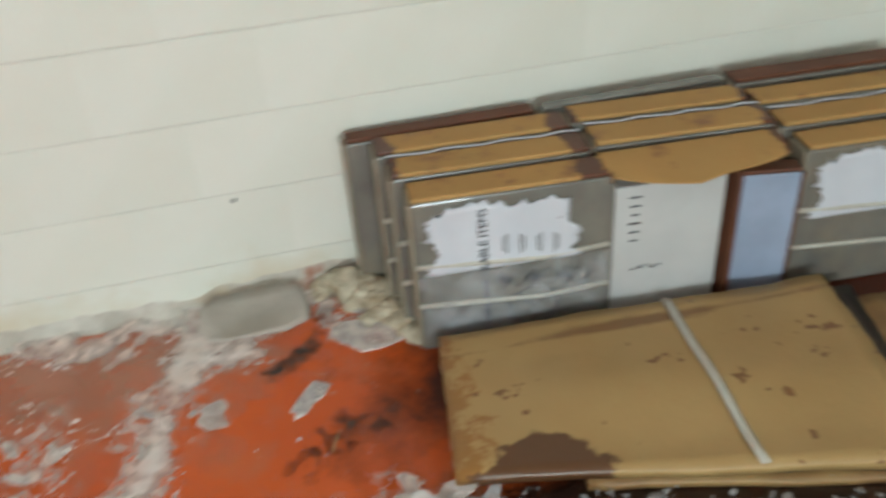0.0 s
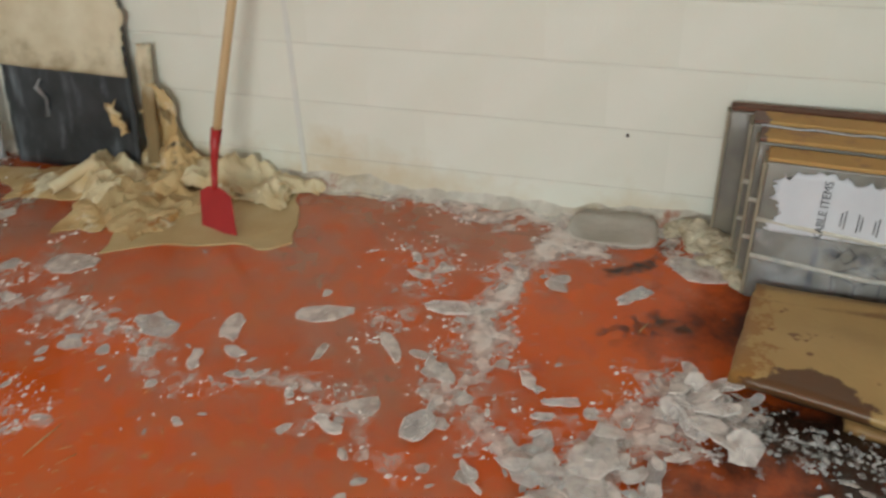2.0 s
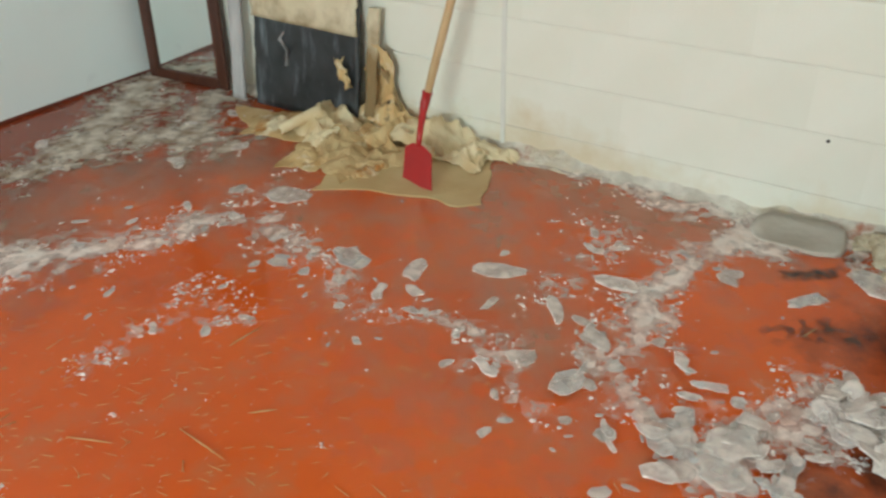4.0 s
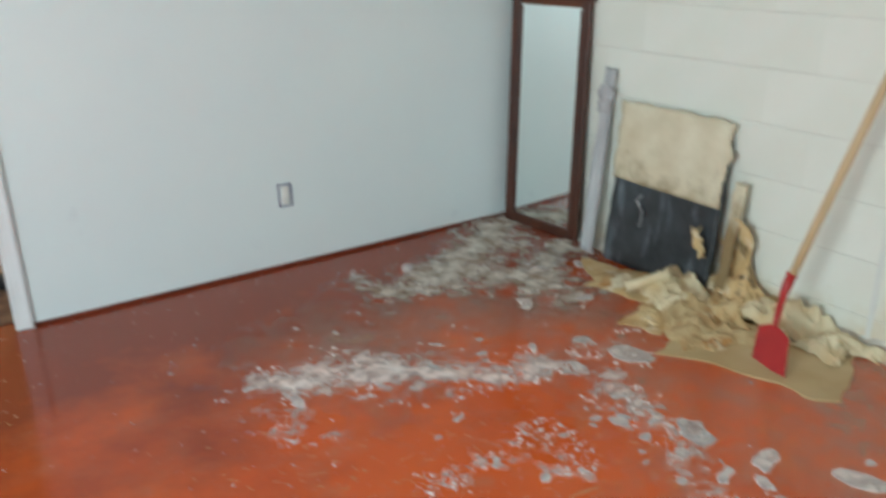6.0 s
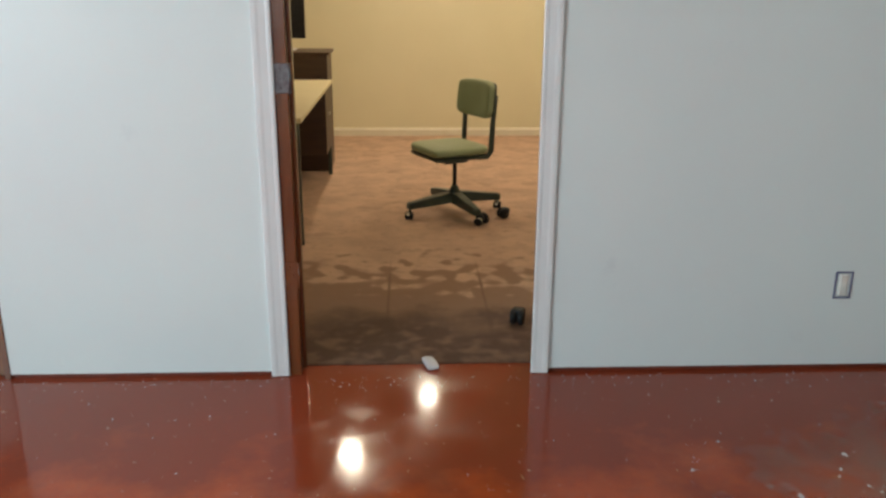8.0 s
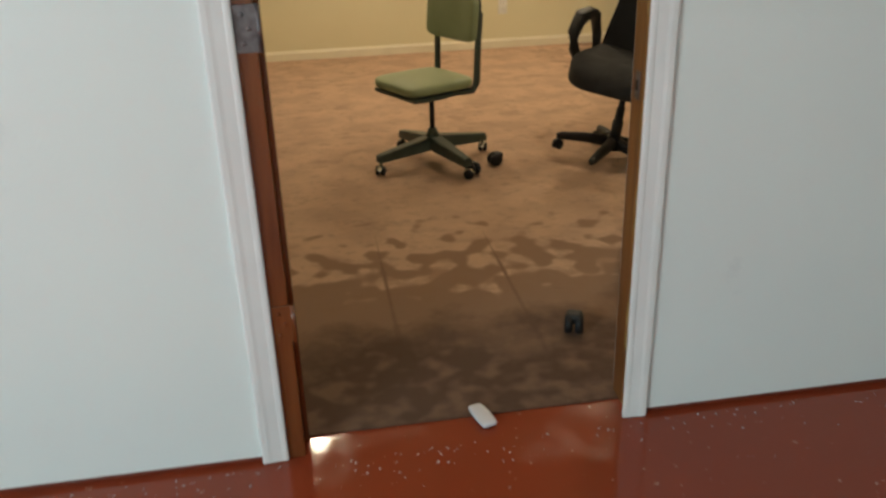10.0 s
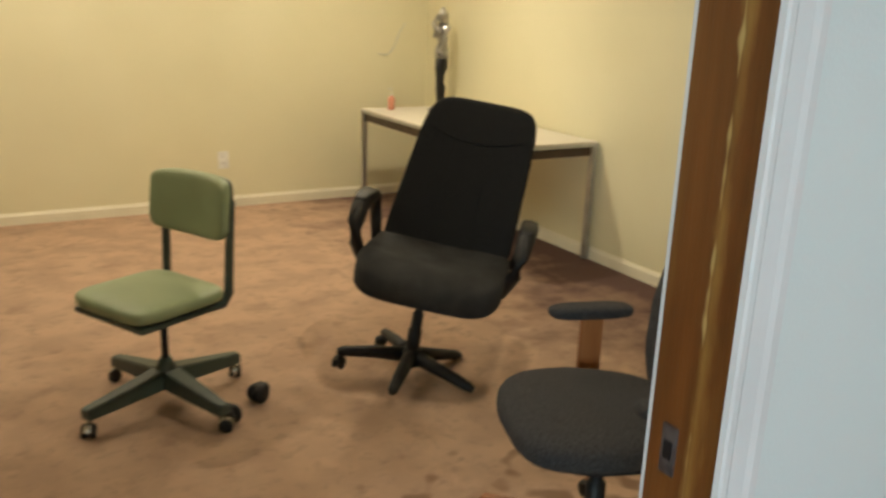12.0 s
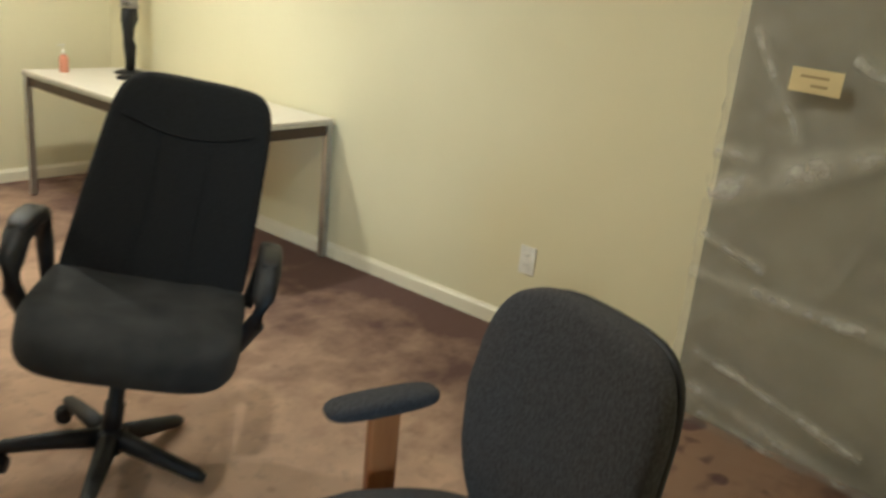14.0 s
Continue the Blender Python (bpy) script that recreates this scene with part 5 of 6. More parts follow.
def black_chair(m):
    ch = thing("executive_chair", "high-backed black upholstered swivel armchair with casters missing", "office chair", m)
    part("seat", pillow(0.55, 0.57, 0.14, 0.42, 0.55, shape=lambda x, y, z: (x, y, z + 0.445 + 0.05 * (0.25 - x) * 0.4 - (0.9 * max(0, x - 0.08) ** 2) + (0.35 * y * y if z > 0 else 0) + (0.012 * noise.noise(Vector((x * 7, y * 7, 4))) - 0.010 * abs(noise.noise(Vector((x * 5, y * 11, 9)))) if z > 0 else 0))), M_DUSTYFAB, ch, "thick black seat cushion, dusty")
    part("seat_pan", box(0.38, 0.40, 0.03, -0.02, 0, 0.372, 0.01), M_BLACK, ch)

    def recline(x, y, z):
        zz = z + 0.30
        narrow = 0.96 - 0.15 * (zz / 0.62)
        return (-0.215 - zz * 0.30 - 0.10 * max(0, zz - 0.35) ** 2 + x + 0.45 * y * y, y * narrow + 0.03 + 0.075 * zz, zz * 1.05 + 0.44)
    back = part("backrest", pillow(0.10, 0.57, 0.66, 0.55, 0.30, 48, 28, recline), M_BLACKFAB, ch, "tall black padded backrest")
    seam = [recline(0.052, 0.235 * k / 10, 0.215 - 0.045 * (1 - (k / 10) ** 2)) for k in range(-10, 11)]
    part("seam", tube(seam, 0.003, 6), M_BLACKFAB, back)
    for sy in (-1, 1):
        part("stitched_pleat", tube([recline(0.053, sy * 0.085, -0.24 + 0.04 * k) for k in range(11)], 0.0022, 6), M_BLACKFAB, back)
    part("back_shell", pillow(0.035, 0.52, 0.62, 0.5, 0.30, 40, 20, lambda x, y, z: recline(x - 0.045, y, z)), M_BLACK, back)
    for sy in (-1, 1):
        arm = part("armrest", tube([(-0.20, sy * 0.285, 0.47), (-0.245, sy * 0.312, 0.56), (-0.20, sy * 0.325, 0.655), (-0.10, sy * 0.328, 0.675), (0.03, sy * 0.325, 0.655), (0.085, sy * 0.32, 0.60), (0.07, sy * 0.312, 0.52), (0.03, sy * 0.275, 0.43), (0.0, sy * 0.21, 0.375)],
                                   [0.020, 0.026, 0.032, 0.036, 0.035, 0.032, 0.027, 0.022, 0.018], 12), M_BLACK, ch, "looped black plastic armrest")
        part("arm_pad", pillow(0.24, 0.065, 0.03, 0.5, 0.6, 28, 10, lambda x, y, z: (x - 0.07, y + sy * 0.326, z + 0.690 - 0.9 * x * x)), M_BLACK, arm)
    part("tilt_box", box(0.20, 0.16, 0.05, -0.03, 0, 0.345, 0.012), M_BLACK, ch)
    part("lever", tube([(0.0, -0.08, 0.34), (0.02, -0.22, 0.335), (0.02, -0.25, 0.335)], 0.006, 8), M_BLACK, ch)
    part("column", lathe([(0.028, 0.08), (0.028, 0.20), (0.022, 0.205), (0.022, 0.27), (0.016, 0.275), (0.016, 0.34)], 16), M_BLACK, ch)
    part("hub", lathe([(0.04, 0.05), (0.047, 0.07), (0.045, 0.11), (0.032, 0.12)], 18), M_BLACK, ch)
    first = 157.6 - 231
    for k in range(5):
        a = math.radians(first + 72 * k)
        d = Vector((math.cos(a), math.sin(a), 0))
        wheel = k in (0, 4)
        end = 0.072 if wheel else 0.050
        part("base_arm", tube([d * 0.02 + Vector((0, 0, 0.09)), d * 0.15 + Vector((0, 0, 0.085 if wheel else 0.07)), d * 0.27 + Vector((0, 0, end)), d * 0.295 + Vector((0, 0, end - 0.006))], [0.031, 0.026, 0.021, 0.013], 10), M_BLACK, ch)
        if wheel:
            caster(ch, d.x * 0.275, d.y * 0.275, a + 1.1, False)
    for ob in ch.children:
        if ob.name.split(".")[0] in ("seat", "seat_pan", "armrest", "tilt_box"):
            ob.matrix_basis = pose(0, 0.03, 0)
    return ch


black_chair(pose(-0.945, 2.146, 0.010, 0, 0, 231) @ pose(0, 0, 0, -8, -3, 0))


def task_chair(m):
    ch = thing("task_chair", "charcoal upholstered task chair with oak arm posts and base", "office chair", m)
    part("seat", pillow(0.48, 0.50, 0.085, 0.62, 0.5, shape=lambda x, y, z: (x + 0.02, y * (1.0 - 1.2 * max(0, -x) ** 1.0), z + 0.440 - 0.9 * max(0, x - 0.10) ** 2)), M_GREYFAB, ch, "charcoal tweed seat")
    part("seat_pan", pillow(0.40, 0.42, 0.03, 0.6, 0.5, 32, 10, lambda x, y, z: (x, y, z + 0.392)), M_BLACK, ch)

    def shield(x, y, z):
        v = z / 0.25
        width = 1.0 - 0.10 * max(0, v) ** 2 - 0.52 * max(0, -v) ** 1.6
        return (-0.227 - 0.22 * (z + 0.22) + x + 0.55 * y * y, y * width + 0.006, z + 0.660)
    back = part("backrest", pillow(0.085, 0.495, 0.48, 0.55, 0.42, 44, 26, shield), M_GREYFAB, ch, "shield-shaped charcoal backrest, dusty")
    part("back_shell", pillow(0.03, 0.47, 0.47, 0.5, 0.42, 36, 20, lambda x, y, z: shield(x - 0.04, y, z)), M_BLACK, back)
    part("back_stem", tube([(-0.10, 0, 0.385), (-0.22, 0, 0.39), (-0.265, 0, 0.45), (-0.285, 0, 0.66)], 0.022, 10, flat=0.5), M_BLACK, ch)
    for sy in (-1, 1):
        arm = part("arm_post", box(0.068, 0.024, 0.27, -0.074, sy * 0.306, 0.465, 0.006), M_OAK, ch, "flat red oak arm post")
        part("arm_pad", pillow(0.255, 0.075, 0.042, 0.55, 0.6, 30, 12, lambda x, y, z: (x - 0.069, y + sy * 0.306, z + 0.610)), M_GREYFAB, arm, "padded charcoal armrest")
        part("arm_bracket", box(0.06, 0.20, 0.012, -0.06, sy * 0.21, 0.378, 0.003), M_BLACK, ch)
    part("column", lathe([(0.027, 0.09), (0.027, 0.24), (0.018, 0.245), (0.018, 0.38)], 16), M_BLACK, ch)
    part("hub", lathe([(0.035, 0.07), (0.042, 0.08), (0.042, 0.13), (0.03, 0.14)], 18), M_BLACK, ch)
    for k in range(5):
        a = math.radians(122 - 161 + 72 * k)
        d = Vector((math.cos(a), math.sin(a), 0))
        s = Vector((-d.y, d.x, 0)) * 0.021
        z = Vector((0, 0, 1))
        leg = hull([d * 0.03 + s + z * 0.128, d * 0.03 - s + z * 0.128, d * 0.03 + s + z * 0.085, d * 0.03 - s + z * 0.085, d * 0.33 + s * 0.8 + z * 0.095, d * 0.33 - s * 0.8 + z * 0.095, d * 0.33 + s * 0.8 + z * 0.070, d * 0.33 - s * 0.8 + z * 0.070])
        bmesh.ops.bevel(leg, geom=leg.edges[:], offset=0.004, segments=2, affect="EDGES")
        part("base_arm", leg, M_OAK, ch, "red oak base arm")
        caster(ch, d.x * 0.31, d.y * 0.31, a + 0.6, False)
    return ch


task_chair(pose(-1.045, 0.885, 0.006, 0, 0, 161))


def work_table():
    """Long work table in the corner, its long side on the side wall."""
    x0, x1, y0, y1, h = 0.125, 0.818, 3.145, 4.93, 0.718
    t = thing("work_table", "white laminate work table with steel legs in the corner", "table", pose(0, 0, 0.006))
    part("tabletop", span(x0, x1, y0, y1, h - 0.012, h, 0.003), M_TABLETOP, t, "white laminate top")
    for args in ((x0, x1, y0 - 0.004, y0 + 0.016), (x0, x1, y1 - 0.016, y1 + 0.004), (x0 - 0.004, x0 + 0.016, y0, y1), (x1 - 0.016, x1 + 0.004, y0, y1)):
        part("edge_band", span(*args, h - 0.030, h - 0.0125, 0.002), M_METAL, t, "steel edge band")
    for args in ((x0 + 0.04, x1 - 0.04, y0 + 0.012, y0 + 0.032), (x0 + 0.04, x1 - 0.04, y1 - 0.032, y1 - 0.012), (x0 + 0.012, x0 + 0.032, y0 + 0.04, y1 - 0.04), (x1 - 0.032, x1 - 0.012, y0 + 0.04, y1 - 0.04)):
        part("apron", span(*args, h - 0.085, h - 0.031, 0.002), M_APRON, t, "dark apron")
    for lx in (x0 + 0.018, x1 - 0.018):
        for ly in (y0 + 0.018, y1 - 0.018):
            g = part("leg", box(0.034, 0.034, h - 0.036, lx, ly, (h - 0.026) / 2 + 0.0, 0.003), M_METAL, t, "square steel leg")
            part("glide", lathe([(0.014, 0), (0.014, 0.012)], 10, pose(lx, ly, 0)), M_BLACK, g)


work_table()


def figurine(x, y, z):
    """A tall slim ornamental figure: one plain mesh, dark below and silver above."""
    bm = bmesh.new()

    def add(points, radius, sides=12):
        b = tube(points, radius, sides)
        me = bpy.data.meshes.new("tmp")
        b.to_mesh(me)
        b.free()
        bm.from_mesh(me)
        bpy.data.meshes.remove(me)
    add([(0, 0, 0), (0, 0, 0.006), (0, 0, 0.02)], [0.09, 0.09, 0.05], 20)
    n0 = len(bm.faces)
    add([(0.012, 0, 0.02), (0.018, 0, 0.16), (0.02, 0, 0.30), (0.012, 0, 0.40)], [0.022, 0.030, 0.042, 0.036])
    add([(-0.016, 0, 0.02), (-0.022, 0, 0.16), (-0.018, 0, 0.30), (-0.008, 0, 0.40)], [0.022, 0.030, 0.042, 0.036])
    n1 = len(bm.faces)
    add([(0, 0, 0.37), (0, 0, 0.42), (0.005, 0, 0.50), (0.0, 0, 0.58), (0, 0, 0.61)], [0.056, 0.055, 0.046, 0.062, 0.028])
    add([(0.052, 0, 0.575), (0.090, 0.01, 0.600), (0.125, 0.02, 0.660), (0.085, 0.02, 0.695), (0.03, 0.01, 0.700)], [0.024, 0.022, 0.020, 0.016, 0.012])
    add([(-0.058, 0, 0.575), (-0.105, 0.01, 0.535), (-0.10, 0.02, 0.60), (-0.04, 0.02, 0.66)], [0.024, 0.030, 0.024, 0.016])
    add([(0, 0, 0.60), (0, 0, 0.63), (0.0, 0, 0.665), (0, 0, 0.70), (0, 0, 0.72)], [0.016, 0.026, 0.036, 0.028, 0.010])
    for i, f in enumerate(bm.faces):
        f.material_index = 0 if i < n1 else 1
    ob = part("figurine", bm, M_BLACK)
    ob.data.materials.append(M_SILVER)
    ob.matrix_basis = pose(x, y, z, 0, 0, 40)
    return tagged(ob, "tall slim black and silver ornamental statue standing on the table", "statue")


figurine(0.64, 4.69, 0.7245)
bottle = thing("pump_bottle", "small pink plastic bottle with a clear pump on the table", "bottle", pose(0.30, 4.80, 0.7245))
part("bottle_body", lathe([(0.022, 0), (0.025, 0.004), (0.025, 0.075), (0.021, 0.088), (0.011, 0.094), (0.011, 0.10)], 18), M_PINK, bottle)
cap = part("pump_cap", lathe([(0.012, 0.10), (0.012, 0.118), (0.004, 0.12), (0.004, 0.145), (0.009, 0.147), (0.009, 0.155)], 14), M_CLEARCAP, bottle, "clear pump cap")
part("nozzle", tube([(0, 0, 0.151), (-0.03, 0, 0.148)], 0.004, 8), M_CLEARCAP, cap)
tray = thing("tape_dispenser", "small black desk gadget lying on the table", "desk gadget", pose(0.50, 4.50, 0.7245, 0, 0, 30))
part("gadget_body", box(0.12, 0.05, 0.022, 0, 0, 0.011, 0.008), M_BLACK, tray)

wire = part("loose_wire", tube([(0.40, FAR - 0.012, 1.09), (0.48, FAR - 0.014, 1.08), (0.54, FAR - 0.010, 1.14), (0.58, FAR - 0.012, 1.24), (0.63, FAR - 0.008, 1.32)], 0.003, 6), M_PIPE)
tagged(wire, "thin loose grey wire curling out from the cream wall", "wire")


def loose_caster(x, y, rz, label):
    ob = thing("furniture_roller", label, "caster wheel", pose(x, y, 0.006, 0, 0, rz))
    for s in (-1, 1):
        part("wheel", lathe([(0.012, -0.014), (0.030, -0.012), (0.034, 0), (0.030, 0.012), (0.012, 0.014)], 18, pose(0, 0.017 * s, 0.034, 90)), M_BLACK, ob)
    part("hood", box(0.052, 0.056, 0.036, 0.012, 0, 0.052, 0.012), M_BLACK, ob)
    part("stem", tube([(0.016, 0, 0.05), (0.045, 0.01, 0.055)], 0.009, 8), M_BLACK, ob)


loose_caster(-1.55, 2.19, 20, "loose black twin-wheel caster lying on the carpet")
loose_caster(-1.69, 2.065, 120, "loose black twin-wheel caster beside the green chair")
loose_caster(-1.675, 0.462, 70, "loose black caster lying on the wet carpet by the doorway")

card = thing("paper_packet", "small crumpled white packet lying on the doorway threshold", "packet", pose(-2.062, 0.068, 0.004, 0, 0, -75))
part("packet_body", pillow(0.105, 0.05, 0.014, 0.4, 0.5, 24, 8, lambda x, y, z: (x, y, z + 0.009 + 0.006 * noise.noise(Vector((x * 30, y * 30, 1))))), M_LABEL, card)


def writing_desk():
    """Desk with a pale top along the left of the room, drawer unit below and dark shelf and monitor on it."""
    x1, x0, y0, y1, h = -2.715, -3.45, 1.62, 3.55, 0.72
    d = thing("writing_desk", "pale topped writing desk with dark drawer unit and steel legs", "desk", pose(0, 0, 0.006))
    part("desktop", span(x0, x1, y0, y1, h - 0.028, h, 0.004), M_DESKTOP, d, "pale yellow laminate top")
    for lx in (x0 + 0.03, x1 - 0.03):
        for ly in (y0 + 0.03, y1 - 0.04):
            part("leg", box(0.026, 0.026, h - 0.03, lx, ly, (h - 0.03) / 2, 0.003), M_GREENMETAL, d, "slim metal leg")
    dr = part("drawer_unit", span(x0 + 0.1, x1 - 0.012, 3.10, y1 - 0.005, 0.23, h - 0.032, 0.005), M_DARKDESK, d, "dark hanging drawer unit")
    part("drawer_pull", box(0.012, 0.1, 0.015, x1 - 0.008, 3.32, 0.50, 0.003), M_METAL, dr)
    sh = thing("desk_shelf", "low dark wooden shelf unit standing behind the desk", "shelf", pose(0, 0, 0.006))
    part("side", span(-3.42, -2.755, 3.62, 4.0, 0.0, 0.895, 0.006), M_DARKDESK, sh)
    part("top", span(-3.44, -2.735, 3.60, 4.02, 0.896, 0.916, 0.004), M_DARKDESK, sh)
    mo = thing("monitor", "black flat computer monitor on the dark shelf", "monitor", pose(-3.11, 3.82, 0.9225, 0, 0, -6))
    part("screen", box(0.36, 0.03, 0.30, 0, 0, 0.24, 0.006), M_BLACK, mo)
    part("stand", tube([(0, 0.01, 0.0), (0, 0.02, 0.12)], 0.02, 10), M_BLACK, mo)
    part("foot", box(0.20, 0.15, 0.014, 0, 0, 0.007, 0.005), M_OUTLET, mo)


writing_desk()


M_WRITE = material("faded_brown_ink", (0.34, 0.24, 0.12), None, 40, 0.7, 0.0)


def wrapped_panels():
    """Office partition panels stood on edge along the wall and wrapped in clear film."""
    m = Matrix.Translation((0.700, 0.705, 0.006)) @ pose(0, 0, 0, 0, 0, -4)
    ob = thing("wrapped_panels", "grey fabric partition panels stood upright in clear plastic wrap", "wrapped panels", m)
    for k in range(3):
        part("panel", box(0.030, 0.945 + 0.01 * k, 1.86, 0.020 + 0.033 * k, 0.0, 0.935, 0.006), M_GREYPANEL, ob, "grey fabric panel")
    bm = bmesh.new()
    ny, nz = 110, 190
    grid = []
    for j in range(nz + 1):
        row = []
        for i in range(ny + 1):
            y, z = -0.50 + 0.99 * i / ny, 0.0 + 1.90 * j / nz
            p = Vector((0.3, y * 3.2 + z * 1.1, z * 2.2 - y * 1.4))
            q = Vector((0.7, y * 2.0 - z * 1.6, z * 1.1 + y * 2.4))
            r = 0.020 * abs(noise.noise(p)) + 0.022 * (1 - abs(noise.noise(p * 1.3))) ** 7 + 0.016 * (1 - abs(noise.noise(q * 2.2))) ** 9 + 0.007 * (1 - abs(noise.noise(p * 4.4))) ** 6 + 0.004 * noise.noise(p * 11)
            flare = 0.10 * max(0, 0.22 - z) ** 1.2
            edge = 0.03 * noise.noise(Vector((z * 5, 2, 1))) if i == ny else 0
            row.append(bm.verts.new((-0.006 - r - flare, y + edge, z)))
        grid.append(row)
    for j in range(nz):
        for i in range(ny):
            bm.faces.new((grid[j][i], grid[j][i + 1], grid[j + 1][i + 1], grid[j + 1][i]))
    part("plastic_wrap", smooth(bm), M_WRAP, ob, "loose crinkled clear film")
    for k, (y0, z0, y1, z1, wd) in enumerate(((0.46, 0.83, -0.10, 1.10, 0.085), (0.475, 0.556, -0.45, 0.520, 0.042), (0.40, 0.150, -0.28, 0.0, 0.045), (0.34, 0.060, -0.06, 0.008, 0.030), (0.41, 1.38, 0.20, 1.05, 0.030),
                                              (0.47, 0.985, 0.31, 0.975, 0.050), (0.40, 0.28, -0.20, 0.13, 0.030), (0.46, 0.70, 0.22, 0.62, 0.030), (0.10, 1.32, -0.25, 1.16, 0.040))):
        bm = bmesh.new()
        a, c = Vector((0, y0, z0)), Vector((0, y1, z1))
        side = Vector((0, -(c - a).z, (c - a).y)).normalized()
        n, m2 = 60, 8
        rows = []
        for i in range(n + 1):
            p = a.lerp(c, i / n)
            w = wd * (0.85 + 0.25 * noise.noise(Vector((i * 0.05, k, 2))))
            row = []
            for j in range(m2 + 1):
                v = 2 * j / m2 - 1
                q = p + side * (v * w) + side * 0.006 * noise.noise(Vector((i * 0.05, k, 7)))
                row.append(bm.verts.new((-0.044 - 0.016 * (1 - v * v) - 0.004 * noise.noise(Vector((i * 0.22, v * 3.5, k * 3.0))), q.y, max(0.002, q.z))))
            rows.append(row)
        uvl = bm.loops.layers.uv.new("UVMap")
        for r0, r1 in zip(rows, rows[1:]):
            for j in range(m2):
                f = bm.faces.new((r0[j], r0[j + 1], r1[j + 1], r1[j]))
                for lp, i in zip(f.loops, (j, j + 1, j + 1, j)):
                    lp[uvl].uv = ((1 - (2 * i / m2 - 1) ** 2) ** 1.5, 0)
        part("film_fold", smooth(bm), M_CREASE, ob, "shiny gathered fold of film")
    tag = part("paper_tag", box(0.0015, 0.155, 0.072, -0.066, 0.192, 1.243, 0, rx=1), M_TAG, ob, "manila paper tag")
    for k, (dy, dz, w) in enumerate(((0.005, 0.012, 0.085), (-0.012, -0.014, 0.05))):
        part("writing", box(0.0008, w, 0.007, -0.0672, 0.192 + dy, 1.243 + dz, 0, rx=1), M_WRITE, tag)


wrapped_panels()

# ---- frost, ice and slush on the red floor ----


def along(points, k):
    """The point at the share k of the length of a line."""
    pts = [Vector((*p, 0)) for p in points]
    lens = [(b - a).length for a, b in zip(pts, pts[1:])]
    d = k * sum(lens)
    for a, b, n in zip(pts, pts[1:], lens):
        if d <= n:
            return a.lerp(b, d / n), (b - a).normalized()
        d -= n
    return pts[-1], (pts[-1] - pts[-2]).normalized()


BAND_A = [(-0.98, -0.93), (-0.75, -1.08), (-0.54, -1.20), (-0.21, -1.41), (-0.06, -1.65), (-0.13, -1.84), (-0.21, -2.09), (-0.23, -2.30), (-0.19, -2.50), (-0.27, -2.67), (-0.43, -2.85)]
BAND_B = [(0.88, -2.99), (0.54, -2.91), (0.26, -2.86), (0.10, -2.91), (-0.08, -2.87), (-0.22, -3.05), (-0.30, -3.30), (-0.45, -3.40)]
BAND_C = [(-0.30, -0.50), (0.02, -0.58), (0.24, -0.70), (0.33, -0.95)]
BAND_D = [(0.66, -0.10), (0.40, -0.25), (0.20, -0.45), (-0.05, -0.50)]
def distance(p, points):
    """Distance from a place on the floor to a line of points."""
    best = 9.0
    for a, b in zip(points, points[1:]):
        ab = (b[0] - a[0], b[1] - a[1])
        k = max(0.0, min(1.0, ((p[0] - a[0]) * ab[0] + (p[1] - a[1]) * ab[1]) / (ab[0] ** 2 + ab[1] ** 2)))
        best = min(best, math.hypot(p[0] - a[0] - k * ab[0], p[1] - a[1] - k * ab[1]))
    return best


def cover(x, y, lines):
    """How thickly powder lies at a place: 1 in the middle of a swept line, 0 away from it, with a wandering rim."""
    v = Vector((x, y, 0))
    px = x + 0.10 * noise.noise(v * 3.5) + 0.05 * noise.noise(v * 11)
    py = y + 0.10 * noise.noise(v * 3.5 + Vector((9, 0, 0))) + 0.05 * noise.noise(v * 11 + Vector((4, 0, 0)))
    d = 0.0
    for pts, half, strength in lines:
        d = max(d, strength * (1 - distance((px, py), pts) / half))
    return d


def powder_sheet(name, label, category, lines, mat, z, rise=0.006, step=0.03):
    """A thin uneven layer of loose stuff on the floor, only where it lies; UV u holds how thick it is."""
    xs = [p[0] for pts, h, s in lines for p in pts]
    ys = [p[1] for pts, h, s in lines for p in pts]
    most = max(h for pts, h, s in lines) + 0.12
    nx, ny = int((max(xs) - min(xs) + 2 * most) / step), int((max(ys) - min(ys) + 2 * most) / step)
    bm = bmesh.new()
    uvl = bm.loops.layers.uv.new("UVMap")
    grid, thick = {}, {}
    for i in range(nx + 1):
        for j in range(ny + 1):
            x, y = min(xs) - most + i * step, min(ys) - most + j * step
            x, y = min(x, wall_x(y) + 0.002), min(y, 0.01)
            c = cover(x, y, lines)
            thick[i, j] = c
            grid[i, j] = (x, y, z + rise * c * (0.6 + noise.noise(Vector((x, y, 0)) * 14)))
    verts = {}
    for i in range(nx):
        for j in range(ny):
            q = ((i, j), (i + 1, j), (i + 1, j + 1), (i, j + 1))
            if max(thick[c] for c in q) > 0.0 and abs(grid[q[0]][0] - grid[q[1]][0]) > 1e-5 and abs(grid[q[0]][1] - grid[q[3]][1]) > 1e-5:
                for c in q:
                    if c not in verts:
                        verts[c] = bm.verts.new(grid[c])
                f = bm.faces.new([verts[c] for c in q])
                f.smooth = True
                for lp, c in zip(f.loops, q):
                    lp[uvl].uv = (thick[c], 0)
    return tagged(part(name, bm, mat), label, category, kind="stuff")


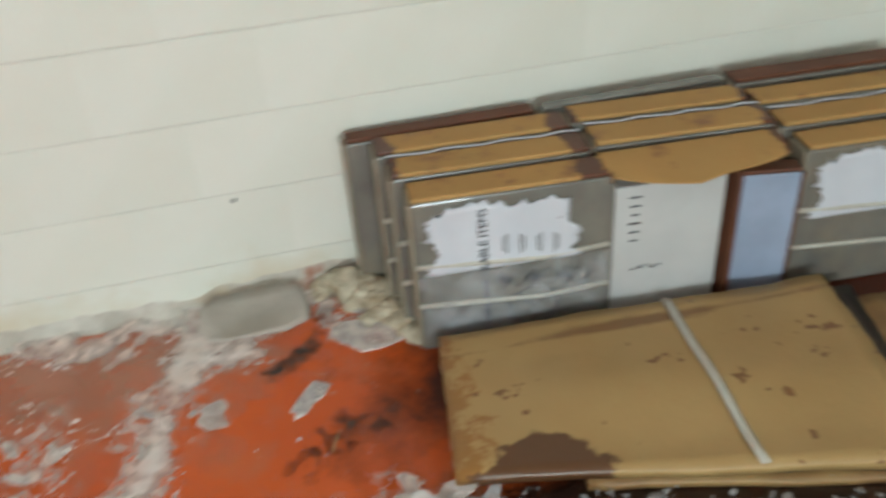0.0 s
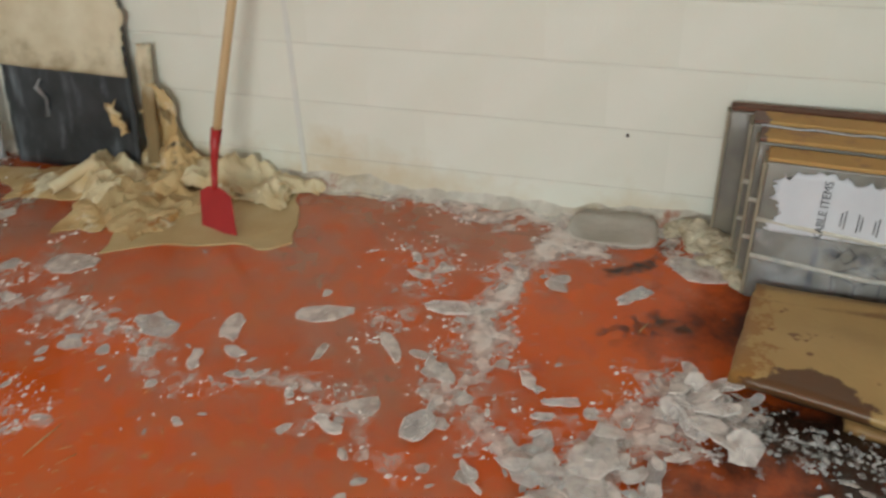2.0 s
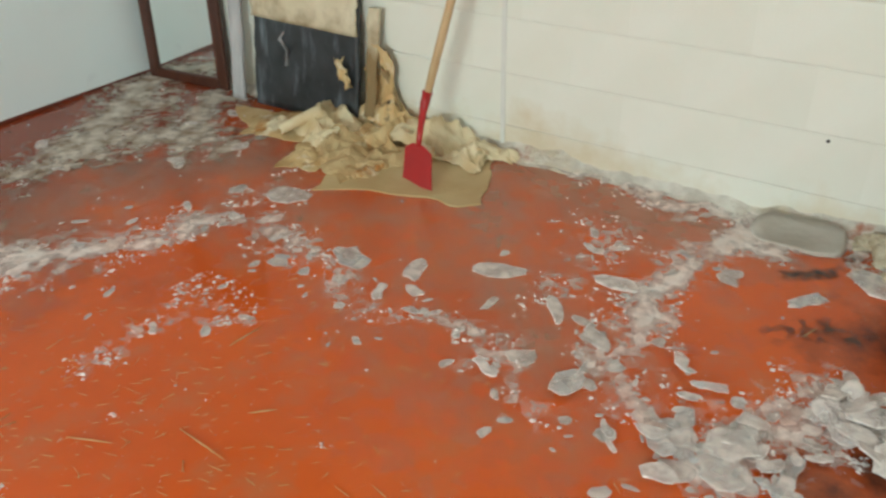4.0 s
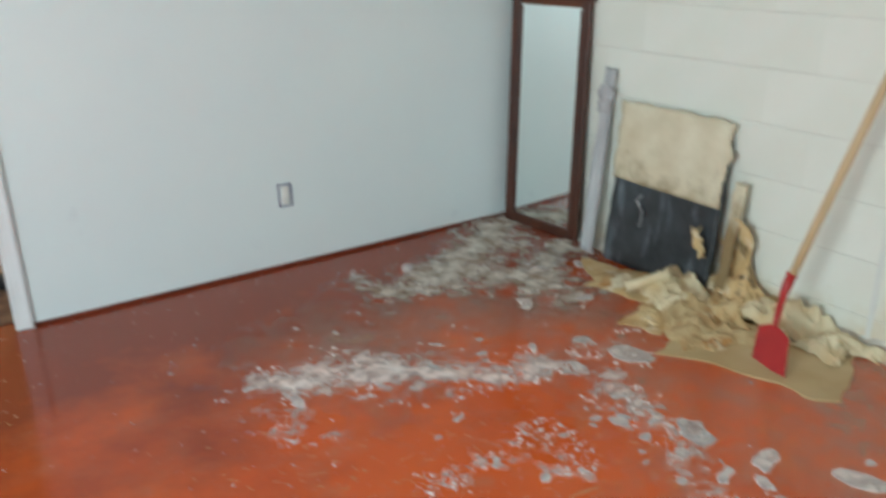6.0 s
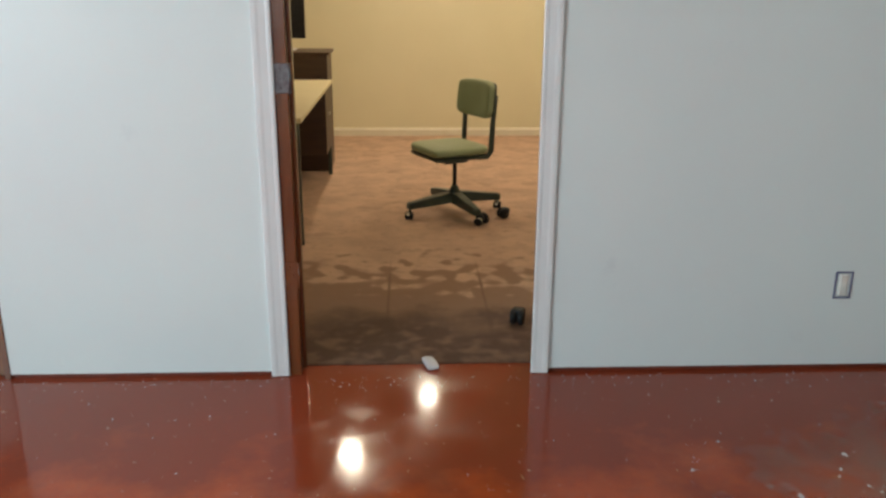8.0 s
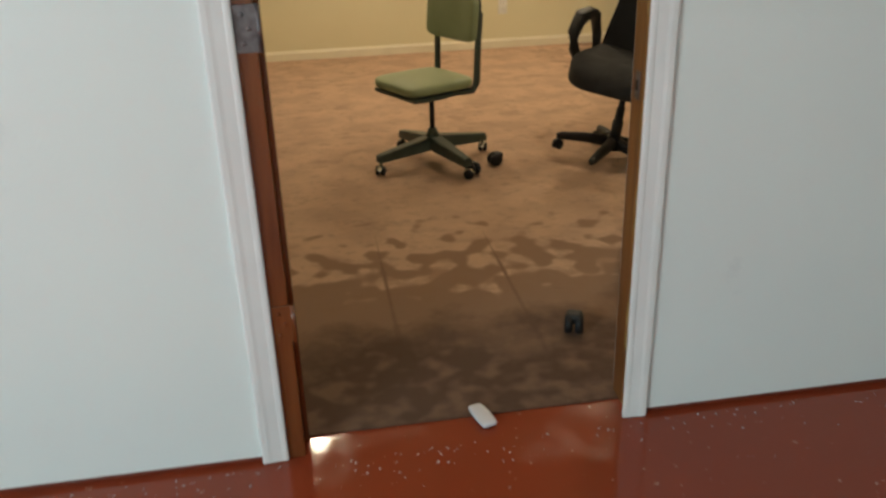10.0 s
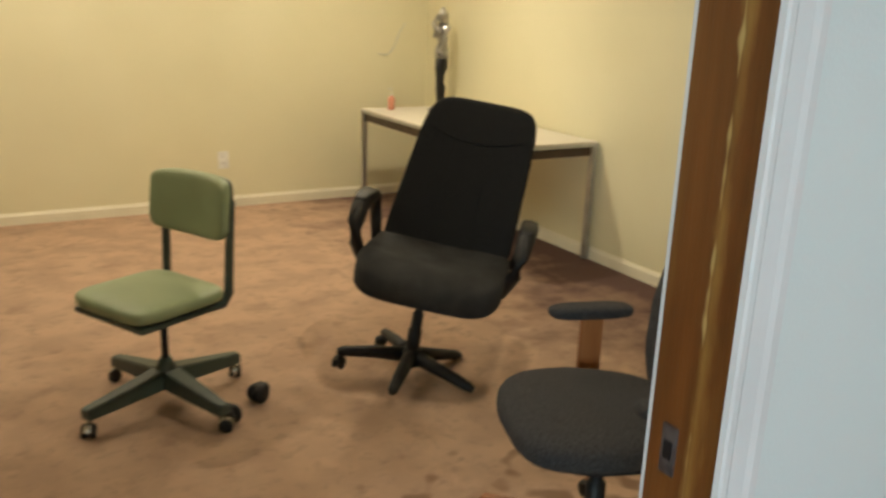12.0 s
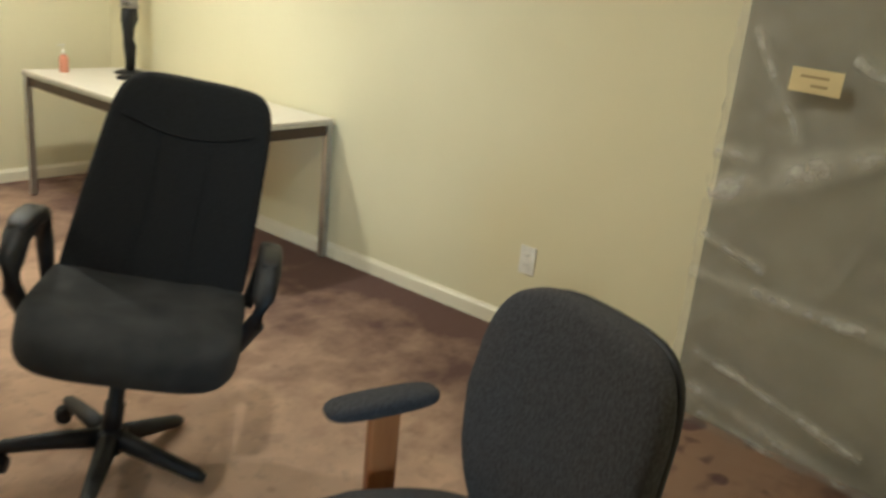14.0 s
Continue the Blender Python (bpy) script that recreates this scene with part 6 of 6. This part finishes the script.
FOOT = [(wall_x(y) - 0.03, y) for y in (-1.95, -2.4, -2.9, -3.3, -3.45)]
DRIFT_A = [(BAND_A[:4], 0.25, 1.0), (BAND_A[3:6], 0.18, 0.80), (BAND_A[4:], 0.14, 0.68), ([(-1.15, -1.0), (-1.0, -1.45)], 0.16, 0.5), ([(-0.85, -1.78), (-0.55, -1.72), (-0.42, -1.95)], 0.20, 0.55), ([(-1.05, -1.25), (-0.95, -0.95)], 0.2, 0.6), ([(0.0, -1.45), (0.3, -1.35)], 0.2, 0.55)]
DRIFT_B = [(BAND_B[:4], 0.20, 1.05), (BAND_B[3:], 0.17, 0.85), ([(0.10, -2.55), (0.45, -2.65), (0.62, -2.6)], 0.22, 0.62), ([(-0.2, -3.25), (0.05, -3.45)], 0.25, 0.9), (FOOT, 0.17, 1.0), ([(0.62, -3.02), (0.80, -3.06)], 0.12, 1.0), ([(0.70, -3.44), (0.84, -3.30)], 0.14, 0.95)]
DRIFT_C = [(BAND_C, 0.30, 0.85), (BAND_D, 0.34, 1.0), ([(0.62, -0.55), (0.35, -0.75)], 0.3, 0.9)]
HAZE = [([(0.55, -2.10), (0.30, -2.30), (0.05, -2.45), (-0.10, -2.70)], 0.6, 0.9), ([(-0.7, -0.9), (-0.1, -0.9), (0.3, -1.2), (0.1, -1.7)], 0.6, 0.9), ([(0.80, -1.85), (0.74, -2.4), (0.74, -2.9)], 0.45, 1.2), ([(-0.2, -2.1), (-0.5, -2.9)], 0.5, 0.5)]
# wet grime by the cartons; the second stroke paints the slush slab's shadow edge
GRIME_AND_SHADE = [([(0.07, -3.60), (-0.04, -3.95), (-0.16, -4.45)], 0.20, 1.5), ([(0.60, -3.16), (0.80, -3.26)], 0.08, 0.9), ([(0.28, -3.26), (0.36, -3.34)], 0.14, 0.7), ([(-0.2, -4.4), (-0.40, -4.8)], 0.3, 0.8)]
powder_sheet("dust_film", "pinkish dusty film on the red floor", "dust", HAZE, M_DUST, 0.0012, 0.0, 0.05)
powder_sheet("wet_grime", "black wet grime around the lying cartons, painted shade by the slush slab", "grime", GRIME_AND_SHADE, M_GRIMESHADE, 0.0022, 0.0)
powder_sheet("frost_drift", "broken drift of white frost powder swept across the red floor", "frost", DRIFT_A, M_POWDER, 0.0035)
powder_sheet("frost_drift", "drift of white frost powder on the red floor by the wall", "frost", DRIFT_B, M_POWDER, 0.0045)
powder_sheet("plaster_grit", "grey plaster grit and dirt in the corner by the mirror", "plaster grit", DRIFT_C, M_GRIT, 0.0035)


def shard_mesh(seed):
    """A broken plate of thin ice: flat, with a rounded, nibbled outline, a chamfered rim and a slightly domed top."""
    rnd = random.Random(seed)
    n = rnd.randint(8, 14)
    slim, sharp = rnd.uniform(0.42, 0.9), rnd.uniform(0.10, 0.38)
    ring = []
    for k in range(n):
        a = 2 * math.pi * (k + rnd.uniform(-0.28, 0.28)) / n
        r = 0.5 * (1 + sharp * rnd.uniform(-1, 0.6)) * (abs(math.cos(a)) ** 4 + abs(math.sin(a)) ** 4) ** -0.16
        ring.append((r * math.cos(a), r * slim * math.sin(a)))
    thick = rnd.uniform(0.022, 0.05)
    bm = bmesh.new()
    low = [bm.verts.new((x, y, 0)) for x, y in ring]
    mid = [bm.verts.new((x, y, thick * rnd.uniform(0.45, 0.7))) for x, y in ring]
    top = [bm.verts.new((x * 0.90, y * 0.88, thick * rnd.uniform(0.85, 1.15))) for x, y in ring]
    peak = bm.verts.new((rnd.uniform(-0.1, 0.1), rnd.uniform(-0.08, 0.08), thick * rnd.uniform(1.0, 1.3)))
    bm.faces.new(low[::-1])
    for k in range(n):
        j = (k + 1) % n
        bm.faces.new((low[k], low[j], mid[j], mid[k]))
        bm.faces.new((mid[k], mid[j], top[j], top[k]))
        bm.faces.new((top[k], top[j], peak))
    bmesh.ops.recalc_face_normals(bm, faces=bm.faces)
    me = bpy.data.meshes.new("ice_chip")
    bm.to_mesh(me)
    bm.free()
    me.materials.append(M_ICEWHITE)
    me.materials.append(M_ICE if seed % 6 == 0 else M_ICETHIN)
    for f in me.polygons:
        f.material_index = 1 if f.normal.z > 0.9 else 0
    return me


SHARDS = [shard_mesh(40 + k) for k in range(16)]
LONG = [(-0.06, -1.99, 0.15, 70), (0.0, -2.20, 0.12, 20), (0.13, -2.41, 0.17, 110), (-0.03, -2.49, 0.08, 0), (0.04, -2.67, 0.13, 40), (-0.01, -2.82, 0.12, 60),
        (0.14, -1.51, 0.17, 100), (0.50, -2.56, 0.07, 30), (0.27, -2.80, 0.20, 95), (0.48, -3.24, 0.13, 140), (0.67, -3.40, 0.18, 60), (0.04, -2.75, 0.08, 80)]
MORE = [(-0.49, -1.69), (-0.72, -1.56), (0.08, -1.33), (-0.17, -0.61), (0.02, -0.59), (-0.66, -0.74), (-1.09, -1.33), (-0.65, -1.76), (-0.58, -1.90),
        (-0.40, -1.77), (-0.47, -1.95), (0.10, -0.95), (-0.20, -1.92), (0.07, -1.33), (-0.38, -2.28), (0.23, -2.38), (-0.42, -2.78), (-0.34, -2.90),
        (-0.33, -3.0), (-0.22, -3.13), (-0.18, -3.22), (-0.05, -3.22), (-0.08, -2.90), (-0.20, -2.49), (-0.19, -2.69), (-0.17, -2.36), (-0.12, -3.32), (0.43, -0.16)]
rnd = random.Random(5)


def chip(x, y, z, size, rz, tilt=0.0):
    ob = new("ice_chip", SHARDS[rnd.randrange(16)])
    ob.matrix_basis = pose(x, y, z, tilt * rnd.uniform(-1, 1), tilt * rnd.uniform(-1, 1), rz) @ Matrix.Diagonal((size, size * rnd.uniform(0.6, 1.1), size * rnd.uniform(0.6, 1.1), 1))
    return tagged(ob, "broken chip of white ice lying on the red floor", "ice chip", "ice chips on the floor")


for x, y, s, a in LONG:
    chip(x, y, 0.001, s * 1.05, a)
for x, y in MORE:
    chip(x, y, 0.001, 0.035 + 0.06 * rnd.random() ** 2, rnd.uniform(0, 360))
for k in range(130):                                   # plates in and beside the drifts
    band, spread = ((BAND_A[:6], 0.15), (BAND_B, 0.12), (BAND_A[3:], 0.10), (BAND_B[3:], 0.14), (BAND_C, 0.16))[k % 5]
    p, d = along(band, rnd.random())
    chip(p.x + rnd.gauss(0, spread), p.y + rnd.gauss(0, spread), 0.004, 0.022 + 0.07 * rnd.random() ** 2.2, rnd.uniform(0, 360), 8)
for k in range(64):                                   # heap of plates by the lying cartons
    x, y = 0.03 + rnd.gauss(0, 0.055), -3.47 + rnd.gauss(0, 0.06)
    chip(x, y, 0.006 + 0.050 * rnd.random(), 0.03 + 0.09 * rnd.random() ** 1.5, rnd.uniform(0, 360), 20)
for k in range(60):
    x, y = -0.25 + rnd.gauss(0, 0.10), -3.24 + rnd.gauss(0, 0.12)
    chip(x, y, 0.003 + 0.014 * rnd.random(), 0.03 + 0.10 * rnd.random() ** 1.6, rnd.uniform(0, 360), 6)
for k in range(14):
    chip(-0.10 + rnd.gauss(0, 0.04), -3.66 - 0.7 * rnd.random(), 0.003, rnd.uniform(0.02, 0.06), rnd.uniform(0, 360), 20)


def crumbs(name, label, spots, mat, category="ice crumbs"):
    """Countless small shards, joined: each a crooked, sharp-cornered lump."""
    verts, faces = [], []
    for x, y, z, s in spots:
        b, n = len(verts), rnd.choice((3, 4, 4, 5))
        a0, slim, turn = rnd.uniform(0, 6.28), rnd.uniform(0.35, 0.9), rnd.uniform(0, 6.28)
        ct, st_ = math.cos(turn), math.sin(turn)
        for k in range(n):
            a = a0 + k * 6.2832 / n + rnd.uniform(-0.3, 0.3)
            u, v = s * 0.55 * math.cos(a), s * 0.55 * slim * math.sin(a)
            verts.append((x + u * ct - v * st_, y + u * st_ + v * ct, z))
        verts.append((x + s * rnd.uniform(-0.15, 0.15), y + s * rnd.uniform(-0.15, 0.15), z + s * rnd.uniform(0.12, 0.4)))
        for k in range(n):
            faces.append((b + k, b + (k + 1) % n, b + n))
    me = bpy.data.meshes.new(name)
    me.from_pydata(verts, [], faces)
    me.materials.append(mat)
    return tagged(new(name, me), label, category, kind="stuff")


def scatter(lines, box_, count, low, size):
    """Places for crumbs: many where the powder lies thick, few beyond, in clusters."""
    out = []
    x0, x1, y0, y1 = box_
    while len(out) < count:
        x, y = rnd.uniform(x0, x1), rnd.uniform(y0, y1)
        clump = noise.noise(Vector((x * 6, y * 6, 2))) + 0.6 * noise.noise(Vector((x * 17, y * 17, 5)))
        if cover(x, y, lines) * 1.0 + 0.75 * clump > low + 0.5 * rnd.random() and x < wall_x(y) - 0.02:
            out.append((x, y, 0.002, size * (0.35 + 1.5 * rnd.random() ** 3)))
    return out


spots = scatter(DRIFT_A, (-1.5, 0.6, -3.0, -0.6), 2300, 0.42, 0.012) + scatter(DRIFT_B, (-0.8, 0.9, -3.7, -2.3), 2000, 0.42, 0.012)
crumbs("ice_crumbs", "small shards of white ice scattered along the frost drifts", spots, M_ICEWHITE)
crumbs("plaster_crumbs", "crumbs of plaster and wood in the corner by the mirror", scatter(DRIFT_C, (-0.6, 0.8, -1.3, -0.02), 900, 0.35, 0.013), M_ICEWHITE, "plaster crumbs")
crumbs("wood_crumbs", "brown crumbs of rotten wood in the corner by the mirror", scatter(DRIFT_C, (-0.2, 0.8, -1.2, -0.02), 350, 0.45, 0.016), M_WETCARD, "wood crumbs")
spots = []
for k in range(700):
    x, y = rnd.uniform(-1.5, 0.75), rnd.uniform(-3.6, -0.15)
    if noise.noise(Vector((x * 2.2, y * 2.2, 3))) + rnd.uniform(-0.5, 0.5) > 0.1:
        spots.append((x, y, 0.001, 0.008 * rnd.uniform(0.3, 1.3) ** 2))
for k in range(260):
    spots.append((rnd.uniform(-4.2, -0.3), rnd.uniform(-1.2, -0.03) if k % 3 == 0 else -0.03 - abs(rnd.gauss(0, 0.05)), 0.001, rnd.uniform(0.003, 0.009)))
crumbs("plaster_crumbs", "fine crumbs of plaster and ice strewn over the red floor", spots, M_ICEWHITE, "plaster crumbs")
spots = []
for k in range(700):
    p, d = along([(0.02, -3.42), (0.0, -3.62), (-0.07, -3.90), (-0.20, -4.5)], rnd.random() ** 1.3)
    spots.append((p.x + rnd.gauss(0, 0.05), p.y + rnd.gauss(0, 0.06), 0.001 + 0.02 * rnd.random(), rnd.uniform(0.008, 0.026)))
crumbs("ice_crumbs", "wet glassy ice crumbs heaped beside the lying cartons", spots, M_ICE)


def slush_bank():
    """Uneven bank of mortar and frozen slush along the foot of the block wall."""
    bm = bmesh.new()
    n, m = 220, 12
    rows = []
    for i in range(n + 1):
        y = -0.02 - 5.0 * i / n
        big = noise.noise(Vector((y * 1.6, 0, 7)))
        reach = max(0.02, 0.06 + 0.10 * big + 0.05 * noise.noise(Vector((y * 6, 0, 3))))
        if -3.55 < y < -2.9:
            reach += 0.06 * math.sin((y + 3.55) / 0.65 * math.pi)
        top = max(0.008, 0.045 + 0.05 * noise.noise(Vector((y * 2.6, 1, 1))) + 0.025 * noise.noise(Vector((y * 11, 1, 4))))
        row = []
        for j in range(m + 1):
            v = j / m
            p = Vector((v * reach * 9, y * 9, 0.5))
            z = top * (1 - v) ** 1.9 + 0.018 * noise.noise(p) * (1 - v) * (1 if 0 < j else 0.2) + 0.008 * noise.noise(p * 3) * (1 - v)
            row.append(bm.verts.new((wall_x(y) + 0.003 - v * reach, y, max(-0.002, z - 0.002 * v))))
        rows.append(row)
    for a, b in zip(rows, rows[1:]):
        for j in range(m):
            bm.faces.new((a[j], a[j + 1], b[j + 1], b[j]))
    bmesh.ops.recalc_face_normals(bm, faces=bm.faces)
    tagged(part("slush_bank", smooth(bm), M_SLUSH), "grey frozen slush and crumbled mortar along the wall foot", "slush", kind="stuff")


slush_bank()
M_LUMP = material("grey_frozen_slush", (0.56, 0.52, 0.47), (0.44, 0.39, 0.33), 6, 0.6, 0.35, 40, bump_distance=0.008)


def slush_lump():
    """Frozen ramp of slush: flat top, sharp front edge."""
    bm = bmesh.new()
    n = 26
    low, mid, top = [], [], []
    for k in range(n):
        a = 2 * math.pi * k / n
        x = 0.15 * math.copysign(abs(math.cos(a)) ** 0.6, math.cos(a)) + 0.015 * noise.noise(Vector((k * 0.7, 1, 1)))
        y = 0.085 * math.copysign(abs(math.sin(a)) ** 0.7, math.sin(a)) + 0.012 * noise.noise(Vector((k * 0.7, 5, 1)))
        low.append(bm.verts.new((x, y, 0)))
        mid.append(bm.verts.new((x * 0.97, y * 0.95, 0.012 + 0.20 * max(0, y))))
        top.append(bm.verts.new((x * 0.88, y * 0.84, 0.026 + 0.24 * y + 0.03 * x + 0.012 * noise.noise(Vector((x * 14, y * 14, 3))))))
    for a, c in ((low, mid), (mid, top)):
        for k in range(n):
            bm.faces.new((a[k], a[(k + 1) % n], c[(k + 1) % n], c[k]))
    bm.faces.new(top)
    bm.faces.new(low[::-1])
    bmesh.ops.recalc_face_normals(bm, faces=bm.faces)
    lump = part("slush_lump", smooth(bm), M_LUMP)
    lump.matrix_basis = pose(0.822, -3.12, 0.0, 0, 0, -87)
    tagged(lump, "grey slab of frozen slush on the floor by the cartons", "slush lump")


slush_lump()
M_FOAM = material("cream_foam", (0.70, 0.63, 0.49), (0.40, 0.31, 0.20), 20, 0.9, 1.0, 60, bump_distance=0.012)


def foam_lump(x, y, size, height, seed):
    """A ragged lump of crumbled foam and plaster."""
    bm = bmesh.new()
    bmesh.ops.create_icosphere(bm, subdivisions=4, radius=0.5)
    for v in bm.verts:
        v.co *= 1 + 0.4 * noise.noise(v.co * 2.4 + Vector((seed, 0, 0))) + 0.16 * noise.noise(v.co * 8 + Vector((0, seed, 0))) + 0.08 * noise.noise(v.co * 19)
        v.co = Vector((v.co.x * size, v.co.y * size, max(0, v.co.z + 0.15) * height))
    ob = part("foam_debris", smooth(bm), M_FOAM)
    ob.matrix_basis = pose(x, y, 0.001, 0, 0, seed * 47)
    tagged(ob, "crumbled cream foam and plaster heaped beside the cartons", "debris", "crumbled foam by the cartons")


for k, (x, y, s, h) in enumerate(((0.87, -3.38, 0.10, 0.10), (0.82, -3.45, 0.11, 0.09), (0.75, -3.47, 0.09, 0.06), (0.90, -3.31, 0.07, 0.05), (0.69, -3.50, 0.08, 0.045), (0.64, -3.53, 0.07, 0.035), (0.80, -3.39, 0.06, 0.03), (0.72, -3.42, 0.05, 0.025), (0.86, -3.30, 0.05, 0.02))):
    foam_lump(x, y, s * 1.15, h, k + 1)

STRAWS = [(-1.29, -1.78, -1.08, -1.76), (-0.88, -2.15, -0.89, -2.32), (-0.59, -2.01, -0.48, -2.02), (-1.05, -1.95, -1.00, -2.06), (-0.75, -2.25, -0.70, -2.30), (0.30, -3.28, 0.36, -3.30)]
for x0, y0, x1, y1 in STRAWS:
    s = part("wood_splinter", tube([(x0, y0, 0.004), ((x0 + x1) / 2, (y0 + y1) / 2, 0.005), (x1, y1, 0.004)], [0.0012, 0.0021, 0.0008], 5), M_STRAW)
    tagged(s, "thin pale wood splinter lying on the floor", "wood splinter", "wood splinters on the floor")
for k in range(22):
    x, y, a, ln = rnd.uniform(-1.5, -0.4), rnd.uniform(-2.8, -1.3), rnd.uniform(0, 6.28), rnd.uniform(0.02, 0.06)
    s = part("wood_splinter", tube([(x, y, 0.002), (x + ln * math.cos(a), y + ln * math.sin(a), 0.002)], [0.0012, 0.0006], 4), M_STRAW)
    tagged(s, "thin pale wood splinter lying on the floor", "wood splinter", "wood splinters on the floor")

verts, faces = [], []
for k in range(420):                                  # hair-thin splinters and scratches of wood dust
    x, y, a, ln = rnd.gauss(-0.95, 0.35), rnd.gauss(-2.05, 0.45), rnd.gauss(2.4, 0.5), rnd.uniform(0.008, 0.04)
    b = len(verts)
    c, s_, w = math.cos(a), math.sin(a), rnd.uniform(0.0006, 0.0014)
    verts += [(x - s_ * w, y + c * w, 0.0008), (x + s_ * w, y - c * w, 0.0008), (x + ln * c + s_ * w * 0.4, y + ln * s_ - c * w * 0.4, 0.0008), (x + ln * c, y + ln * s_, 0.0008), (x + ln * 0.5 * c, y + ln * 0.5 * s_, 0.0022)]
    faces += [(b, b + 1, b + 4), (b + 1, b + 2, b + 4), (b + 2, b + 3, b + 4), (b + 3, b, b + 4)]
me = bpy.data.meshes.new("wood_dust")
me.from_pydata(verts, [], faces)
me.materials.append(M_STRAW)
tagged(new("wood_dust", me), "fine pale wood splinters strewn over the red floor", "wood splinters", kind="stuff")

# ---- blocks of the wall, course by course ----
BL, BH = 0.406, 0.2075


def block_mesh(length):
    bm = bmesh.new()
    add_box(bm, 0.05, length - 0.0002, BH - 0.003, pose(0.0255, 0, 0))
    edges = [e for e in bm.edges if all(v.co.x < 0.01 for v in e.verts) and abs(e.verts[0].co.z - e.verts[1].co.z) < 0.01]
    bmesh.ops.bevel(bm, geom=edges, offset=0.002, segments=1, affect="EDGES")
    me = bpy.data.meshes.new("block")
    bm.to_mesh(me)
    bm.free()
    me.materials.append(M_BLOCK)
    return me


FULL, HALF = block_mesh(BL), block_mesh(BL / 2)
for row in range(12):
    z = 0.116 + BH * (row - 0.5)
    y = -0.012
    first = row % 2 == 0
    while y > -5.1:
        me, ln = (HALF, BL / 2) if first else (FULL, BL)
        first = False
        b = new("block", me)
        b.parent = wall_east
        b.matrix_basis = W1 @ pose(rnd.uniform(-0.0003, 0.0003), y - ln / 2, z, 0, rnd.uniform(-0.06, 0.06), rnd.uniform(-0.04, 0.04))
        y -= ln
